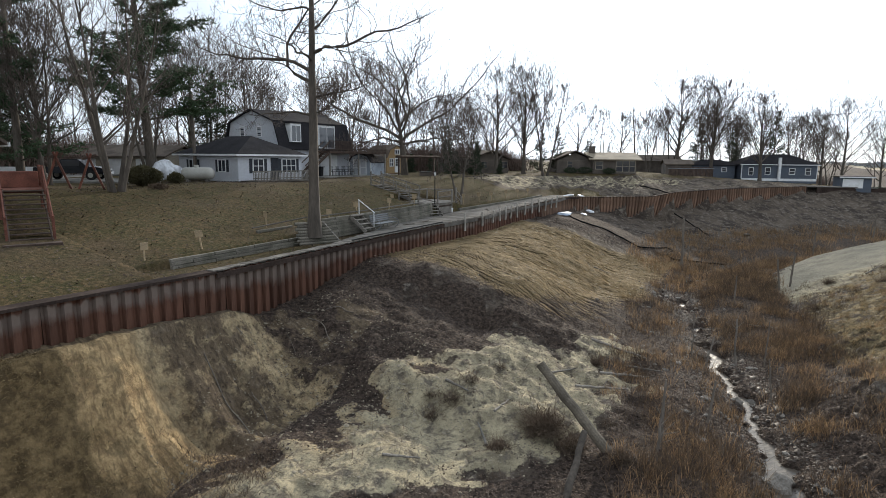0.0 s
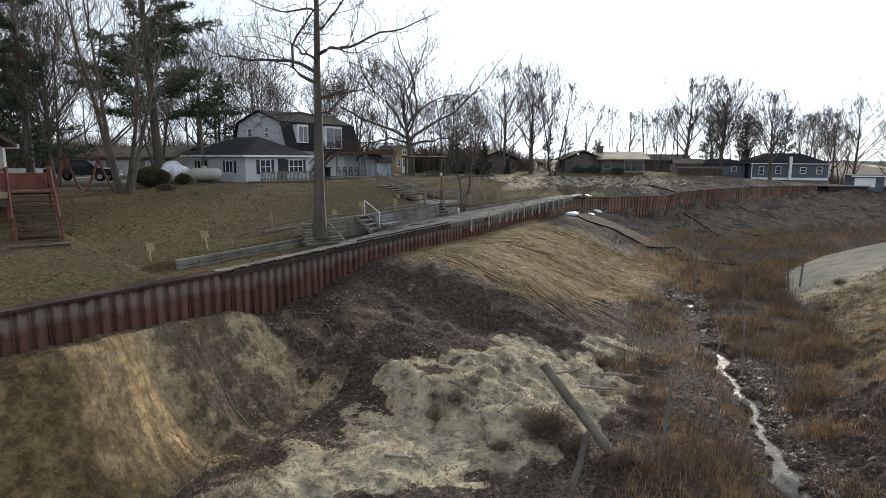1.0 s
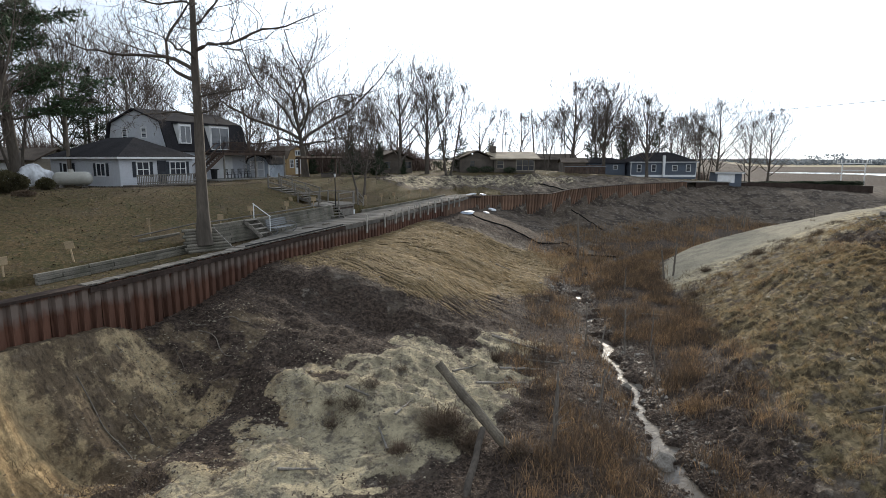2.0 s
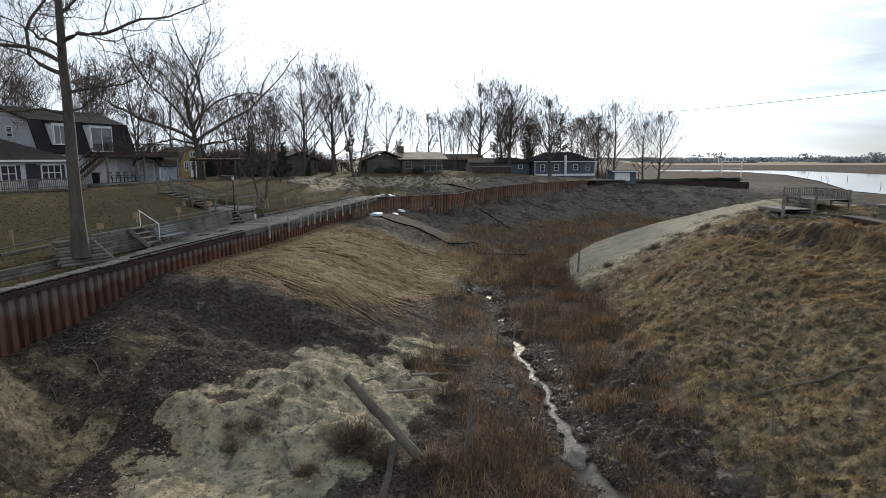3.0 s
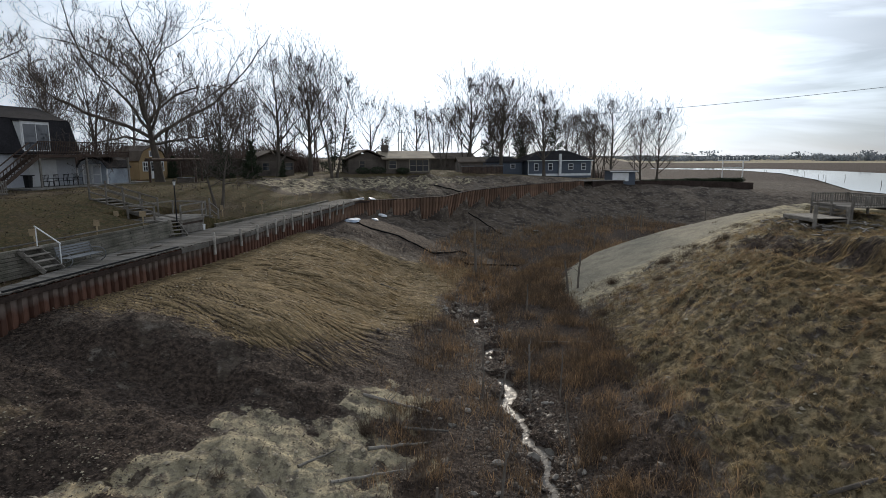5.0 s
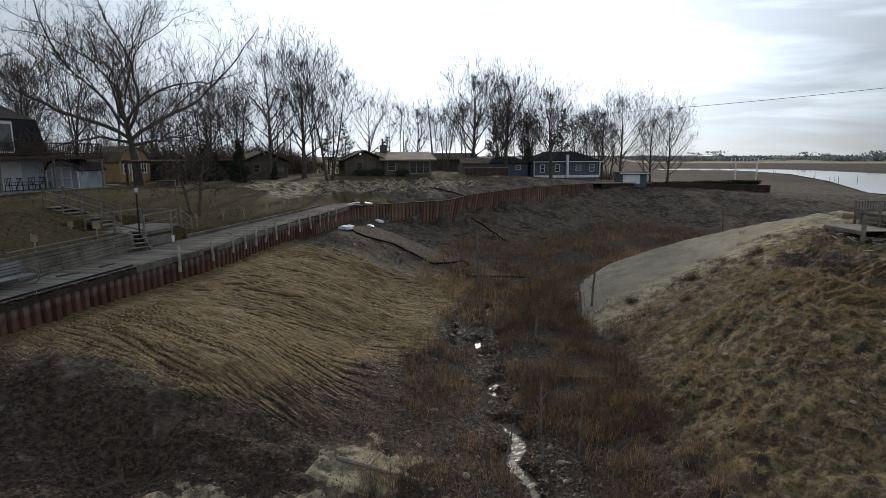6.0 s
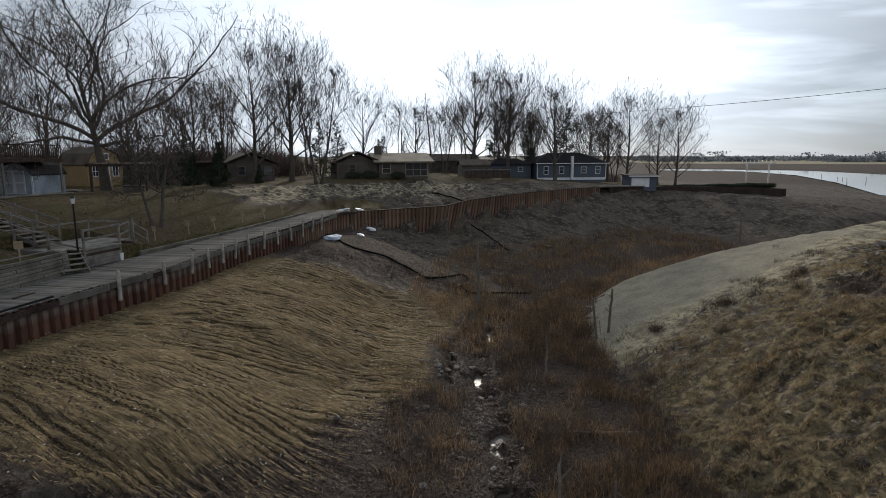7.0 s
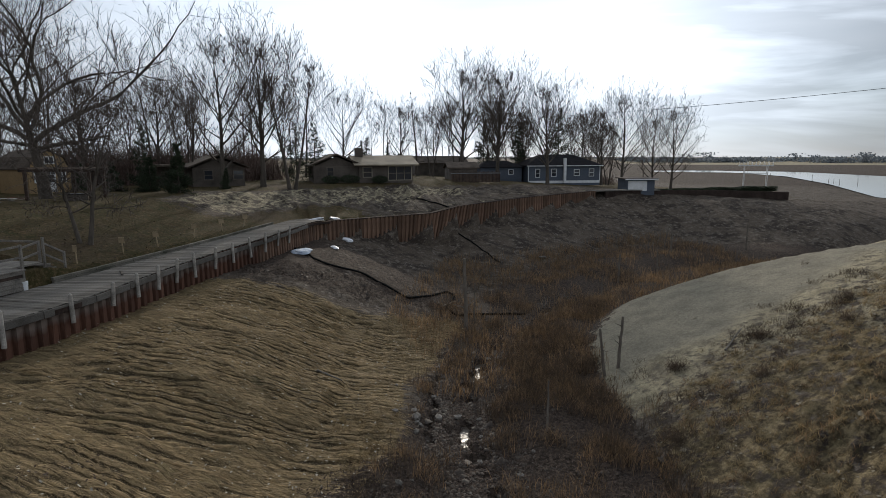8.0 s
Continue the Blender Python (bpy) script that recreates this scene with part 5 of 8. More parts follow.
def cottage():
    """The low white hip-roofed house."""
    L, W, H = 6.9, 8.2, 2.15
    h = thing("house", pose(-16.8, 48.0, height(-16.8, 48) - 0.02, 0, 0, HOUSE_TURN), "low white clapboard cottage with a dark hipped roof", "house")
    part("wall", boxes((0, 0, -0.3, L, W, H)), M_WHITE, h)
    siding(h, 0, L, 0.05, H, -0.005, M_WHITE, 0.18)
    siding(h, 0, W, 0.05, H, -0.005, M_WHITE, 0.18, side=True)
    part("roof", hip_roof(bmesh.new(), 0, 0, L, W, H, 1.75, along="y", ridge=0.35), M_ROOF, h)
    part("fascia", boxes((-0.42, -0.43, H - 0.02, L + 0.42, -0.40, H + 0.13), (-0.43, -0.42, H - 0.02, -0.40, W + 0.42, H + 0.13)), M_TRIM, h)
    for x0, x1, mu in ((1.5, 2.5, 2), (4.6, 6.1, 3)):
        window(h, x0, 0.75, x1, 1.85, -0.03, mullions=(mu, 2))
        part("shutter", boxes((x0 - 0.42, -0.06, 0.7, x0 - 0.12, -0.01, 1.9), bevel=0.01), M_SHUTTER, h)
        part("shutter", boxes((x1 + 0.12, -0.06, 0.7, x1 + 0.42, -0.01, 1.9), bevel=0.01), M_SHUTTER, h)
    for y0, y1 in ((1.6, 2.5), (5.6, 6.6)):
        window(h, y0, 0.85, y1, 1.75, -0.03, "side", mullions=(2, 1))
        for q in (y0 - 0.42, y1 + 0.12):
            part("shutter", boxes((-0.06, q, 0.8, -0.01, q + 0.3, 1.8), bevel=0.01), M_SHUTTER, h)
    door = part("door", boxes((3.35, -0.07, 0.12, 4.2, -0.01, 2.0), bevel=0.01), M_SHUTTER, h, "dark panelled door")
    part("door_pane", boxes((3.5, -0.08, 1.1, 4.05, -0.06, 1.8)), M_GLASS, door)
    # small deck with a picket rail
    d = thing("porch_deck", pose(-16.8, 48.0, height(-16.8, 48) - 0.02, 0, 0, HOUSE_TURN), "weathered low wooden porch with picket rail", "porch")
    part("deck", boxes((0.1, -1.7, 0.0, L, -0.08, 0.12), bevel=0.01), M_GREYWOOD, d)
    for z in (0.28, 0.86):
        part("rail", boxes((0.1, -1.72, z, L, -1.66, z + 0.07), bevel=0.01), M_GREYWOOD, d)
    for k in range(44):
        x = 0.15 + k * (L - 0.3) / 43
        part("picket", boxes((x - 0.035, -1.75, 0.1, x + 0.035, -1.72, 0.93)), M_GREYWOOD, d)


cottage()


def big_house():
    """The two-storey house with a dark mansard front, dormers and a balcony."""
    L, W = 9.8, 8.0
    x, y = -15.9, 57.2
    z = 9.3
    h = thing("house", pose(x, y, z, 0, 0, HOUSE_TURN), "two-storey white house with a dark mansard front and dormers", "house")
    part("wall", boxes((0, 0, -0.5, L, W, 2.75)), M_WHITE, h)
    siding(h, 0, L, 0.0, 2.75, -0.005, M_WHITE, 0.2)
    siding(h, 0, W, 0.0, 2.75, -0.005, M_WHITE, 0.2, side=True)
    prof = [(0.0, 2.75), (0.75, 5.35), (W / 2, 6.5), (W - 0.75, 5.35), (W, 2.75)]
    for xe in (0.0, L):
        bm = bmesh.new()
        bm.faces.new([bm.verts.new((xe, a, b)) for a, b in prof])
        part("gable_wall", bm, M_WHITE, h)
    for k in range(16):
        zb = 2.75 + 0.22 * k
        ins = 0.75 * min((zb - 2.75) / 2.6, 1) + max(0, zb - 5.35) * 2.8
        siding(h, ins, W - ins, zb, zb + 0.21, -0.005, M_WHITE, 0.22, side=True)
    bm = bmesh.new()
    yz = [(-0.25, 2.65), (0.62, 5.35), (-0.0 + W / 2, 6.55), (W - 0.62, 5.35), (W + 0.25, 2.65)]
    for (a0, b0), (a1, b1) in zip(yz[:-1], yz[1:]):
        n = Vector((0, b0 - b1, a1 - a0)).normalized() * 0.14
        if n.z < 0:
            n = -n
        c = [Vector((-0.25, a0, b0)), Vector((L + 0.25, a0, b0)), Vector((L + 0.25, a1, b1)), Vector((-0.25, a1, b1))]
        vs = [bm.verts.new(v) for v in c] + [bm.verts.new(v + n) for v in c]
        for f in ((0, 3, 2, 1), (4, 5, 6, 7), (0, 1, 5, 4), (1, 2, 6, 5), (2, 3, 7, 6), (3, 0, 4, 7)):
            bm.faces.new([vs[i] for i in f])
    bmesh.ops.recalc_face_normals(bm, faces=bm.faces)
    part("roof", bm, M_ROOF, h, "dark shingled mansard roof")
    for x0, x1, door in ((1.3, 2.4, 0), (5.0, 7.2, 1)):
        z0 = 2.95 if door else 3.5
        dm = part("dormer", boxes((x0 - 0.16, -0.3, z0 - 0.1, x1 + 0.16, 0.9, 5.25), bevel=0.01), M_TRIM, h, "white dormer")
        part("dormer_roof", boxes((x0 - 0.3, -0.42, 5.24, x1 + 0.3, 1.0, 5.36), bevel=0.01), M_ROOF, h)
        window(h, x0, z0, x1, 5.0, -0.31, mullions=(2, 1), name="sliding_door" if door else "window")
    for yy in (2.6, 5.2):
        window(h, yy, 4.0, yy + 0.55, 4.85, -0.01, "side", mullions=(1, 2))
    part("garage_door", boxes((5.4, -0.05, 0.02, 7.9, -0.01, 2.2), bevel=0.01), M_TRIM, h)
    # balcony
    b = thing("balcony", pose(x, y, z, 0, 0, HOUSE_TURN), "brown wooden balcony on posts with picket rail and stairs", "balcony")
    part("deck", boxes((4.2, -2.6, 2.35, L + 3.4, -0.02, 2.6), bevel=0.01), M_DARKWOOD, b)
    for q in (2.75, 3.55):
        part("rail", boxes((4.2, -2.6, q, L + 3.4, -2.53, q + 0.08)), M_DARKWOOD, b)
    for k in range(60):
        xx = 4.25 + k * (L - 0.9) / 59
        part("picket", boxes((xx - 0.02, -2.6, 2.6, xx + 0.02, -2.56, 3.6)), M_DARKWOOD, b)
    for xx in (4.3, 8.6, L + 3.3):
        part("post", boxes((xx - 0.07, -2.55, -0.4, xx + 0.07, -2.41, 2.4), bevel=0.01), M_GREYWOOD, b)
    for yy in (-2.5, -1.6):
        bm = bmesh.new()
        bar(bm, (4.3, yy, 2.45), (0.9, yy, 0.1), 0.06, 0.26)
        part("stringer", bm, M_DARKWOOD, b)
        bm = bmesh.new()
        bar(bm, (4.3, yy, 3.5), (0.9, yy, 1.1), 0.05, 0.09)
        part("stair_rail", bm, M_DARKWOOD, b)
    for k in range(13):
        t = (k + 0.5) / 13
        part("tread", boxes((0.9 + 3.4 * t - 0.13, -2.5, 0.1 + 2.35 * t, 0.9 + 3.4 * t + 0.13, -1.6, 0.14 + 2.35 * t)), M_DARKWOOD, b)
    for k in range(12):
        t = (k + 0.5) / 12
        part("picket", boxes((0.9 + 3.4 * t - 0.02, -2.52, 0.15 + 2.35 * t, 0.9 + 3.4 * t + 0.02, -2.48, 1.1 + 2.4 * t)), M_DARKWOOD, b)


big_house()


def simple_house(name, x, y, turn, L, W, H, rise, wall, roof, label, kind="gable", along="x", over=0.5, wins=(), doors=(), z=None, trim=None):
    """A one-storey house seen from afar; its front faces -y of its own axes."""
    z0 = height(x, y) if z is None else z
    h = thing(name, pose(x, y, z0 - 0.02, 0, 0, turn), label, "house")
    part("wall", boxes((0, 0, -0.6, L, W, H)), wall, h)
    siding(h, 0, L, 0.0, H, -0.005, wall, 0.24)
    if kind == "hip":
        part("roof", hip_roof(bmesh.new(), 0, 0, L, W, H, rise, over, along, 0.45), roof, h)
    else:
        part("roof", gable_roof(bmesh.new(), 0, 0, L, W, H, rise, over, along=along), roof, h)
        peak = H + rise * ((W if along == "x" else L) / 2) / ((W if along == "x" else L) / 2 + over)
        for k in (0.0, 1.0):
            bm = bmesh.new()
            tri = ((k * L, 0, H), (k * L, W, H), (k * L, W / 2, peak)) if along == "x" else ((0, k * W, H), (L, k * W, H), (L / 2, k * W, peak))
            bm.faces.new([bm.verts.new(v) for v in tri])
            part("gable_wall", bm, wall, h)
    for x0, za, x1, zb in wins:
        window(h, x0, za, x1, zb, -0.03, mullions=(1, 2), mat=trim)
    for x0, za, x1, zb in doors:
        part("door", boxes((x0, -0.06, za, x1, -0.01, zb), bevel=0.01), M_TRIM, h)
    return h


blue = simple_house("house", 56.2, 110.0, -8, 13.2, 8, 2.75, 2.0, M_BLUE, M_ROOF, "slate blue ranch house with white trim and dark roof", "hip", "x", 0.4,
                    wins=((1.3, 0.9, 2.0, 2.2), (4.2, 1.0, 5.0, 2.2), (8.4, 1.1, 9.3, 2.1), (11.2, 1.0, 12.0, 2.2)))
part("flue", boxes((6.3, -0.5, -0.2, 6.75, -0.06, 4.1), bevel=0.02), M_TRIM, blue, "tall white chimney flue")
part("skirt", boxes((0.0, -0.05, -0.2, 13.2, -0.028, 0.25)), M_TRIM, blue)
part("corner_trim", boxes((13.12, -0.05, 0.25, 13.25, 0.1, 2.75)), M_TRIM, blue)
part("corner_trim", boxes((-0.05, -0.05, 0.25, 0.08, 0.1, 2.75)), M_TRIM, blue)
part("gutter", boxes((-0.42, -0.45, 2.72, 13.62, -0.40, 2.86)), M_TRIM, blue)
simple_house("house", 48.6, 113.0, -8, 7.4, 6, 2.0, 1.2, M_BLUE, M_ROOF, "low slate blue wing with a small window", "hip", "x", 0.3, wins=((5.0, 0.9, 5.8, 1.6),))
simple_house("house", 17.6, 90.2, -2, 5.4, 8, 2.0, 1.35, M_BROWN, M_ROOF_BROWN, "brown gabled house end beside the tan roof", "gable", "y", 0.5, wins=((1.6, 0.9, 2.3, 1.8),), trim=M_DIMTRIM)
ranch = simple_house("house", 22.9, 89.6, -2, 6.6, 6.5, 2.0, 1.1, M_BROWN, M_ROOF_TAN, "low brown sunroom house with a tan metal roof", "gable", "x", 0.7, wins=((0.5, 0.7, 1.5, 1.8), (3.6, 0.3, 4.5, 1.9), (4.6, 0.3, 5.5, 1.9), (5.6, 0.3, 6.4, 1.9)), trim=M_BEIGE)
part("chimney", boxes((0.0, 2.5, 2.2, 0.9, 3.4, 4.2), bevel=0.02), M_BROWN, ranch)
simple_house("house", 4.6, 87.6, 12, 5.4, 6, 2.0, 1.3, M_BROWN, M_ROOF_BROWN, "small brown cottage under bare trees", "gable", "y", 0.5, wins=((1.2, 0.8, 2.0, 1.7), (4.2, 0.8, 5.2, 1.7)), trim=M_DIMTRIM)
cp = thing("carport", pose(0.0, 84.6, height(0.0, 84.6), 0, 0, 12), "dark open carport beside the brown cottage", "carport")
part("roof", boxes((0, 0, 2.1, 4.2, 4, 2.28), bevel=0.02), M_ROOF_BROWN, cp)
for x in (0.1, 1.6, 4.0):
    part("post", boxes((x - 0.06, 0.05, -0.3, x + 0.06, 0.17, 2.1)), M_DARKWOOD, cp)
part("back_wall", boxes((0.0, 3.9, -0.3, 4.2, 4.0, 2.1)), M_BROWN, cp)
fn = thing("garden_fence", pose(36.5, 94.5, height(36.5, 94.5), 0, 0, -10), "dark board fence round a yard", "fence")
for k in range(34):
    part("board", boxes((0.2 * k, 0, -0.2, 0.2 * k + 0.18, 0.04, 1.25 + 0.04 * math.sin(k * 2.1))), M_DARKWOOD, fn)
part("cap_rail", boxes((-0.1, -0.04, 1.0, 6.9, 0.0, 1.12)), M_GREYSID, fn)
sh = simple_house("shed", 38.5, 101.0, -10, 4.2, 4, 1.6, 0.8, M_BROWN, M_ROOF_BROWN, "low dark brown shed behind the fence", "gable", "x", 0.3)
simple_house("house", 40.0, 124.0, -5, 10, 6, 2.0, 1.3, M_BROWN, M_ROOF_BROWN, "dim brown house among far trees", "gable", "x", 0.4)

# boat house on the far sea wall
bh = thing("boathouse", pose(62.0, 90.7, 7.2, 0, 0, -20), "small grey boathouse with a white roll-up door", "boathouse")
part("wall", boxes((0, 0, -0.6, 4.0, 4.5, 1.7)), M_BLUE, bh)
siding(bh, 0, 4.0, 0, 1.7, -0.005, M_BLUE, 0.2)
part("roof_edge", boxes((-0.37, -0.47, 1.60, 4.37, -0.45, 1.78)), M_TRIM, bh)
part("roof", boxes((-0.35, -0.45, 1.7, 4.35, 4.8, 1.86), bevel=0.03), M_ROOF_BROWN, bh)
part("door", boxes((0.2, -0.06, 0.02, 2.9, -0.01, 1.45), bevel=0.01), M_TRIM, bh)

# ---- grass, reeds, leaves ----


def blade_field(name, x, y, mat, label, category, length, width, heading, pitch, spread, seed, sink=0.02, bend=0.0, hug=False):
    """Many separate blades: each a thin bent strip at x, y, with its own length, heading and pitch (0 lies flat, 90 stands)."""
    r = np.random.RandomState(seed)
    n = len(x)
    z = land(x, y)[0] - sink
    L = length * r.uniform(0.55, 1.25, n)
    W = width * r.uniform(0.7, 1.3, n)
    h = np.radians(heading + r.normal(0, spread, n))
    p = np.radians(np.clip(pitch + r.normal(0, 12, n), 4, 92))
    d = np.stack([np.cos(h) * np.cos(p), np.sin(h) * np.cos(p), np.sin(p)], -1)
    p2 = p * (1 - bend)
    d2 = np.stack([np.cos(h) * np.cos(p2), np.sin(h) * np.cos(p2), np.sin(p2) - bend * 0.3], -1)
    sa = r.uniform(0, 6.28, n)
    side = np.stack([np.cos(sa), np.sin(sa), np.zeros(n)], -1)
    base = np.stack([x, y, z], -1)
    mid = base + d * (L * 0.55)[:, None]
    tip = mid + d2 * (L * 0.45)[:, None]
    if hug:                                   # the blade lies along the ground
        mid[:, 2] = land(mid[:, 0], mid[:, 1])[0] + r.uniform(0.015, 0.05, n)
        tip[:, 2] = land(tip[:, 0], tip[:, 1])[0] + r.uniform(0.0, 0.03, n)
    v = np.stack([base - side * W[:, None] / 2, base + side * W[:, None] / 2, mid + side * W[:, None] * 0.4, mid - side * W[:, None] * 0.4, tip], 1).reshape(-1, 3)
    k = np.arange(n) * 5
    tri = np.stack([np.stack([k, k + 1, k + 2], -1), np.stack([k, k + 2, k + 3], -1), np.stack([k + 3, k + 2, k + 4], -1)], 1).reshape(-1, 3)
    me = bpy.data.meshes.new(name)
    me.vertices.add(len(v))
    me.vertices.foreach_set("co", v.astype(np.float32).ravel())
    me.loops.add(tri.size)
    me.loops.foreach_set("vertex_index", tri.astype(np.int32).ravel())
    me.polygons.add(len(tri))
    me.polygons.foreach_set("loop_start", (np.arange(len(tri)) * 3).astype(np.int32))
    me.update(calc_edges=True)
    me.materials.append(mat)
    return tagged(new(name, me), label, category, kind="stuff")


def clumped(x0, y0, x1, y1, n, per, radius, seed, keep):
    """Clump centres kept where keep(x, y) > a random number, then per blades round each."""
    r = np.random.RandomState(seed)
    cx, cy = r.uniform(x0, x1, n), r.uniform(y0, y1, n)
    ok = keep(cx, cy) > r.uniform(0, 1, n)
    cx, cy = cx[ok], cy[ok]
    m = len(cx)
    return (np.repeat(cx, per) + r.normal(0, radius, m * per), np.repeat(cy, per) + r.normal(0, radius, m * per))


def in_bank(x, y):
    z, lawn, dry, sand, litter = land(x, y)
    return np.where((x > 12) & (lawn < 0.5), np.clip(dry * 1.3, 0, 1) * (0.12 + 1.2 * smooth(land.tussock, 0.46, 0.62)), 0)


def in_slope(x, y):
    z, lawn, dry, sand, litter = land(x, y)
    return np.where((x < 22) & (lawn < 0.5), np.clip(dry - 0.2, 0, 1) * (0.35 + 0.65 * np.maximum(smooth(0.88 * x - 0.46 * y + 18.7, 3, 9), smooth(y, 36, 44))) * (1 - 0.97 * smooth(furrow(x, y), 0.05, 0.5)) * (1 - smooth(np.maximum(land.bank, land.turf), 0.05, 0.3)), 0)


def in_valley(x, y):
    z, lawn, dry, sand, litter = land(x, y)
    dc, _ = to_line(x, y, CREEK)
    w = np.where(dc > 0, smooth(dc, 0.5, 1.5) * (1 - smooth(dc - np.interp(y, [14, 23, 33], [2.4, 4.4, 6.0]), 0, 3.0)), smooth(-dc, 0.6, 1.4) * (1 - smooth(-dc, 4.0, 6.5)) * (1 - 0.6 * smooth(y, 23, 29)))
    patch = smooth(fbm(x * 0.6, y * 0.6, 71, 4), 0.43, 0.58)
    return np.where((lawn < 0.5) & (z < 3.0), w * (0.06 + 0.9 * patch) * (1 - smooth(sand, 0.5, 0.9)) * (1 - smooth(dry, 0.3, 0.6)), 0)


def in_cove(x, y):
    z, lawn, dry, sand, litter = land(x, y)
    patch = smooth(fbm(x * 0.15, y * 0.15, 75, 3), 0.35, 0.6)
    return np.where((lawn < 0.5) & (z < 2.6) & (x > 18), 0.25 + patch, 0) * (1 - np.clip(sand * 1.3, 0, 1))


def comb_way(x, y):
    """Heading of the combed grass, along the furrows."""
    e = 0.05
    p, px, py = comb(x, y)[0], comb(x + e, y)[0], comb(x, y + e)[0]
    return np.degrees(np.arctan2(-(px - p), py - p))


x, y = clumped(12, 8, 46, 42, 26000, 11, 0.07, 1, in_bank)
blade_field("grass_tufts", x, y, M_TUFT, "pale dry grass tufts on the far bank", "grass", 0.27, 0.017, 250, 50, 120, 2, bend=0.5)
x, y = clumped(-12, 14, 24, 66, 90000, 4, 0.02, 3, in_slope)
blade_field("grass_mat", x, y, M_STRAW, "long dry grass combed down the slope", "grass", 0.5, 0.016, comb_way(x, y), 5, 5, 4, bend=0.3, hug=True)
x, y = clumped(-16, 10, -2, 24, 2400, 12, 0.14, 21, lambda x, y: np.where(land(x, y)[1] < 0.5, np.clip(land(x, y)[2] * 1.6, 0, 1), 0))
blade_field("grass_tufts", x, y, M_TUFT, "dry grass tufts on the eroded bluff", "grass", 0.35, 0.02, -30, 30, 50, 22, bend=0.5)
x, y = clumped(4, 6, 34, 60, 9000, 26, 0.24, 5, in_valley)
blade_field("reeds", x, y, M_REED, "russet reeds and weeds round the creek", "reeds", 0.7, 0.013, 0, 68, 180, 6, bend=0.4)
x, y = clumped(16, 44, 60, 82, 4200, 14, 0.35, 7, in_cove)
blade_field("reeds", x, y, M_REED, "low brown reeds on the cove floor", "reeds", 0.7, 0.025, 0, 78, 180, 8, bend=0.2)
x, y = clumped(4, 6, 34, 60, 7500, 22, 0.30, 25, in_valley)
blade_field("weeds", x, y, M_BRUSH, "dark dead weed stalks among the reeds", "weeds", 0.9, 0.012, 0, 74, 180, 26, bend=0.15)
x, y = clumped(-15, 6, -5, 17, 1500, 20, 0.22, 27, lambda x, y: np.where((land(x, y)[1] < 0.5) & (to_line(x, y, [tuple(p) for p in wall_xy])[0] > 1.5), smooth(fbm(x * 0.35, y * 0.35, 87, 3), 0.40, 0.58), 0))
blade_field("weeds", x, y, M_BRUSH, "low brown weeds on the eroded bluff", "weeds", 0.35, 0.014, 0, 50, 180, 28, bend=0.3)



def in_tress(x, y):
    z, lawn, dry, sand, litter = land(x, y)
    u, v = 0.64 * x - 0.77 * y, 0.77 * x + 0.64 * y
    v = v + 1.8 * (fbm(x * 0.25, y * 0.25, 61, 2) - 0.5)
    return smooth(x - 0.35 * (y - 24), 25.5, 29.0) * (1 - smooth(y, 29, 33)) * (1 - smooth(x, 33.0, 35.0)) * smooth(fbm(u * 0.4, v * 2.4, 62, 2), 0.45, 0.55)


x, y = clumped(25, 14, 35, 33, 30000, 4, 0.03, 45, in_tress)
blade_field("grass_mat", x, y, M_STRAW, "pale dry grass combed along the bank", "grass", 0.6, 0.018, -50 + 50 * (fbm(x * 0.2, y * 0.2, 61, 2) - 0.5), 5, 8, 46, bend=0.3, hug=True)
x, y = clumped(33, 21, 38, 27.5, 9000, 4, 0.03, 47, lambda x, y: smooth(x, 33.2, 34.2) * (1 - smooth(x, 36.2, 37.4)) * smooth(fbm(x * 0.5, y * 1.6, 64, 2), 0.50, 0.58) * (1 - smooth(y, 26, 27.5)))
blade_field("grass_mat", x, y, M_STRAW, "dry grass hanging over the edge of the bank", "grass", 0.9, 0.02, 185, 5, 9, 48, bend=0.3, hug=True)
x, y = clumped(12, 8, 40, 40, 5200, 16, 0.13, 41, lambda x, y: in_bank(x, y) * smooth(fbm(x * 0.6, y * 0.6, 95, 3), 0.46, 0.62))
blade_field("weeds", x, y, M_REED, "low russet weeds in patches on the far bank", "weeds", 0.30, 0.018, 0, 55, 180, 42, bend=0.4)
x, y = clumped(22, 34, 40, 43, 700, 26, 0.16, 43, lambda x, y: np.where(land(x, y)[3] > 0.25, smooth(fbm(x * 0.7, y * 0.7, 97, 3), 0.50, 0.64), 0) * (1 - land.clean))
blade_field("weeds", x, y, M_BRUSH, "dark weed clumps along the edge of the sand", "weeds", 0.32, 0.014, 0, 60, 180, 44, bend=0.3)

# ---- along the boardwalk ----


def shore(s, b, z=0.0, turn=0.0):
    """A pose b metres behind the wall at station s: x along the wall, y to the land."""
    p, w = wall_at(s, -b)
    return Matrix.Translation((p.x, p.y, z)) @ Matrix.Rotation(math.atan2(w.y, w.x) + radians(turn), 4, "Z")


def spot(s, b, z):
    return shore(s, b, z).translation


def swell(s):
    """The boardwalk is wider round the landing."""
    return 0.8 * math.exp(-((s - 68) / 5) ** 2)


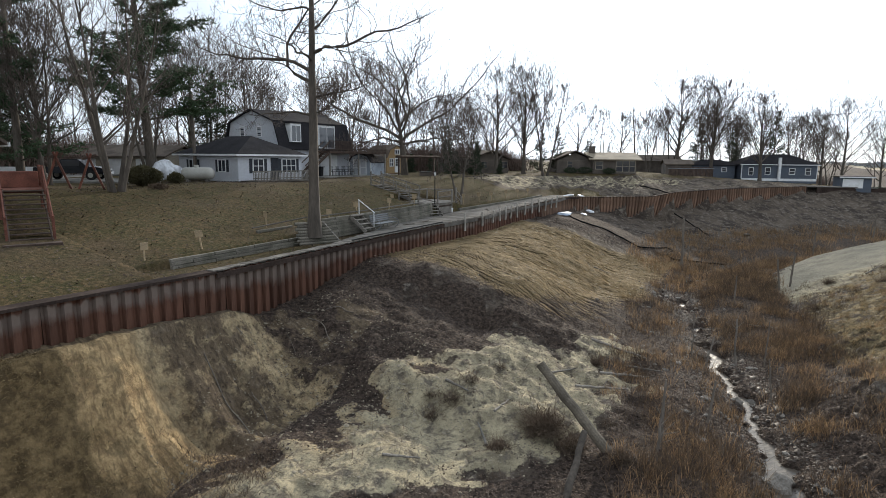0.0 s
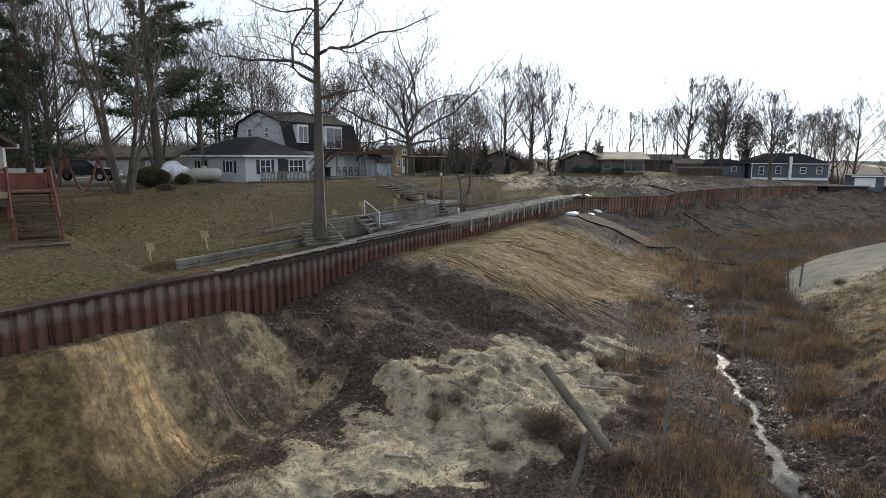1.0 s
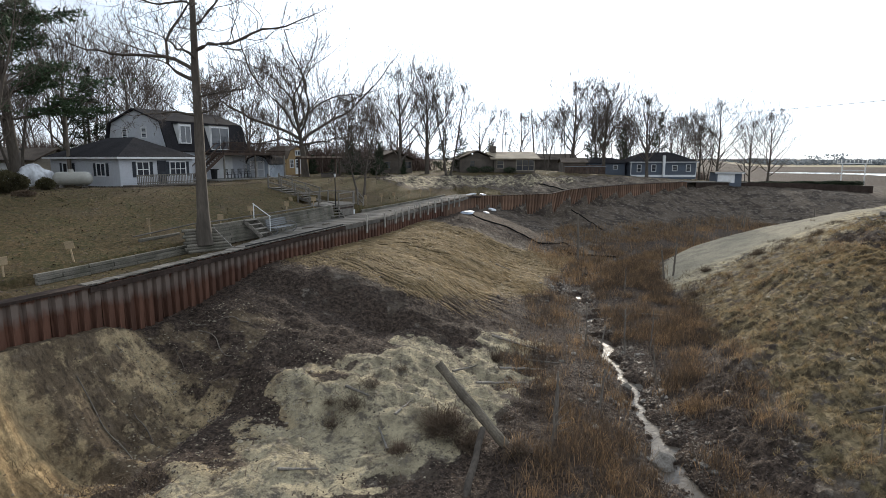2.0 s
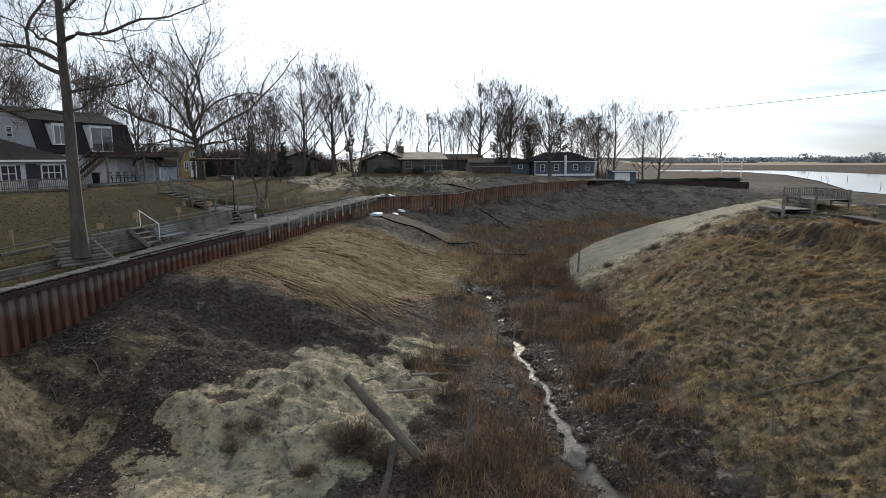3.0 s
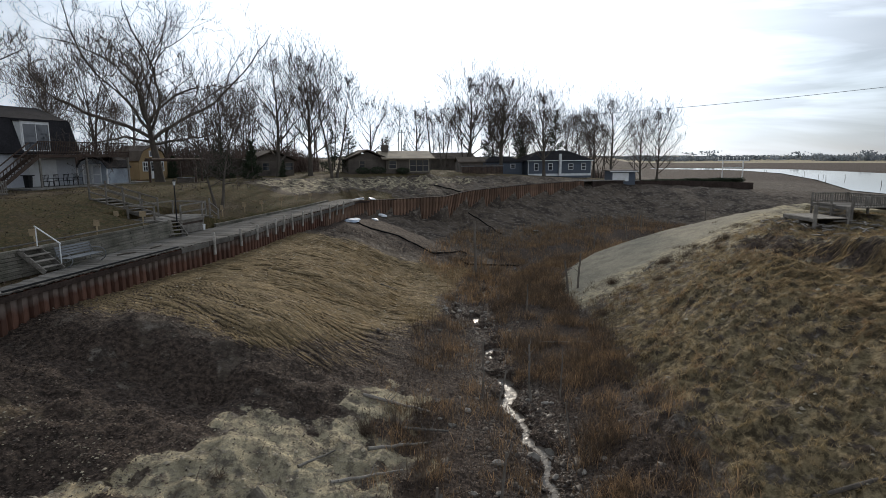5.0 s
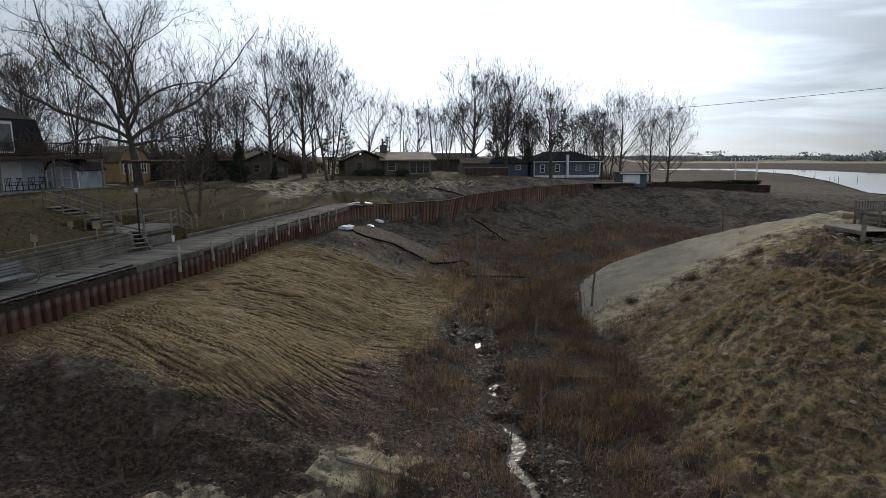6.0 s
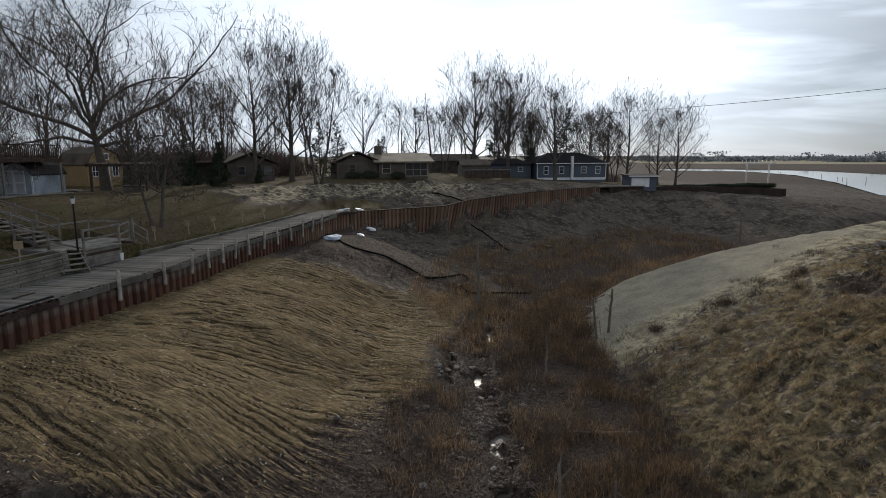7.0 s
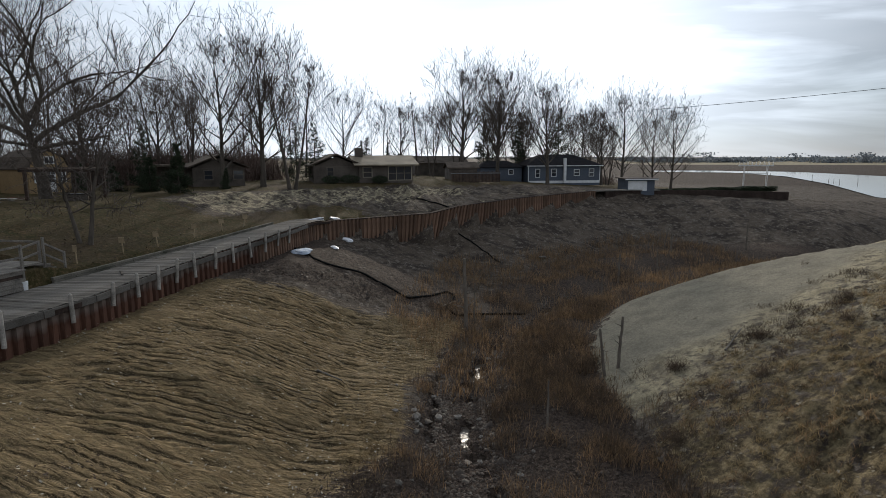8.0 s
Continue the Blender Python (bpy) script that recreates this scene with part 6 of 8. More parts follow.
def timber_wall(name, s0, s1, b, z0, courses, label, length=2.4, size=0.145, back=0.03):
    root = tagged(new(name), label, "retaining wall", kind="structure")
    rng = random.Random(int(s0 * 10))
    for c in range(courses):
        s = s0 - (length / 2 if c % 2 else 0)
        while s < s1:
            a, e = max(s, s0), min(s + length, s1)
            if e - a > 0.25:
                bm = bmesh.new()
                zz = z0 + size * (c + 0.5)
                bar(bm, spot(a + 0.01, b + swell(a) + back * c + rng.uniform(-0.015, 0.015), zz), spot(e - 0.01, b + swell(e) + back * c + rng.uniform(-0.015, 0.015), zz + rng.uniform(-0.01, 0.01)), size, size - 0.012, 0.012)
                part("timber", bm, M_TIMBER, root)
            s += length
    return root


timber_wall("retaining_wall_low", 41.8, 52.2, 2.05, 6.62, 3, "low weathered timber edging behind the boardwalk")
timber_wall("retaining_wall_tall", 52.0, 65.6, 2.1, 6.66, 8, "tall stacked-timber retaining wall behind the boardwalk")
timber_wall("retaining_wall_border", 70.6, 92.5, 2.12, 6.66, 3, "low timber border between boardwalk and lawn")
timber_wall("retaining_wall_oak", 48.3, 51.0, 3.5, 7.05, 3, "short timber terrace at the foot of the oak")
stack = tagged(new("retaining_wall_steps"), "stepped stack of split landscape logs beside the oak", "retaining wall", kind="structure")
for k in range(8):
    z, way, back = 6.78 + 0.145 * k, Vector((-0.82, -0.57, 0)), Vector((-0.57, 0.82, 0))
    p = Vector((-5.5, 31.05, z)) + way * 0.11 * k + back * 0.05 * k
    bm = bmesh.new()
    rod(bm, p + way * (2.3 - 0.11 * k + 0.12 * (k % 2)), p, 0.078, n=9)
    part("timber", bm, M_TIMBER, stack)
    bm = bmesh.new()
    bar(bm, p - way * 0.01 - Vector((0, 0, 0.072)), p - way * 0.01 + Vector((0, 0, 0.072)) + way * 0.10, 0.15, 0.05, 0.004)
    part("end_board", bm, M_POST, stack, "pale painted end board")
edge = tagged(new("garden_edging"), "thin pale board edging along the top of the wall", "edging", kind="structure")
for a, b0, c, d0 in ((48.2, 3.75, 51.5, 2.9), (51.8, 2.55, 58, 2.6), (58.1, 2.6, 65.2, 3.2)):
    bm = bmesh.new()
    bar(bm, spot(a, b0, 7.95 if a > 50 else 7.6), spot(c, d0, 7.93), 0.12, 0.05, 0.01)
    part("board", bm, M_DECK, edge)


def flight(name, m, n, wide, rise, going, label, rails=(), mat=None, rail_mat=None, rail_h=0.95, posts=2):
    """Open timber steps: n treads climbing along +y from the pose m; rails: x of each hand rail."""
    mat, rail_mat = mat or M_GREYWOOD, rail_mat or M_GREYWOOD
    st = thing(name, m, label, "steps")
    for sx in (0.04, wide - 0.04):
        bm = bmesh.new()
        bar(bm, (sx, -0.12, 0.02), (sx, n * going, n * rise - 0.03), 0.05, 0.22, 0.008)
        part("stringer", bm, mat, st)
    for k in range(n):
        part("tread", boxes((-0.03, k * going - 0.03, (k + 1) * rise - 0.05, wide + 0.03, (k + 1) * going, (k + 1) * rise), bevel=0.008), mat, st)
    for rx in rails:
        for h in (rail_h, rail_h * 0.5):
            bm = bmesh.new()
            bar(bm, (rx, 0, h + rise), (rx, n * going, h + n * rise), 0.05, 0.09, 0.008)
            part("hand_rail", bm, rail_mat, st)
        for k in range(posts + 1):
            t = k / posts
            part("post", boxes((rx - 0.045, t * n * going - 0.045, t * n * rise - 0.1, rx + 0.045, t * n * going + 0.045, t * n * rise + rail_h + rise + 0.05), bevel=0.008), mat, st)
    return st


st = flight("boardwalk_steps", shore(54.5, 1.15, 6.84), 4, 1.05, 0.24, 0.27, "grey plank steps up the timber wall with pipe rail")
bm = bmesh.new()
rod(bm, (1.1, 0.05, 0.0), (1.1, 0.05, 1.15), 0.025)
rod(bm, (1.1, 1.15, 0.9), (1.1, 1.15, 1.85), 0.025)
rod(bm, (1.1, 0.0, 1.1), (1.1, 1.2, 1.85), 0.028)
part("pipe_rail", bm, M_TRIM, st, "white pipe hand rail")


def curve_tube(name, pts, radius, mat, parent=None, label="", cyclic=False, bevel=3):
    cu = bpy.data.curves.new(name, "CURVE")
    cu.dimensions, cu.bevel_depth, cu.bevel_resolution, cu.resolution_u = "3D", radius, bevel, 8
    sp = cu.splines.new("NURBS")
    sp.points.add(len(pts) - 1)
    for q, p in zip(sp.points, pts):
        q.co = (*p, 1)
    sp.use_endpoint_u, sp.order_u, sp.use_cyclic_u = True, 3, cyclic
    tmp = bpy.data.objects.new(name, cu)
    me = bpy.data.meshes.new_from_object(tmp)
    bpy.data.objects.remove(tmp)
    me.materials.clear()
    me.materials.append(mat)
    ob = new(name, me)
    ob.parent = parent
    return tagged(ob, label)


# metal glider bench
gl = thing("garden_bench", shore(55.8, 1.1, 6.86), "white tubular metal glider bench on the boardwalk", "bench")
for x in (0.0, 2.0):
    curve_tube("side_frame", [(x, 0.0, 0.0), (x, -0.25, 0.1), (x, -0.3, 0.45), (x, 0.0, 0.62), (x, 0.5, 0.6), (x, 0.62, 0.3), (x, 0.5, 0.0)], 0.02, M_GREYSID, gl)
    curve_tube("arm_loop", [(x, -0.2, 0.35), (x, 0.0, 0.2), (x, 0.3, 0.25), (x, 0.45, 0.5), (x, 0.55, 0.85)], 0.016, M_GREYSID, gl)
for k in range(5):
    part("seat_slat", boxes((0.0, -0.15 + 0.12 * k, 0.36, 2.0, -0.07 + 0.12 * k, 0.385), bevel=0.004), M_GREYSID, gl)
for k in range(4):
    part("back_slat", boxes((0.0, 0.48 + 0.03 * k, 0.45 + 0.11 * k, 2.0, 0.50 + 0.03 * k, 0.53 + 0.11 * k), bevel=0.004), M_GREYSID, gl)

# landing with its storage box, rails, steps and lamp
dk = thing("landing_deck", shore(65.3, 2.95, 6.84), "raised grey wooden landing with rails above the boardwalk", "deck")
part("floor", boxes((0.9, 0.9, 0.78, 5.3, 3.6, 0.86), bevel=0.01), M_GREYWOOD, dk)
part("skirt", boxes((0.9, 0.95, 0.0, 0.98, 3.6, 0.78)), M_GREYWOOD, dk)
for k in range(5):
    z = 0.03 + 0.165 * k
    part("front_board", boxes((1.3, -0.06 + 0.004 * k, z, 3.5, -0.02, z + (0.155 if k != 3 else 0.03)), bevel=0.006), M_GREYWOOD, dk)
# solid dark block behind the front boards, in place of the inside's shade
part("box_body", boxes((1.32, -0.015, 0.0, 3.48, 0.9, 0.84)), M_DARKWOOD, dk, "dark block standing in for shade inside the storage box")
part("box_lid", boxes((1.25, -0.12, 0.84, 3.55, 0.95, 0.9), bevel=0.01), M_GREYWOOD, dk)
for x, y, h in ((1.3, 0.0, 1.85), (3.5, 0.0, 1.9), (5.25, 0.95, 1.8), (0.95, 3.5, 1.8), (5.25, 3.5, 1.8), (0.95, 1.6, 1.75)):
    part("post", boxes((x - 0.05, y - 0.05, 0.0, x + 0.05, y + 0.05, h), bevel=0.008), M_GREYWOOD, dk)
for a, b in (((1.3, 0, 1.78), (3.5, 0, 1.84)), ((1.3, 0, 1.35), (3.5, 0, 1.38)), ((0.95, 1.6, 1.7), (0.95, 3.5, 1.75)), ((0.95, 3.5, 1.75), (5.25, 3.5, 1.75)), ((0.95, 1.6, 1.3), (1.3, 0.0, 0.95)), ((5.25, 0.95, 1.75), (5.25, 3.5, 1.75)), ((3.5, 0, 1.75), (5.25, 0.95, 1.75)), ((3.5, 0, 1.3), (5.25, 0.95, 1.3))):
    bm = bmesh.new()
    bar(bm, a, b, 0.05, 0.09, 0.008)
    part("rail", bm, M_GREYWOOD, dk)
flight("landing_steps", shore(65.0, 2.65, 6.84) @ pose(0, 0, 0, 0, 0, -30), 4, 1.1, 0.2, 0.28, "short worn wooden steps from boardwalk to landing")
flight("landing_steps", shore(71.9, 3.1, 6.84) @ pose(0, 0, 0, 0, 0, 90), 4, 1.3, 0.2, 0.3, "wide wooden steps with a sloping rail down to the boardwalk", rails=(0.0,), posts=1)
bk = thing("bucket", shore(69.2, 2.9, 6.86), "white plastic bucket beside the landing", "bucket")
bm = bmesh.new()
rod(bm, (0, 0, 0), (0, 0, 0.36), 0.13, 0.155, 14)
part("pail", bm, M_TRIM, bk)
curve_tube("handle", [(-0.15, 0, 0.34), (-0.1, -0.12, 0.2), (0.1, -0.12, 0.2), (0.15, 0, 0.34)], 0.006, M_BLACK, bk)

g0, g1 = Vector((-2.9, 46.6, 7.95)), Vector((-6.4, 49.3, 8.85))
run = math.hypot(g1.x - g0.x, g1.y - g0.y)
gturn = math.degrees(math.atan2(g1.y - g0.y, g1.x - g0.x)) - 90
flight("garden_steps", pose(g0.x + 0.35, g0.y + 0.5, g0.z - 0.05, 0, 0, gturn) @ Matrix.Translation((-0.2, 0, 0)), 7, 1.25, 0.15, 0.62, "long shallow wooden garden steps with rails up the lawn", rails=(0.0, 1.25), posts=3)

lp = thing("lamp_post", shore(66.4, 3.1, 7.0), "thin black garden lamp post at the landing", "lamp")
bm = bmesh.new()
rod(bm, (0, 0, -0.2), (0, 0, 2.9), 0.045, 0.038)
part("pole", bm, M_BLACK, lp)
bm = bmesh.new()
rod(bm, (0, 0, 2.9), (0, 0, 3.15), 0.06, 0.11, 6)
part("lantern", bm, M_TRIM, lp)
bm = bmesh.new()
rod(bm, (0, 0, 3.15), (0, 0, 3.28), 0.14, 0.02, 6)
part("cap", bm, M_BLACK, lp)

# stakes with small boards
SIGN = thing("garden_marker", shore(41.2, 2.9, 6.9), "small blank board on a wooden stake in the lawn", "marker", "markers along the wall")
part("stake", boxes((-0.03, -0.02, -0.25, 0.03, 0.02, 0.85), bevel=0.004), M_NEWWOOD, SIGN)
part("board", boxes((-0.17, -0.045, 0.55, 0.17, -0.02, 0.86), bevel=0.006), M_NEWWOOD, SIGN)
rng = random.Random(2)
for s, b in ((44.2, 2.85), (49.7, 4.2), (53.2, 2.75), (56.0, 2.75), (59.6, 2.7), (63.6, 3.2), (65.2, 6.3), (72.8, 3.2), (75.6, 2.9), (78.2, 2.75), (81.9, 2.8), (85.3, 2.8), (88.8, 2.8)):
    q = spot(s, b, 0)
    copy_thing(SIGN, Matrix.Translation((q.x, q.y, height(q.x, q.y))) @ Matrix.Rotation(rng.uniform(-0.5, 0.5) - 0.4, 4, "Z") @ pose(0, 0, 0, rng.uniform(-5, 5), rng.uniform(-7, 7), 0))

# mooring posts and fender boards on the wall's face
rng = random.Random(3)
POST = thing("mooring_post", shore(64.6, -0.62, 6.75), "weathered round mooring post on the wall face", "post", "mooring posts")
bm = bmesh.new()
rod(bm, (0, 0, -0.75), (0, 0, 0.50), 0.085, 0.075, 10)
part("shaft", bm, M_POST, POST)
bm = bmesh.new()
rod(bm, (0, 0, 0.50), (0, 0, 0.56), 0.075, 0.03, 10)
part("tip", bm, M_POST, POST)
for s in (67.4, 69.6, 71.3, 73.0, 74.7, 76.3, 78.4, 80.3, 82.4, 84.6, 86.7, 88.8):
    copy_thing(POST, shore(s, -0.62, 6.72) @ pose(0, 0, 0, rng.uniform(-4, 9), rng.uniform(-9, 6), 0) @ Matrix.Diagonal((1, 1, rng.uniform(0.75, 1.05), 1)))
fd = tagged(new("fender_boards"), "blue-grey weathered fender boards along the wall face", "fender", kind="structure")
s = 61.6
while s < 91:
    e = s + rng.uniform(1.9, 2.7)
    bm = bmesh.new()
    bar(bm, spot(s, -0.54, 6.68 + rng.uniform(-0.02, 0.02)), spot(e - 0.03, -0.54, 6.68 + rng.uniform(-0.03, 0.02)), 0.05, 0.27, 0.008)
    part("board", bm, M_DECK, fd)
    s = e
sn = tagged(new("edge_angle"), "rusty black steel angle along the boardwalk edge", "edging", kind="structure")
for a, e in ((51.0, 56.2), (56.3, 61.4)):
    bm = bmesh.new()
    bar(bm, spot(a, -0.5, 6.93), spot(e, -0.5, 6.93), 0.06, 0.08)
    part("angle", bm, M_BLACK, sn)
rng = random.Random(8)
BR = thing("driftwood", shore(61.5, 0.9, 6.86), "grey stick of driftwood on the boardwalk", "driftwood")
curve_tube("stick", [(-0.4, 0, 0.02), (0, 0.06, 0.03), (0.3, -0.04, 0.03), (0.55, 0.05, 0.02)], 0.035, M_BARK, BR)
for s, b in ((59.3, 1.0), (72.6, 0.9), (76.5, 1.5)):
    copy_thing(BR, shore(s, b, 6.86, rng.uniform(-40, 40)))

# ---- upper lawn: patio, sheds, pergola ----


def chair():
    c = thing("patio_chair", pose(0, 0, 0), "black metal patio chair against the house", "chair", "chairs on the patio")
    part("seat", boxes((-0.26, -0.25, 0.40, 0.26, 0.27, 0.44), bevel=0.01), M_BLACK, c)
    for k in range(5):
        x = -0.22 + 0.11 * k
        part("back_bar", boxes((x - 0.012, 0.25, 0.44, x + 0.012, 0.275, 0.92)), M_BLACK, c)
    part("top_rail", boxes((-0.26, 0.24, 0.9, 0.26, 0.285, 0.95), bevel=0.008), M_BLACK, c)
    for x in (-0.24, 0.24):
        for y in (-0.22, 0.25):
            part("leg", boxes((x - 0.018, y - 0.018, 0, x + 0.018, y + 0.018, 0.41)), M_BLACK, c)
        part("arm", boxes((x - 0.025, -0.24, 0.62, x + 0.025, 0.27, 0.65), bevel=0.006), M_BLACK, c)
        part("arm_post", boxes((x - 0.015, -0.22, 0.43, x + 0.015, -0.19, 0.63)), M_BLACK, c)
    return c


hm = pose(-15.9, 57.2, 9.3, 0, 0, HOUSE_TURN)
tagged(part("pavement_patio", boxes((3.0, -2.9, -0.4, 13.6, 0.0, 0.03), bevel=0.01), M_ASPHALT), "plain concrete patio slab under the balcony", "patio", kind="structure").matrix_world = hm
c0 = chair()
c0.matrix_world = hm @ pose(6.0, -1.2, 0.03, 0, 0, -4)
for x, t in ((6.95, 5), (7.85, -8), (8.8, 3)):
    copy_thing(c0, hm @ pose(x, -1.2, 0.03, 0, 0, t))
tb = thing("trash_bin", hm @ pose(4.4, -1.0, 0.03), "dark plastic wheeled trash bin", "bin")
bm = bmesh.new()
rod(bm, (0, 0, 0), (0, 0, 0.9), 0.27, 0.33, 10)
part("body", bm, M_BLACK, tb)
part("lid", boxes((-0.34, -0.34, 0.9, 0.34, 0.34, 0.97), bevel=0.02), M_BLACK, tb)


def barn(name, m, wide, deep, wall_h, knee, rise, wall, roof, label, door):
    """A shed with a gambrel end wall on -y."""
    b = thing(name, m, label, "shed")
    w = wide / 2
    end = [(-w, 0), (w, 0), (w, wall_h), (w * 0.72, wall_h + knee), (0, wall_h + rise), (-w * 0.72, wall_h + knee), (-w, wall_h)]
    part("body", prism(bmesh.new(), end, 0, deep), wall, b)
    o = 0.10
    line = [(-w - o, wall_h - 0.08), (-w * 0.74, wall_h + knee + 0.04), (0, wall_h + rise + 0.05), (w * 0.74, wall_h + knee + 0.04), (w + o, wall_h - 0.08)]
    up = [(x * 1.02, z + 0.07) for x, z in line]
    part("roof", prism(bmesh.new(), line + up[::-1], -0.15, deep + 0.15), roof, b)
    for s in (-1, 1):
        part("corner_trim", boxes((s * w - 0.06, -0.03, 0, s * w + 0.06, 0.03, wall_h)), M_TRIM if door == "double" else wall, b)
    if door == "double":
        for x0, x1 in ((-0.85, -0.01), (0.01, 0.85)):
            d = part("door", boxes((x0, -0.05, 0.08, x1, -0.005, 1.85), bevel=0.01), M_WHITE, b)
            for q in ((x0, 0.08, x1, 0.18), (x0, 1.75, x1, 1.85), (x0, 0.9, x1, 1.0), (x0, 0.08, x0 + 0.1, 1.85), (x1 - 0.1, 0.08, x1, 1.85)):
                part("rail", boxes((q[0], -0.075, q[1], q[2], -0.045, q[3])), M_TRIM, d)
    else:
        d = part("door", boxes((-0.45, -0.06, 0.1, 0.45, -0.005, 2.05), bevel=0.01), M_TRIM, b, "white glazed door")
        for k in range(2):
            for j in range(3):
                part("pane", boxes((-0.3 + 0.32 * k, -0.075, 0.95 + 0.34 * j, -0.02 + 0.32 * k, -0.055, 1.24 + 0.34 * j)), M_GLASS, d)
        for x in (-1.25, 0.75):
            window(b, x, 1.0, x + 0.5, 1.9, -0.02, mullions=(2, 2))
        window(b, -0.35, 2.6, 0.35, 3.1, -0.02, mullions=(2, 1))
    return b


barn("garden_shed", pose(-9.3, 65.6, height(-9.3, 65.6) - 0.02, 0, 0, -22), 2.7, 3.4, 1.55, 0.55, 0.85, M_BLUEGREY, M_ROOF, "white barn-shaped garden shed with double doors", "double")
barn("garden_shed", pose(-6.2, 79.2, height(-6.2, 79.2) - 0.02, 0, 0, HOUSE_TURN - 12), 3.4, 4.6, 2.1, 0.95, 1.55, M_TAN, M_ROOF_BROWN, "tan gambrel shed with white door and windows", "single")
rng = random.Random(11)
for k in range(6):
    q = thing("scrap_board", pose(-7.4 + 0.35 * k, 70.0 + rng.uniform(-0.3, 0.3), height(-7.4 + 0.35 * k, 70) + 0.05 + 0.05 * (k % 3), rng.uniform(-6, 6), rng.uniform(-6, 6), rng.uniform(-60, 60)), "loose board in a small scrap pile by the shed", "board", "scrap pile")
    part("plank", boxes((-0.7, -0.08, -0.02, 0.7, 0.08, 0.02), bevel=0.004), (M_DECK, M_TRIM, M_REDWOOD)[k % 3], q)

pg = thing("pergola", pose(-3.0, 70.5, height(-3.0, 70.5) - 0.05, 0, 0, -8), "dark wooden pergola with four posts on the lawn", "pergola")
for x, y in ((-2.1, -1.2), (2.1, -1.2), (-2.1, 1.6), (2.1, 1.6), (0.0, 1.6)):
    part("post", boxes((x - 0.1, y - 0.1, -0.3, x + 0.1, y + 0.1, 2.15), bevel=0.01), M_DARKWOOD, pg)
for y in (-1.2, 1.6):
    part("beam", boxes((-2.5, y - 0.06, 2.1, 2.5, y + 0.06, 2.3), bevel=0.01), M_DARKWOOD, pg)
for k in range(9):
    part("rafter", boxes((-2.3 + 0.575 * k - 0.03, -1.6, 2.3, -2.3 + 0.575 * k + 0.03, 2.0, 2.42)), M_DARKWOOD, pg)
fp = thing("fire_pit", pose(-2.0, 68.9, height(-2.0, 68.9)), "low dark square fire pit on the lawn", "fire pit")
part("surround", boxes((-0.75, -0.5, -0.1, 0.75, 0.5, 0.42), bevel=0.03), M_BROWN, fp)
part("rim", boxes((-0.8, -0.55, 0.42, 0.8, 0.55, 0.48), bevel=0.01), M_BLACK, fp)

# ---- west yard ----


def leafy(name, at, size, n, leaf, mat, label, seed, category, solid=0.82):
    """A clipped or loose shrub: many small leaves through an uneven body, on a few stems."""
    rng = random.Random(seed)
    root = thing(name, pose(*at), label, category)
    V, F = [], []
    for _ in range(n):
        d = Vector((rng.gauss(0, 1), rng.gauss(0, 1), rng.gauss(0, 1))).normalized()
        rr = rng.uniform(solid, 1.0) * (1 + 0.13 * math.sin(5 * d.x + 2) * math.sin(4 * d.y + 1))
        p = Vector((d.x * size[0] * rr, d.y * size[1] * rr, size[2] * (0.5 + 0.5 * d.z * rr)))
        dd = (d + Vector((rng.gauss(0, 0.7), rng.gauss(0, 0.7), rng.gauss(0, 0.7)))).normalized()
        blades(V, F, p, dd, leaf * rng.uniform(0.7, 1.4), leaf * 0.28, rng)
    b = new("leaves", mesh_from("leaves", V, F, mat))
    b.parent = root
    SV, SF = [], []
    for _ in range(9):
        ps, rs = path(rng, Vector((rng.uniform(-0.3, 0.3) * size[0], rng.uniform(-0.3, 0.3) * size[1], -0.1)), Vector((rng.uniform(-0.7, 0.7), rng.uniform(-0.7, 0.7), 1)), size[2] * 0.9, 0.03, 4, 0.12, 0.0, 0.3)
        tube(SV, SF, ps, rs, 5)
    t = new("stems", mesh_from("stems", SV, SF, M_BARK))
    t.parent = root
    return root


leafy("hedge", (-20.7, 40.4, height(-20.7, 40.4)), (1.25, 0.9, 1.35), 9000, 0.11, M_HEDGE, "dense clipped brownish-green evergreen hedge", 3, "hedge", 0.6)
leafy("shrub", (-19.6, 42.8, height(-19.6, 42.8)), (0.55, 0.5, 0.8), 2500, 0.10, M_HEDGE, "small round clipped evergreen shrub", 4, "shrub", 0.6)
leafy("shrub", (-18.4, 37.7, height(-18.4, 37.7)), (0.7, 0.4, 0.35), 900, 0.10, M_BRUSH, "low dry shrub at the foot of the tree", 5, "shrub", 0.4)

tk = thing("propane_tank", pose(-19.7, 47.0, height(-19.7, 47.0), 0, 0, 4), "long white propane tank on feet beside the cottage", "tank")
bm = bmesh.new()
prof = [(-1.3, 0.02), (-1.25, 0.28), (-1.1, 0.44), (-0.9, 0.5), (0.9, 0.5), (1.1, 0.44), (1.25, 0.28), (1.3, 0.02)]
rings = [[bm.verts.new((x, r * math.cos(a * math.pi / 12), 0.66 + r * math.sin(a * math.pi / 12))) for a in range(24)] for x, r in prof]
for a, b in zip(rings[:-1], rings[1:]):
    for k in range(24):
        bm.faces.new((a[k], a[(k + 1) % 24], b[(k + 1) % 24], b[k])).smooth = True
bm.faces.new(rings[0])
bm.faces.new(rings[-1][::-1])
bmesh.ops.recalc_face_normals(bm, faces=bm.faces)
part("vessel", bm, M_TANK, tk)
bm = bmesh.new()
rod(bm, (-0.1, 0, 1.12), (-0.1, 0, 1.34), 0.2, 0.18, 12)
part("valve_cover", bm, M_TANK, tk)
for x in (-0.75, 0.75):
    part("foot", boxes((x - 0.08, -0.35, -0.1, x + 0.08, 0.35, 0.22), bevel=0.01), M_STONE, tk)

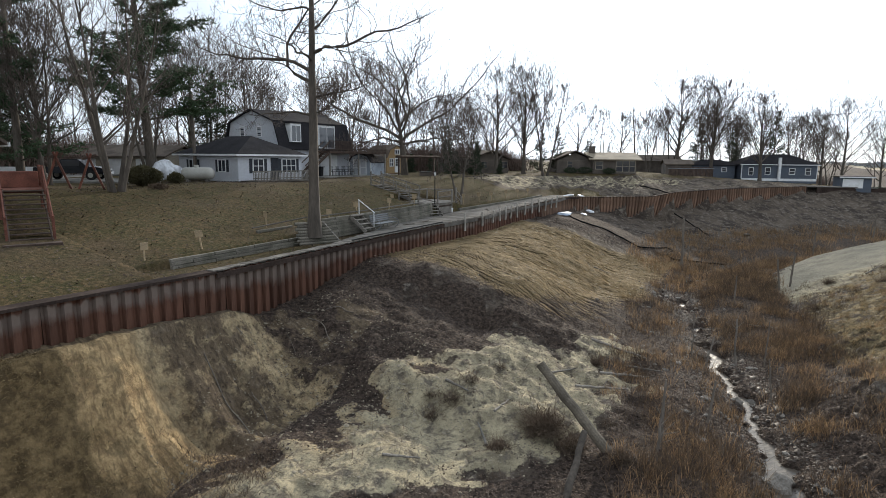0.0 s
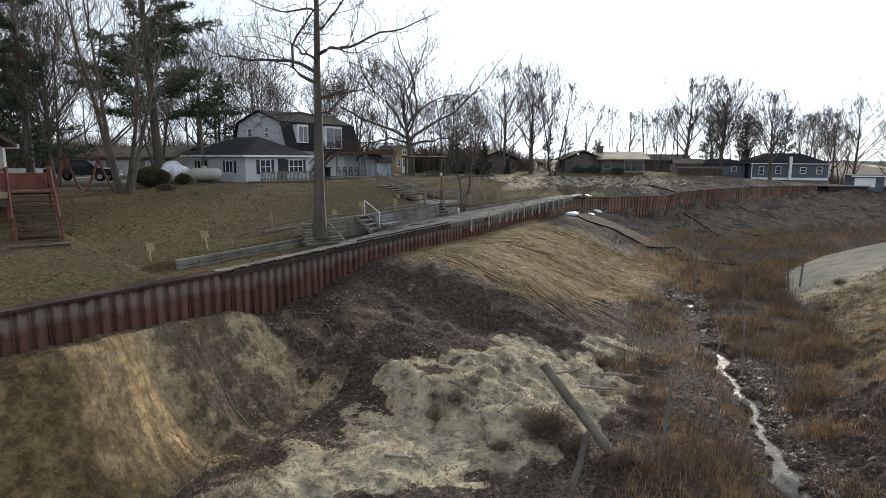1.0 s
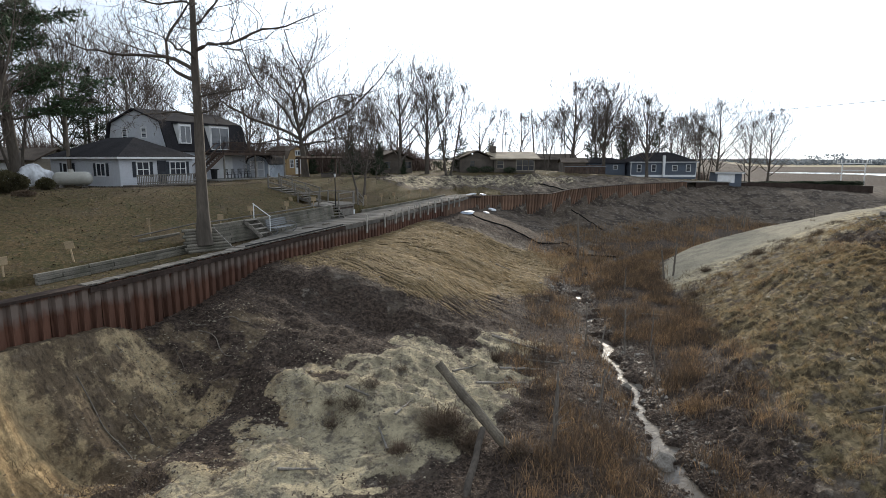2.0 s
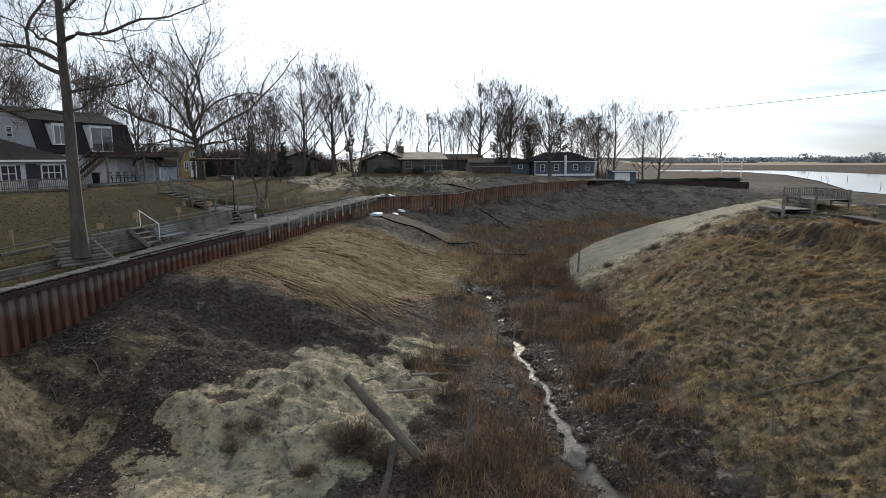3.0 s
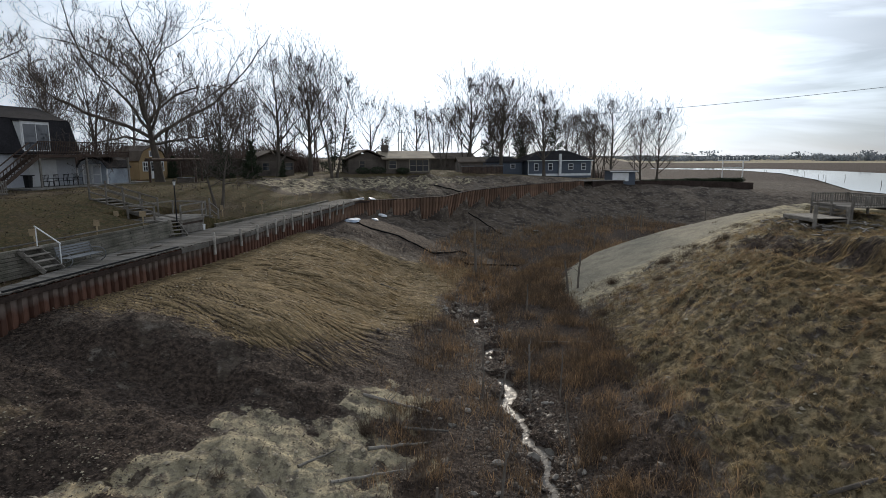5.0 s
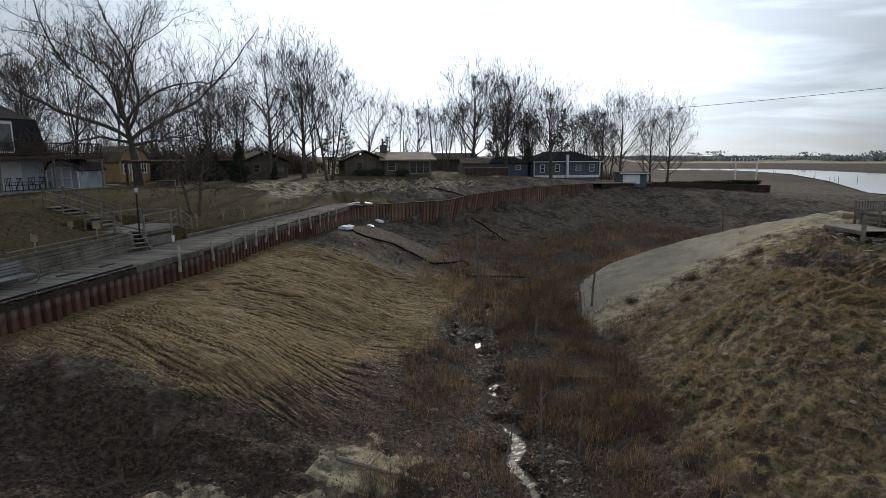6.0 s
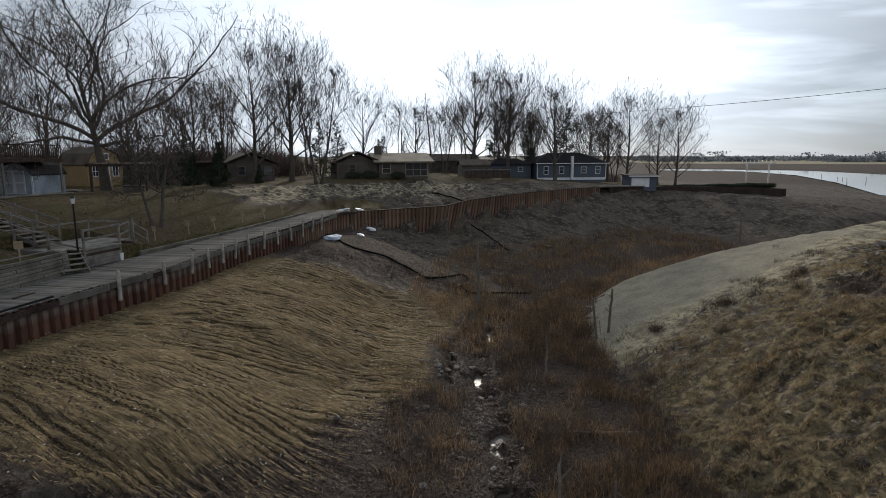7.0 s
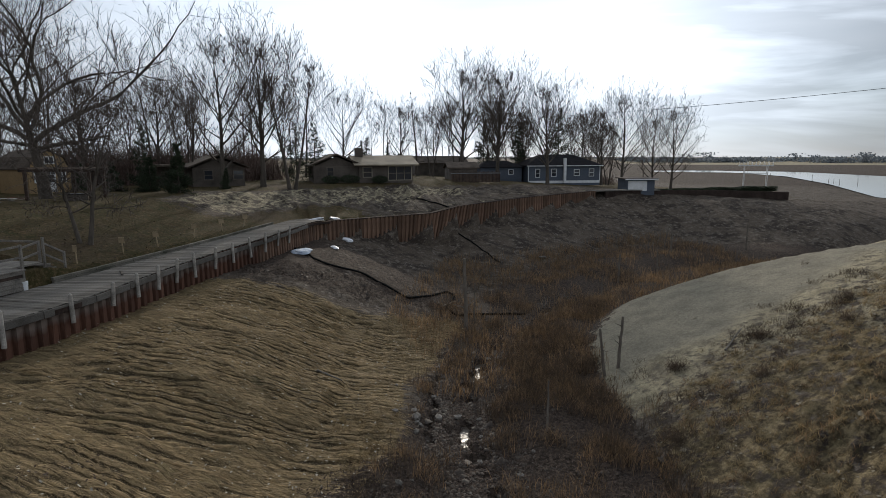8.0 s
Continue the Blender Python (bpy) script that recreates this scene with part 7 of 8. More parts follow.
bt = thing("covered_boat", pose(-22.6, 47.6, height(-22.6, 47.6), 0, 0, 55) @ Matrix.Diagonal((0.62, 0.7, 1.0, 1)), "boat under a lumpy white tarpaulin by the hedge", "boat")
bm = bmesh.new()
bmesh.ops.create_icosphere(bm, subdivisions=3, radius=1.0)
for v in bm.verts:
    k = 1 + 0.13 * math.sin(6 * v.co.x + 1) * math.sin(5 * v.co.z + 2) + 0.07 * math.sin(11 * v.co.y)
    v.co = Vector((v.co.x * 2.3 * k, v.co.y * 0.95 * k, max(v.co.z, -0.55) * 1.0 * k * (1.0 - 0.25 * (v.co.x > 0.3)) + 0.75))
for f in bm.faces:
    f.smooth = True
part("tarpaulin", bm, M_TARP, bt)
for x in (-1.2, 1.2):
    part("cradle", boxes((x - 0.1, -0.7, -0.1, x + 0.1, 0.7, 0.25), bevel=0.01), M_GREYWOOD, bt)

for nm, x, y, t in (("a", -23.9, 36.2, 12), ("b", -22.2, 36.8, 18)):
    sw = thing("swing_frame", pose(x, y, height(x, y), 0, 0, t), "brown wooden A-frame of an old swing set", "swing set", "swing frames")
    for a, b in (((-0.75, 0, -0.1), (0.12, 0, 2.25)), ((0.75, 0, -0.1), (-0.12, 0, 2.25))):
        bm = bmesh.new()
        bar(bm, a, b, 0.1, 0.12, 0.01)
        part("leg", bm, M_REDWOOD, sw)
    bm = bmesh.new()
    bar(bm, (-0.42, 0.06, 1.9), (0.42, 0.06, 2.15), 0.05, 0.16, 0.01)
    part("brace", bm, M_DARKWOOD, sw)
tagged(part("road_drive", boxes((-52, 44.5, 9.0, -24.5, 50.5, 9.27), (-40, 50.4, 9.0, -34, 62, 9.265)), M_ASPHALT), "pale gravel drive behind the yard", "drive", kind="structure")


def pickup(m):
    c = thing("pickup_truck", m, "dark parked pickup truck on the drive", "truck")
    side = [(-2.6, 0.55), (-2.6, 1.0), (-0.7, 1.05), (-0.55, 1.65), (0.75, 1.68), (1.35, 1.1), (2.5, 0.98), (2.62, 0.5)]
    bm = prism(bmesh.new(), side, -0.92, 0.92)
    bmesh.ops.bevel(bm, geom=list(bm.edges), offset=0.05, segments=2, affect="EDGES")
    part("body", bm, M_CAR, c)
    part("window", boxes((-0.45, -0.935, 1.12, 0.85, 0.935, 1.56), bevel=0.01), M_GLASS, c)
    part("bumper", boxes((2.55, -0.85, 0.45, 2.72, 0.85, 0.65), bevel=0.03), M_TRIM, c)
    for y in (-0.7, 0.7):
        part("headlight", boxes((2.52, y - 0.15, 0.75, 2.63, y + 0.15, 0.9), bevel=0.02), M_TRIM, c)
    for x in (-1.65, 1.65):
        for y in (-0.85, 0.85):
            bm = bmesh.new()
            rod(bm, (x, y - 0.12, 0.38), (x, y + 0.12, 0.38), 0.38, n=18)
            w = part("wheel", bm, M_TYRE, c)
            bm = bmesh.new()
            rod(bm, (x, y - 0.13, 0.38), (x, y + 0.13, 0.38), 0.2, n=12)
            part("rim", bm, M_TANK, w)
    return c


pickup(pose(-30.0, 47.5, 9.27, 0, 0, 8))
tr = thing("utility_trailer", pose(-34.5, 46.6, 9.27, 0, 0, 8), "low pale utility trailer beside the truck", "trailer")
part("bed", boxes((-1.6, -0.8, 0.55, 1.6, 0.8, 0.65), bevel=0.01), M_GREYWOOD, tr)
for y in (-0.8, 0.75):
    part("side_board", boxes((-1.6, y, 0.65, 1.6, y + 0.05, 1.0)), M_TRIM, tr)
for y in (-0.9, 0.9):
    bm = bmesh.new()
    rod(bm, (0, y - 0.1, 0.33), (0, y + 0.1, 0.33), 0.33, n=16)
    part("wheel", bm, M_TYRE, tr)
garage = simple_house("garage", -41.0, 64.0, -12, 12, 6, 1.9, 1.2, M_BEIGE, M_ROOF_BROWN, "long beige garage with white doors across the drive", "gable", "x", 0.4, doors=((1.0, 0.05, 3.6, 1.75), (4.6, 0.05, 7.2, 1.75), (8.6, 0.05, 11.2, 1.75)))

# neighbour's house with red deck and stairs at the edge of the yard


def neighbour():
    m = pose(-20.9, 27.4, 7.9, 0, 0, 45)
    h = thing("house", m, "beige clapboard house with brown shingle roof", "house")
    part("wall", boxes((-9, 0, -0.6, 0, 9, 3.75)), M_BEIGE, h)
    siding(h, -9, 0, 1.8, 3.75, -0.006, M_BEIGE, 0.16)
    part("roof", gable_roof(bmesh.new(), -9, 0, 0, 9, 3.75, 3.4, 0.5, along="y"), M_ROOF_BROWN, h)
    bm = bmesh.new()
    bm.faces.new([bm.verts.new(v) for v in ((-9, -0.003, 3.75), (0, -0.003, 3.75), (-4.5, -0.003, 6.8))])
    part("gable_wall", bm, M_BEIGE, h)
    part("fascia", boxes((0.44, -0.5, 3.72, 0.54, 9.5, 3.92)), M_TRIM, h)
    part("corner_trim", boxes((-0.06, -0.05, -0.2, 0.04, 0.05, 3.75)), M_TRIM, h)
    st = flight("deck_stairs", pose(-17.1, 22.6, 7.72, 0, 0, 38), 11, 1.5, 0.18, 0.30, "dark red wooden stairs from the deck to the lawn", mat=M_DARKWOOD)
    for x in (-0.04, 1.54):
        for k, hgt in enumerate((0.98, 0.55)):
            bm = bmesh.new()
            bar(bm, (x, 0.0, hgt), (x, 3.3, hgt + 1.98), 0.05, 0.22 if k == 0 else 0.14, 0.008)
            part("hand_rail", bm, M_REDWOOD, st)
        for y in (0.05, 1.7, 3.3):
            part("post", boxes((x - 0.05, y - 0.05, y * 0.6 - 0.2, x + 0.05, y + 0.05, y * 0.6 + 1.1), bevel=0.008), M_REDWOOD, st)
    part("bottom_step", boxes((-0.2, -0.75, -0.25, 1.75, -0.1, 0.06), bevel=0.01), M_DARKWOOD, st)
    d = thing("house_deck", pose(-17.1, 22.6, 7.72, 0, 0, 38), "red-stained raised wooden deck with railing", "deck")
    part("floor", boxes((-4.5, 3.3, 1.85, 1.7, 6.3, 2.0), bevel=0.01), M_REDWOOD, d)
    part("rim_board", boxes((-4.5, 3.24, 1.72, -0.1, 3.3, 1.98), bevel=0.008), M_NEWWOOD, d)
    for x, y in ((-4.4, 3.4), (-2.2, 3.4), (-0.12, 3.4), (1.6, 6.2), (-0.1, 6.2)):
        part("post", boxes((x - 0.06, y - 0.06, -0.5, x + 0.06, y + 0.06, 3.05), bevel=0.008), M_REDWOOD, d)
    for z in (2.15, 2.92):
        part("rail", boxes((-4.4, 3.34, z, -0.12, 3.4, z + 0.08)), M_REDWOOD, d)
        part("rail", boxes((1.56, 3.4, z, 1.62, 6.2, z + 0.08)), M_REDWOOD, d)
    for k in range(28):
        x = -4.35 + 0.152 * k
        part("baluster", boxes((x - 0.02, 3.35, 2.0, x + 0.02, 3.39, 2.95)), M_REDWOOD, d)
    for k in range(18):
        y = 3.5 + 0.152 * k
        part("baluster", boxes((1.57, y - 0.02, 2.0, 1.61, y + 0.02, 2.95)), M_REDWOOD, d)
    part("bench", boxes((-0.4, 5.6, 2.0, 1.5, 6.1, 2.75), bevel=0.02), M_REDWOOD, d)


neighbour()

# ---- the lake bed ----


def snag(name, a, b, r0, r1, label, mat=None, category="log", knots=0, seed=1):
    """A bare leaning pole or log from a to b, slightly crooked, with a broken end."""
    rng = random.Random(seed)
    a, b = Vector(a), Vector(b)
    root = thing(name, Matrix.Translation(a), label, category)
    pts, rad = [], []
    for k in range(9):
        t = k / 8
        pts.append((b - a) * t + Vector((rng.gauss(0, 0.012), rng.gauss(0, 0.012), rng.gauss(0, 0.012))) * (b - a).length * 0.5 * math.sin(3.14 * t))
        rad.append((r0 + (r1 - r0) * t) * rng.uniform(0.93, 1.07))
    V, F = [], []
    tube(V, F, pts, rad, 12)
    n = len(V)
    F.append(tuple(range(n - 12, n)))
    F.append(tuple(range(11, -1, -1)))
    ob = new("stem", mesh_from("stem", V, F, mat or M_GREYWOOD))
    ob.parent = root
    for k in range(knots):
        t = rng.uniform(0.25, 0.95)
        p = (b - a) * t
        d = Vector((rng.gauss(0, 1), rng.gauss(0, 1), rng.uniform(0.2, 1))).normalized()
        ps, rs = path(rng, p, d, (b - a).length * rng.uniform(0.12, 0.28), r1 * 0.6, 3, 0.12, 0.02, 0.2)
        V, F = [], []
        tube(V, F, ps, rs, 5)
        q = new("branch", mesh_from("branch", V, F, mat or M_GREYWOOD))
        q.parent = root
    return root


def gnd(x, y, up=0.0):
    return (x, y, height(x, y) + up)


M_DRIFT = material("weathered_driftwood", (0.15, 0.127, 0.098), 0.85, vary=0.35, scale=2, fine=16, bump=0.8, stretch=(1, 1, 1))
snag("leaning_pole", (5.4, 17.3, 1.94), (3.35, 18.8, 4.4), 0.175, 0.155, "thick weathered pole leaning out of the sand", M_DRIFT, seed=4)
snag("broken_post", gnd(3.35, 14.9, -0.3), (4.55, 17.2, 2.75), 0.12, 0.10, "shorter brown post propped against the pole", M_BARK, seed=5)
for k, (x, y, dx, dy, h, r) in enumerate(((7.3, 18.0, 0.5, 1.2, 1.5, 0.06), (25.8, 43.2, -0.35, 0.1, 2.4, 0.085), (26.5, 43.2, 0.25, 0.1, 2.6, 0.085), (12.5, 26.5, 0.9, 0.9, 1.5, 0.05), (14.6, 27.5, 0.7, 1.6, 2.0, 0.06), (22.3, 53.0, -0.1, 0.1, 4.6, 0.13),
                                            (23.4, 54.4, 0.05, 0, 2.6, 0.05), (40.5, 62.5, 0.1, 0, 2.6, 0.09), (46, 64, 0, 0.2, 2.2, 0.08), (52.5, 70, 0.1, 0, 3.2, 0.10), (63, 70, 0, 0, 3.0, 0.10), (55, 74, 0.5, 0, 2.2, 0.07), (35, 57.0, 0.1, 0.1, 1.8, 0.06),
                                            (20.2, 39.0, 0.3, 0.5, 1.9, 0.05), (10.0, 20.5, 0.3, 0.2, 1.6, 0.05), (16.2, 14.2, 0.05, 0.1, 1.6, 0.04), (6.9, 17.3, 0.35, 0.5, 2.6, 0.045), (12.7, 28.2, 0.1, 0.3, 2.4, 0.04), (15.6, 26.8, 0.25, 0.3, 2.2, 0.04), (13.9, 23.0, -0.2, 0.2, 1.9, 0.035))):
    snag("dead_tree", gnd(x, y, -0.3), (x + dx, y + dy, height(x, y) + h), r, r * 0.7, "dead grey stem standing in the drained lake bed", M_BARK_PALE, "stump", knots=3, seed=20 + k)
snag("pipe_log", gnd(17.6, 16.9, 0.06), gnd(23.6, 15.2, 0.12), 0.07, 0.065, "long dark pole lying on the grassy bank", M_BARK, seed=7)
for k, (x, y, ang, ln, r) in enumerate(((8.6, 27.0, -25, 2.6, 0.08), (6.6, 22.6, 15, 2.4, 0.06), (5.2, 23.4, 35, 1.5, 0.05), (2.2, 19.7, 60, 1.3, 0.05), (0.6, 20.6, -40, 1.1, 0.06), (30.4, 40.0, 28, 2.2, 0.05), (9.2, 25.2, -30, 1.7, 0.06), (1.4, 18.3, 100, 1.2, 0.05),
                                        (19.5, 33.0, 160, 2.6, 0.05), (-1.2, 16.6, 20, 1.2, 0.05), (12.6, 45, -35, 1.2, 0.05), (8.0, 24.3, 8, 2.2, 0.07), (22.8, 57.5, 40, 2.0, 0.06))):
    c, s_ = math.cos(radians(ang)) * ln / 2, math.sin(radians(ang)) * ln / 2
    snag("driftwood", gnd(x - c, y - s_, 0.04), gnd(x + c, y + s_, 0.10), r, r * 0.5, "bare grey driftwood branch on the lake bed", M_GREYWOOD, "driftwood", knots=4, seed=60 + k)


def hose(name, plan, label, r=0.075, lift=0.07):
    """A hose laid over the ground along a plan line."""
    pts = []
    for (ax, ay), (bx, by) in zip(plan[:-1], plan[1:]):
        k = max(2, int(math.dist((ax, ay), (bx, by)) / 0.6))
        pts += [(ax + (bx - ax) * i / k, ay + (by - ay) * i / k) for i in range(k)]
    root = thing(name, pose(0, 0, 0), label, "hose")
    curve_tube("pipe", [(x, y, height(x, y) + lift) for x, y in pts], r, M_HOSE, root)


hose("drain_hose", [(12.4, 69.3), (12.9, 67.6), (13.0, 65.0), (14.2, 61.6), (15.4, 60.9), (17.4, 60.6), (19.8, 57.8), (21.6, 58.6), (23.6, 60.4), (23.9, 59.4), (22.2, 56.6), (22.4, 55.2), (25.9, 56.0), (28.5, 55.6)], "black drain hose snaking down the bank")
hose("drain_hose", [(27.5, 81.0), (29.6, 78.0), (30.1, 77.0), (31.4, 73.0), (31.9, 68.0)], "black drain hose hanging over the wall", 0.07)


def lump(name, at, size, mat, label, category, seed, level=2, group=""):
    """A faceted stone or crumpled bag."""
    rng = random.Random(seed)
    root = thing(name, pose(*at, rng.uniform(-15, 15), rng.uniform(-15, 15), rng.uniform(0, 360)), label, category, group)
    bm = bmesh.new()
    bmesh.ops.create_icosphere(bm, subdivisions=level, radius=1.0)
    o = Vector((seed * 1.7, seed * 0.9, 0))
    for v in bm.verts:
        v.co *= 1 + 0.35 * noise.noise(v.co * 1.3 + o) + 0.12 * noise.noise(v.co * 3.5 + o)
        v.co = Vector((v.co.x * size[0], v.co.y * size[1], v.co.z * size[2]))
    part("stone" if "stone" in name or "rock" in name else "cloth", bm, mat, root)
    return root


M_TARPBLUE = material("faded_blue_plastic", (0.42, 0.50, 0.62), 0.5, vary=0.2, scale=3, fine=10, bump=0.5, tint=(0.62, 0.64, 0.66))
lump("plastic_sheet", gnd(13.3, 63.2, 0.1), (0.85, 0.6, 0.2), M_TARPBLUE, "crumpled pale blue plastic sheet below the wall", "sheet", 3, 3)
lump("plastic_sheet", gnd(18.0, 70.6, 0.08), (0.5, 0.35, 0.14), M_TARP, "crumpled white plastic sheet at the foot of the wall", "sheet", 4, 3)
lump("plastic_sheet", gnd(16.2, 66.3, 0.05), (0.5, 0.25, 0.08), M_TARP, "crumpled white plastic sheet on the bank", "sheet", 5, 3)
lump("plastic_sheet", (15.2, 71.3, height(15.2, 71.3) + 0.1), (0.9, 0.45, 0.2), M_TARP, "white plastic sheeting at the boardwalk's end", "sheet", 6, 3)
lump("plastic_sheet", (17.2, 72.4, height(17.2, 72.4) + 0.1), (0.8, 0.4, 0.16), M_TARP, "white plastic sheeting behind the wall", "sheet", 7, 3)
lump("rock", gnd(37.2, 70.2, 0.05), (0.8, 0.4, 0.13), M_STONE, "flat pale slab on the cove floor", "rock", 8, 2)
lump("rock", gnd(11.0, 17.4, 0.25), (0.45, 0.4, 0.32), M_STONE, "pale rounded boulder in the creek", "rock", 9, 3)
STONES = [lump("stone", gnd(15.6 + 0.1 * k, 41.6), (0.16, 0.12, 0.09), M_STONE, "small grey stone beside the creek", "stone", 30 + k, 1, "creek stones") for k in range(3)]
rng = random.Random(31)
for k in range(110):
    t = rng.uniform(0.06, 0.80)
    cl = np.concatenate([[0], np.cumsum([math.dist(a, b) for a, b in zip(CREEK[:-1], CREEK[1:])])])
    u = t * 62
    off = rng.gauss(0, 0.9) if k % 3 else rng.uniform(-4.0, -1.6)
    x, y = np.interp(u, cl, [c[0] for c in CREEK]) + off, np.interp(u, cl, [c[1] for c in CREEK]) + rng.gauss(0, 0.3)
    sz = rng.uniform(0.4, 1.3) * (1.5 if rng.random() < 0.08 else 1)
    copy_thing(STONES[k % 3], Matrix.Translation(gnd(x, y, 0.02)) @ Matrix.Rotation(rng.uniform(0, 6.28), 4, "Z") @ Matrix.Diagonal((sz, sz, sz, 1)))


def brush(name, at, size, n, label, seed, mat=None):
    """A twiggy dead bush."""
    rng = random.Random(seed)
    root = thing(name, pose(*at), label, "bush")
    V, F = [], []
    for _ in range(n):
        d = Vector((rng.gauss(0, 0.8), rng.gauss(0, 0.8), rng.uniform(0.1, 1.0)))
        ps, rs = path(rng, Vector((rng.gauss(0, 0.3) * size, rng.gauss(0, 0.3) * size, -0.05)), d, size * rng.uniform(0.4, 1.1), 0.008, 4, 0.55, 0.0, 0.3)
        tube(V, F, ps, rs, 2)
    ob = new("brushwood", mesh_from("brushwood", V, F, mat or M_BRUSH))
    ob.parent = root
    return root


for k, (x, y, s_, n) in enumerate(((3.45, 18.7, 1.25, 1700), (4.3, 18.0, 0.9, 800), (1.9, 17.6, 0.7, 700), (5.6, 16.9, 0.7, 500), (7.0, 25.6, 0.8, 700), (0.4, 20.3, 1.1, 260), (-0.3, 19.7, 0.9, 200), (1.1, 20.8, 0.8, 160), (-0.4, 20.4, 0.5, 120), (27.5, 40.2, 0.9, 420), (31.1, 39.1, 1.0, 420), (35.5, 38.6, 0.9, 300),
                                   (40.2, 44.5, 0.5, 60), (28.4, 36.5, 0.9, 260), (2.4, 22.4, 0.5, 120), (1.6, 16.4, 0.6, 130), (24.0, 36.0, 0.9, 260), (6.2, 19.8, 0.6, 140), (33.5, 37.0, 0.8, 200))):
    brush("dead_bush", gnd(x, y), s_ * 0.75, n, "dark twiggy dead bush on the sand", 90 + k)

# roots hanging from the bluff and fallen below the wall
rng = random.Random(41)
for k in range(5):
    s = rng.uniform(38, 49)
    d = rng.uniform(1.0, 2.0)
    p = [spot(s + rng.gauss(0, 0.3) * j, -(d + 0.75 * j), 0) for j in range(5)]
    root = thing("tree_root", pose(0, 0, 0), "bare brown root trailing down the bluff", "root", "roots on the bluff")
    curve_tube("strand", [(q.x, q.y, height(q.x, q.y) + 0.04) for q in p], rng.uniform(0.010, 0.022), M_BARK_PALE, root, bevel=1)

# ---- far bank: dock and timbers ----
dm = pose(39.3, 37.3, 0, 0, 0, -107.5)
dk = thing("wooden_dock", dm, "broken grey wooden dock with railings on the sandy bank", "dock")
for k in range(12):
    part("plank", boxes((0.28 * k, 0.0, 7.40, 0.28 * k + 0.26, 2.3, 7.44)), M_GREYWOOD, dk)
part("beam", boxes((0.0, -0.08, 7.2, 3.36, 0.0, 7.42), bevel=0.01), M_GREYWOOD, dk)
part("beam", boxes((0.0, 2.3, 7.2, 3.36, 2.38, 7.42), bevel=0.01), M_GREYWOOD, dk)
for x in (0.1, 1.7, 3.26):
    for y in (0.05, 2.2):
        q = dm @ Vector((x, y, 0))
        part("post", boxes((x - 0.09, y - 0.09, height(q.x, q.y) - 0.3, x + 0.09, y + 0.09, 8.2 if y > 1 else 8.3 if x > 3 else 7.3), bevel=0.01), M_GREYWOOD, dk)
for z in (7.6, 7.9, 8.15):
    part("rail", boxes((0.1, 2.18, z, 2.0, 2.24, z + 0.08)), M_GREYWOOD, dk)
up = thing("wooden_dock", dm @ pose(-1.6, -0.1, -0.3), "upper grey deck with picket rail above the dock", "dock")
for k in range(15):
    part("plank", boxes((0.6 + 0.28 * k, 2.6, 8.38, 0.6 + 0.28 * k + 0.26, 5.3, 8.42)), M_DECK, up)
for y in (2.6, 5.26):
    part("beam", boxes((0.6, y, 8.18, 4.8, y + 0.06, 8.38)), M_DECK, up)
for x, y in ((0.65, 2.65), (2.7, 2.65), (4.7, 2.65), (0.65, 5.2), (2.7, 5.2), (4.7, 5.2)):
    q = dm @ Vector((x - 1.6, y - 0.1, 0))
    part("post", boxes((x - 0.06, y - 0.06, height(q.x, q.y) - 0.2, x + 0.06, y + 0.06, 9.15), bevel=0.01), M_GREYWOOD, up)
for z in (8.5, 9.05):
    part("rail", boxes((0.6, 5.18, z, 4.8, 5.24, z + 0.08)), M_GREYWOOD, up)
    part("rail", boxes((0.6, 2.6, z, 0.66, 5.2, z + 0.08)), M_GREYWOOD, up)
    part("rail", boxes((4.7, 2.6, z, 4.76, 5.2, z + 0.08)), M_GREYWOOD, up)
for k in range(24):
    part("picket", boxes((0.7 + 0.17 * k, 5.16, 8.45, 0.76 + 0.17 * k, 5.19, 9.1)), M_GREYWOOD, up)
for k in range(14):
    part("picket", boxes((0.58, 2.7 + 0.18 * k, 8.45, 0.61, 2.76 + 0.18 * k, 9.1)), M_GREYWOOD, up)
    part("picket", boxes((4.76, 2.7 + 0.18 * k, 8.45, 4.79, 2.76 + 0.18 * k, 9.1)), M_GREYWOOD, up)
lat = thing("lattice_panel", dm, "grey diagonal lattice panel under the deck", "lattice")
for k in range(15):
    for sgn in (1, -1):
        x = -0.4 + 0.22 * k
        bm = bmesh.new()
        bar(bm, (x - 0.4 * sgn, 2.44 + 0.01 * sgn, 7.3), (x + 0.4 * sgn, 2.44 + 0.01 * sgn, 8.0), 0.008, 0.035)
        part("slat", bm, M_GREYWOOD, lat)
rng = random.Random(51)
for k in range(90):
    x, y = rng.uniform(-0.6, 6.2), rng.uniform(-1.6, 3.5)
    q = dm @ Vector((x, y, 0))
    w = thing("scrap_wood", pose(q.x, q.y, height(q.x, q.y) + rng.uniform(0.03, 0.25), rng.uniform(-15, 15), rng.uniform(-15, 15), rng.uniform(0, 180)), "grey split wood scattered under the dock", "scrap wood", "scrap wood under the dock")
    part("piece", boxes((-0.35, -0.06, -0.035, 0.35, 0.06, 0.035), bevel=0.012), M_GREYWOOD, w)
bmn = thing("timber_beam", pose(36.6, 28.4, 7.38, 0, 3, -100), "long dark reddish timber beams along the bank top", "beam")
for k in range(6):
    part("beam", boxes((0, 0.28 * k, 0.0 - 0.02 * k, 6.4, 0.28 * k + 0.24, 0.22 - 0.02 * k), bevel=0.015), M_DARKWOOD, bmn)
pr = thing("stone_pier", pose(39.4, 27.2, height(39.4, 27.2), 0, 0, 20), "squat stone gate pier with a flat pale cap", "pier")
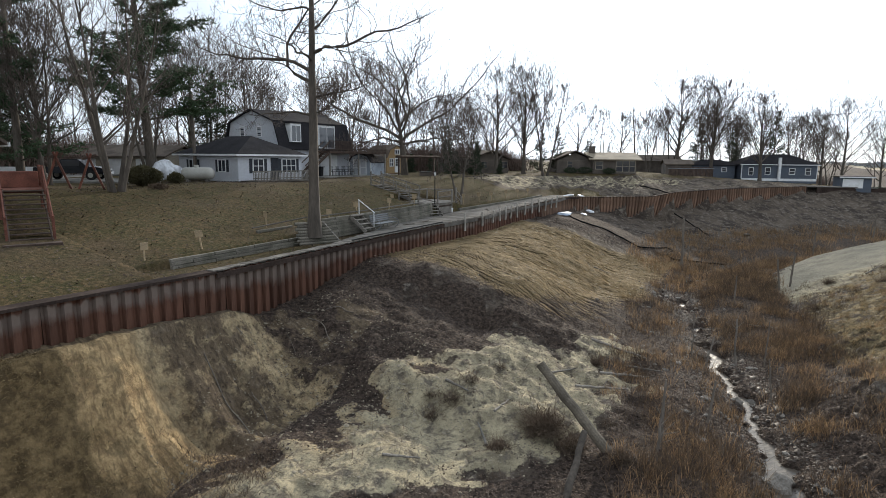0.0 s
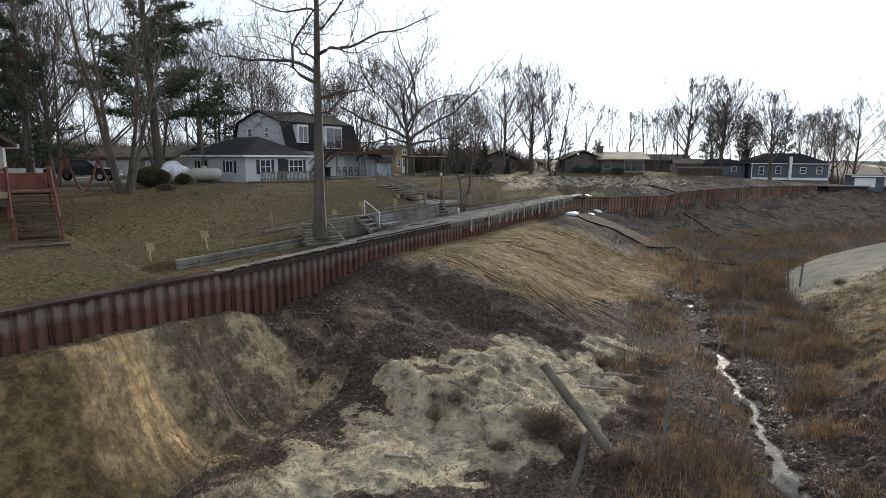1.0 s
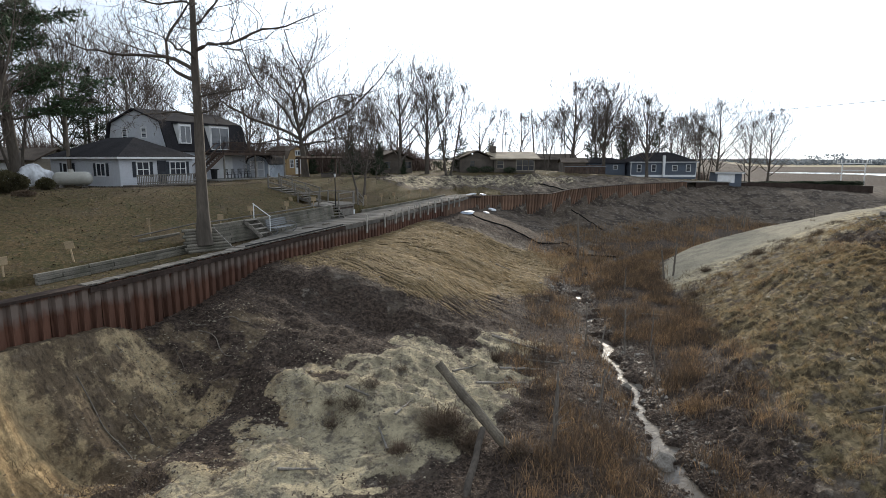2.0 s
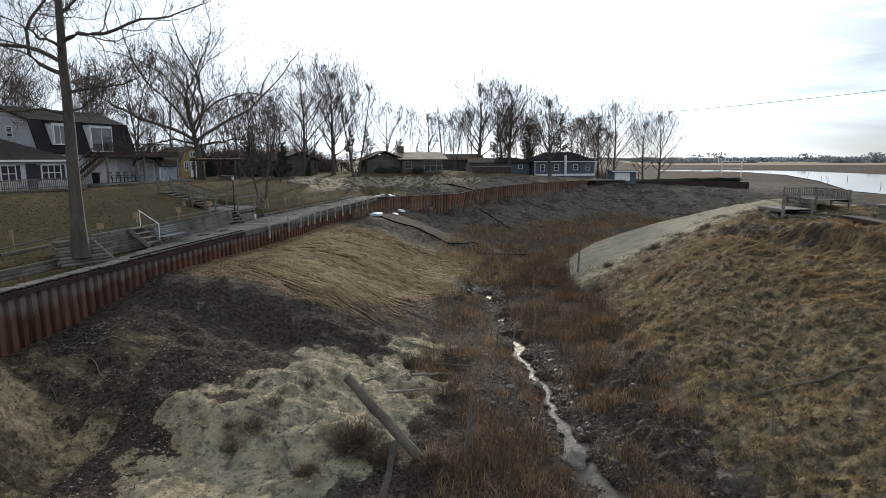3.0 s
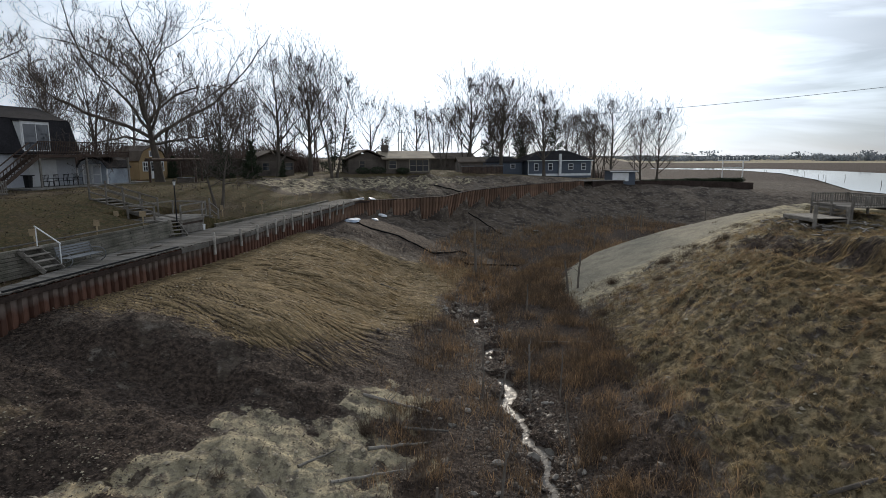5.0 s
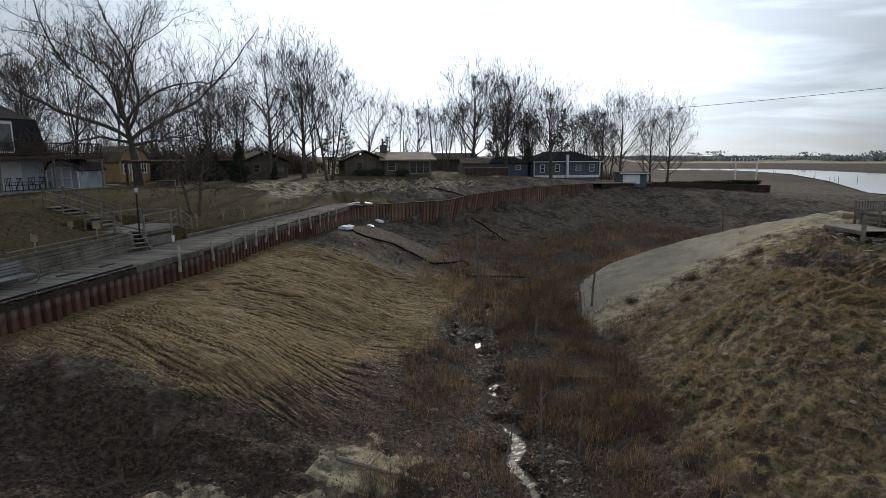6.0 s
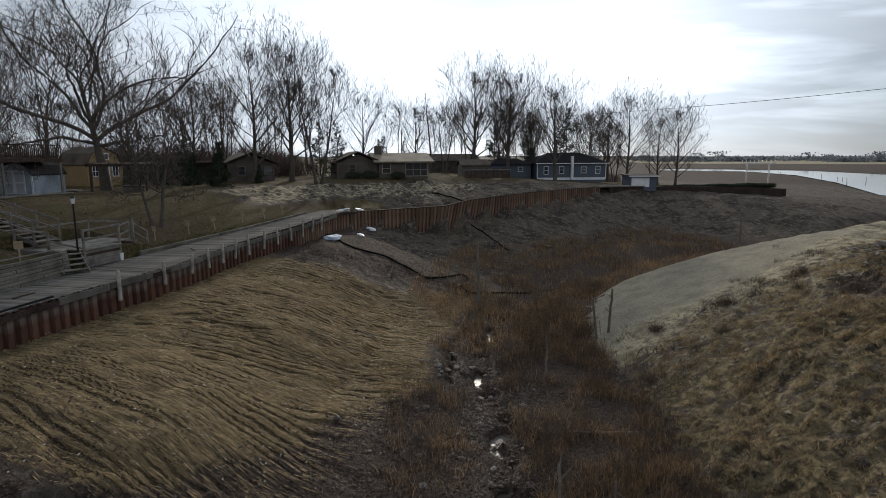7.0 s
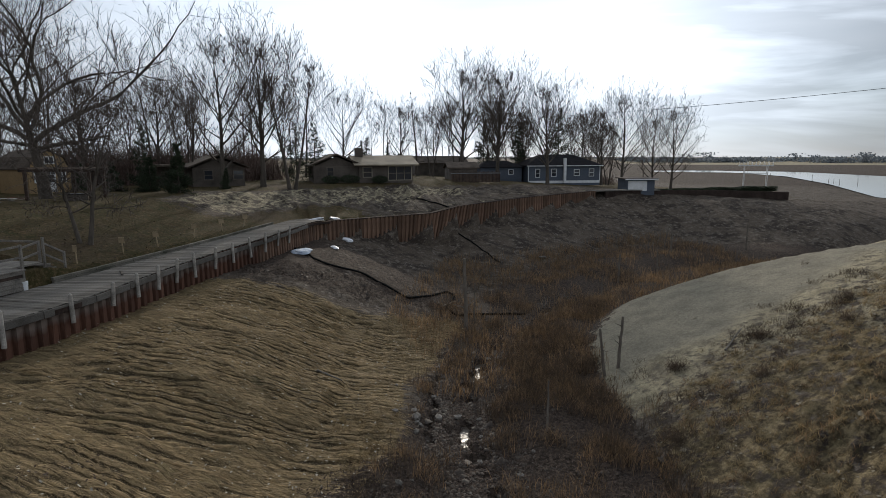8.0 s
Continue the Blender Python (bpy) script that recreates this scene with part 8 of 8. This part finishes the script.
for c in range(5):
    for j in range(3):
        part("block", boxes((-0.5 + 0.335 * j, -0.5, 0.22 * c, -0.5 + 0.335 * (j + 1) - 0.02, 0.5, 0.22 * (c + 1) - 0.02), bevel=0.015), M_STONE, pr)
part("cap", boxes((-0.62, -0.62, 1.1, 0.62, 0.62, 1.22), bevel=0.02), M_DECK, pr)

# ---- far shore of the cove ----
hg = thing("hedge", pose(78.0, 91.6, 6.55) @ Matrix.Diagonal((1, 1, 0.5, 1)), "long low dark clipped hedge along the far wall", "hedge")
V, F = [], []
rng = random.Random(61)
for _ in range(16000):
    x, y, z = rng.uniform(-12, 13), rng.uniform(-0.8, 0.8), rng.uniform(0, 1.5) * min(1, (13.5 - rng.uniform(-12, 13) * 0) / 10)
    if abs(y) < 0.5 and z < 1.2:
        y = math.copysign(rng.uniform(0.55, 0.85), y)
    blades(V, F, Vector((x, y, z + 0.1 * math.sin(x))), Vector((rng.gauss(0, 1), rng.gauss(-0.6, 1), rng.gauss(0.3, 0.8))).normalized(), 0.28, 0.08, rng)
ob = new("leaves", mesh_from("leaves", V, F, M_CEDAR))
ob.parent = hg
part("stems", boxes((-11.5, -0.45, -0.4, 12.5, 0.45, 1.15), bevel=0.1), M_BRUSH, hg)
tagged(ribbon("wall_far", wall_s[15] + 3.0, wall_s[18] + 0.5, -0.12, 0.02, 1.2, 0.3, M_CAP, None, 2.0), "low dark timber sea wall beyond the boathouse", "sea wall", kind="structure")
tagged(ribbon("pavement_quay", wall_s[15] + 0.5, wall_s[15] + 13, -1.3, 0.06, 0.15, 1.6, M_DECK, None, 2.0), "pale plank quay beside the boathouse", "quay", kind="structure")

bl = thing("boat_lift", pose(108.7, 111.6, 7.75, 0, 0, -40) @ Matrix.Diagonal((0.52, 0.52, 0.85, 1)), "white boat lift with a bare hooped canopy frame", "boat lift")
for x in (-4, 4):
    for y in (-1.5, 1.5):
        part("leg", boxes((x - 0.09, y - 0.09, -4.6, x + 0.09, y + 0.09, 2.9)), M_TRIM, bl)
for y in (-1.6, 1.6):
    part("beam", boxes((-6, y - 0.07, 2.8, 6, y + 0.07, 2.98)), M_TRIM, bl)
    part("cradle", boxes((-4.2, y - 0.08, 1.0, 4.2, y + 0.08, 1.15)), M_TRIM, bl)
for k in range(9):
    x = -5.8 + 1.45 * k
    curve_tube("hoop", [(x, -1.6, 2.9), (x, -1.3, 3.5), (x, 0, 3.8), (x, 1.3, 3.5), (x, 1.6, 2.9)], 0.07, M_TRIM, bl, bevel=1)

rng = random.Random(71)
for k in range(16):
    x, y = rng.uniform(180, 330), 0
    y = 110 + (x - 170) * 1.05 + rng.uniform(-20, 30)
    snag("dead_tree", (x, y, 0.0), (x + rng.uniform(-0.4, 0.4), y, WATER_Z + rng.uniform(0.8, 2.2)), 0.12, 0.06, "dead stem standing in the shallow river", M_BARK, "stump", seed=200 + k)

# power line over the far shore
wr = thing("power_line", pose(0, 0, 0), "thin power line sagging over the far shore", "cable")
curve_tube("wire", [(58, 150, 20.0), (90, 128, 21.6), (120, 106, 24.0), (150, 84, 27.4), (190, 56, 33.0)], 0.05, M_BLACK, wr, bevel=1)
for x, y, h in ((20, 150, 10), (45, 165, 10), (-28, 70, 9), (-21.5, 50.8, 7.5)):
    up = thing("utility_pole", pose(x, y, height(x, y)), "wooden utility pole with a cross arm", "pole")
    bm = bmesh.new()
    rod(bm, (0, 0, -0.5), (0, 0, h), 0.15, 0.11, 10)
    part("pole", bm, M_BARK_PALE, up)
    part("cross_arm", boxes((-1.0, -0.06, h - 0.8, 1.0, 0.06, h - 0.66)), M_BARK_PALE, up)

# fallen leaves on lawn and gully
r = np.random.RandomState(12)


def leaves(name, x, y, label, seed, size=0.05, mat=None, lift=0.015):
    r = np.random.RandomState(seed)
    n = len(x)
    z = land(x, y)[0] + lift
    a, tx, ty = r.uniform(0, 6.28, n), r.normal(0, 0.35, n), r.normal(0, 0.35, n)
    s = size * r.uniform(0.6, 1.3, n)
    q = []
    for u, v in ((-1, -0.6), (1, -0.6), (1, 0.6), (-1, 0.6)):
        px, py = (u * np.cos(a) - v * np.sin(a)) * s, (u * np.sin(a) + v * np.cos(a)) * s
        q.append(np.stack([x + px, y + py, z + 0.02 + px * tx + py * ty + 0.01], -1))
    v = np.stack(q, 1).reshape(-1, 3)
    me = bpy.data.meshes.new(name)
    me.vertices.add(len(v))
    me.vertices.foreach_set("co", v.astype(np.float32).ravel())
    me.loops.add(n * 4)
    me.loops.foreach_set("vertex_index", np.arange(n * 4, dtype=np.int32))
    me.polygons.add(n)
    me.polygons.foreach_set("loop_start", (np.arange(n) * 4).astype(np.int32))
    me.update(calc_edges=True)
    me.materials.append(mat or M_LEAF)
    tagged(new(name, me), label, "leaves", kind="stuff")


def in_litter(x, y):
    z, lawn, dry, sand, litter = land(x, y)
    return np.clip(litter * 1.2, 0, 1) * (lawn < 0.5)


x, y = clumped(-9, 10, 24, 60, 60000, 4, 0.25, 13, in_litter)
leaves("dead_leaves", x, y, "brown dead leaves gathered in the hollows", 14, 0.03)
x, y = r.uniform(-24, 6, 24000), r.uniform(14, 62, 24000)
ok = land(x, y)[1] > 0.5
leaves("dead_leaves", x[ok], y[ok], "brown dead leaves scattered over the lawn", 15, 0.035)


def clods(name, x, y, mat, label, category, seed, size):
    """Small broken lumps, each an uneven eight-sided stone, half sunk in the ground."""
    r = np.random.RandomState(seed)
    n = len(x)
    z = land(x, y)[0]
    s = size * r.uniform(0.4, 1.0, n) ** 1.5 * (1 + 1.2 * (r.uniform(0, 1, n) < 0.05))
    a = r.uniform(0, 6.28, n)
    vs = []
    for u, v, w in ((1, 0, 0), (0, 0.75, 0), (-1, 0, 0), (0, -0.75, 0), (0, 0, 0.7), (0, 0, -0.5)):
        j = r.uniform(0.7, 1.3, (n, 3))
        px, py, pz = u * j[:, 0], v * j[:, 1], w * j[:, 2] + r.uniform(-0.15, 0.15, n)
        vs.append(np.stack([x + s * (px * np.cos(a) - py * np.sin(a)), y + s * (px * np.sin(a) + py * np.cos(a)), z + s * pz * 0.8], -1))
    v = np.stack(vs, 1).reshape(-1, 3)
    k = np.arange(n) * 6
    f = np.stack([np.stack([k + p, k + q, k + 4], -1) for p, q in ((0, 1), (1, 2), (2, 3), (3, 0))], 1).reshape(-1, 3)
    me = bpy.data.meshes.new(name)
    me.vertices.add(len(v))
    me.vertices.foreach_set("co", v.astype(np.float32).ravel())
    me.loops.add(f.size)
    me.loops.foreach_set("vertex_index", f.astype(np.int32).ravel())
    me.polygons.add(len(f))
    me.polygons.foreach_set("loop_start", (np.arange(len(f)) * 3).astype(np.int32))
    me.update(calc_edges=True)
    me.materials.append(mat)
    tagged(new(name, me), label, category, kind="stuff")


def in_sand(x, y):
    z, lawn, dry, sand, litter = land(x, y)
    return np.where(lawn < 0.5, np.clip(sand - 0.2, 0, 1) * (1 - 0.92 * land.clean), 0)


M_CLOD = material("broken_sand_crust", (0.26, 0.225, 0.165), 0.95, vary=0.35, scale=0.7, fine=8, bump=0.3, tint=(0.15, 0.125, 0.095))
x, y = clumped(-8, 11, 10, 29, 5200, 6, 0.28, 31, in_sand)
clods("sand_clods", x, y, M_CLOD, "crumbled crust of damp sand", "sand", 32, 0.06)
x, y = clumped(12, 10, 46, 48, 3600, 5, 0.3, 33, in_sand)
clods("sand_clods", x, y, M_CLOD, "crumbled sandy clods on the far bank", "sand", 34, 0.08)
x, y = clumped(8, 8, 24, 60, 4200, 6, 0.25, 35, lambda x, y: np.where(land(x, y)[1] < 0.5, np.exp(-((np.abs(to_line(x, y, CREEK)[0]) - 0.9) / 0.8) ** 2) * 0.8 + 0.12 * land(x, y)[4], 0))
clods("mud_clods", x, y, material("dark_mud", (0.06, 0.046, 0.036), 0.7, vary=0.4, scale=1, fine=9, bump=0.3), "dark muddy clods along the creek", "mud", 36, 0.13)
x, y = clumped(-8, 11, 12, 29, 900, 6, 0.4, 37, lambda x, y: np.where(land(x, y)[1] < 0.5, 0.15 + 0.5 * (fbm(x * 0.4, y * 0.4, 91, 2) > 0.55), 0))
blade_field("dry_sticks", x, y, M_BRUSH, "dry sticks scattered over the lake bed", "sticks", 0.45, 0.028, 0, 6, 180, 38)

# broken stone and mud lumps along the creek, and pale leaf flecks caught in the combed grass
M_MUD = material("wet_mud_lumps", (0.06, 0.048, 0.038), 0.6, vary=0.4, scale=1.2, fine=9, bump=0.4, tint=(0.085, 0.068, 0.052))
x, y = clumped(6, 6, 34, 62, 26000, 4, 0.18, 51, lambda x, y: np.exp(-((np.abs(to_line(x, y, CREEK)[0]) - 1.0) / 0.6) ** 2) * 0.8)
clods("creek_stones", x, y, M_MUD, "wet stones and mud lumps along the creek", "stones", 52, 0.085)
x, y = clumped(-12, 14, 24, 66, 9000, 2, 0.4, 53, in_slope)
M_FLECK = material("bleached_leaf_flecks", (0.50, 0.45, 0.36), 0.8, vary=0.3, scale=2.0, fine=12, bump=0)
leaves("leaf_flecks", x, y, "bleached leaf flecks caught in the combed grass", 54, 0.03, M_FLECK, 0.10)

# evergreen shrubs against the far house
for k, (x, y, sx, sz) in enumerate(((19.4, 88.9, 1.1, 0.95), (21.6, 88.8, 1.2, 1.0), (25.2, 88.6, 1.0, 0.9))):
    leafy("shrub", (x, y, height(x, y)), (sx, 0.8, sz), 1500, 0.12, M_CEDAR, "dark evergreen shrub against the far house", 70 + k, "shrub", 0.6)
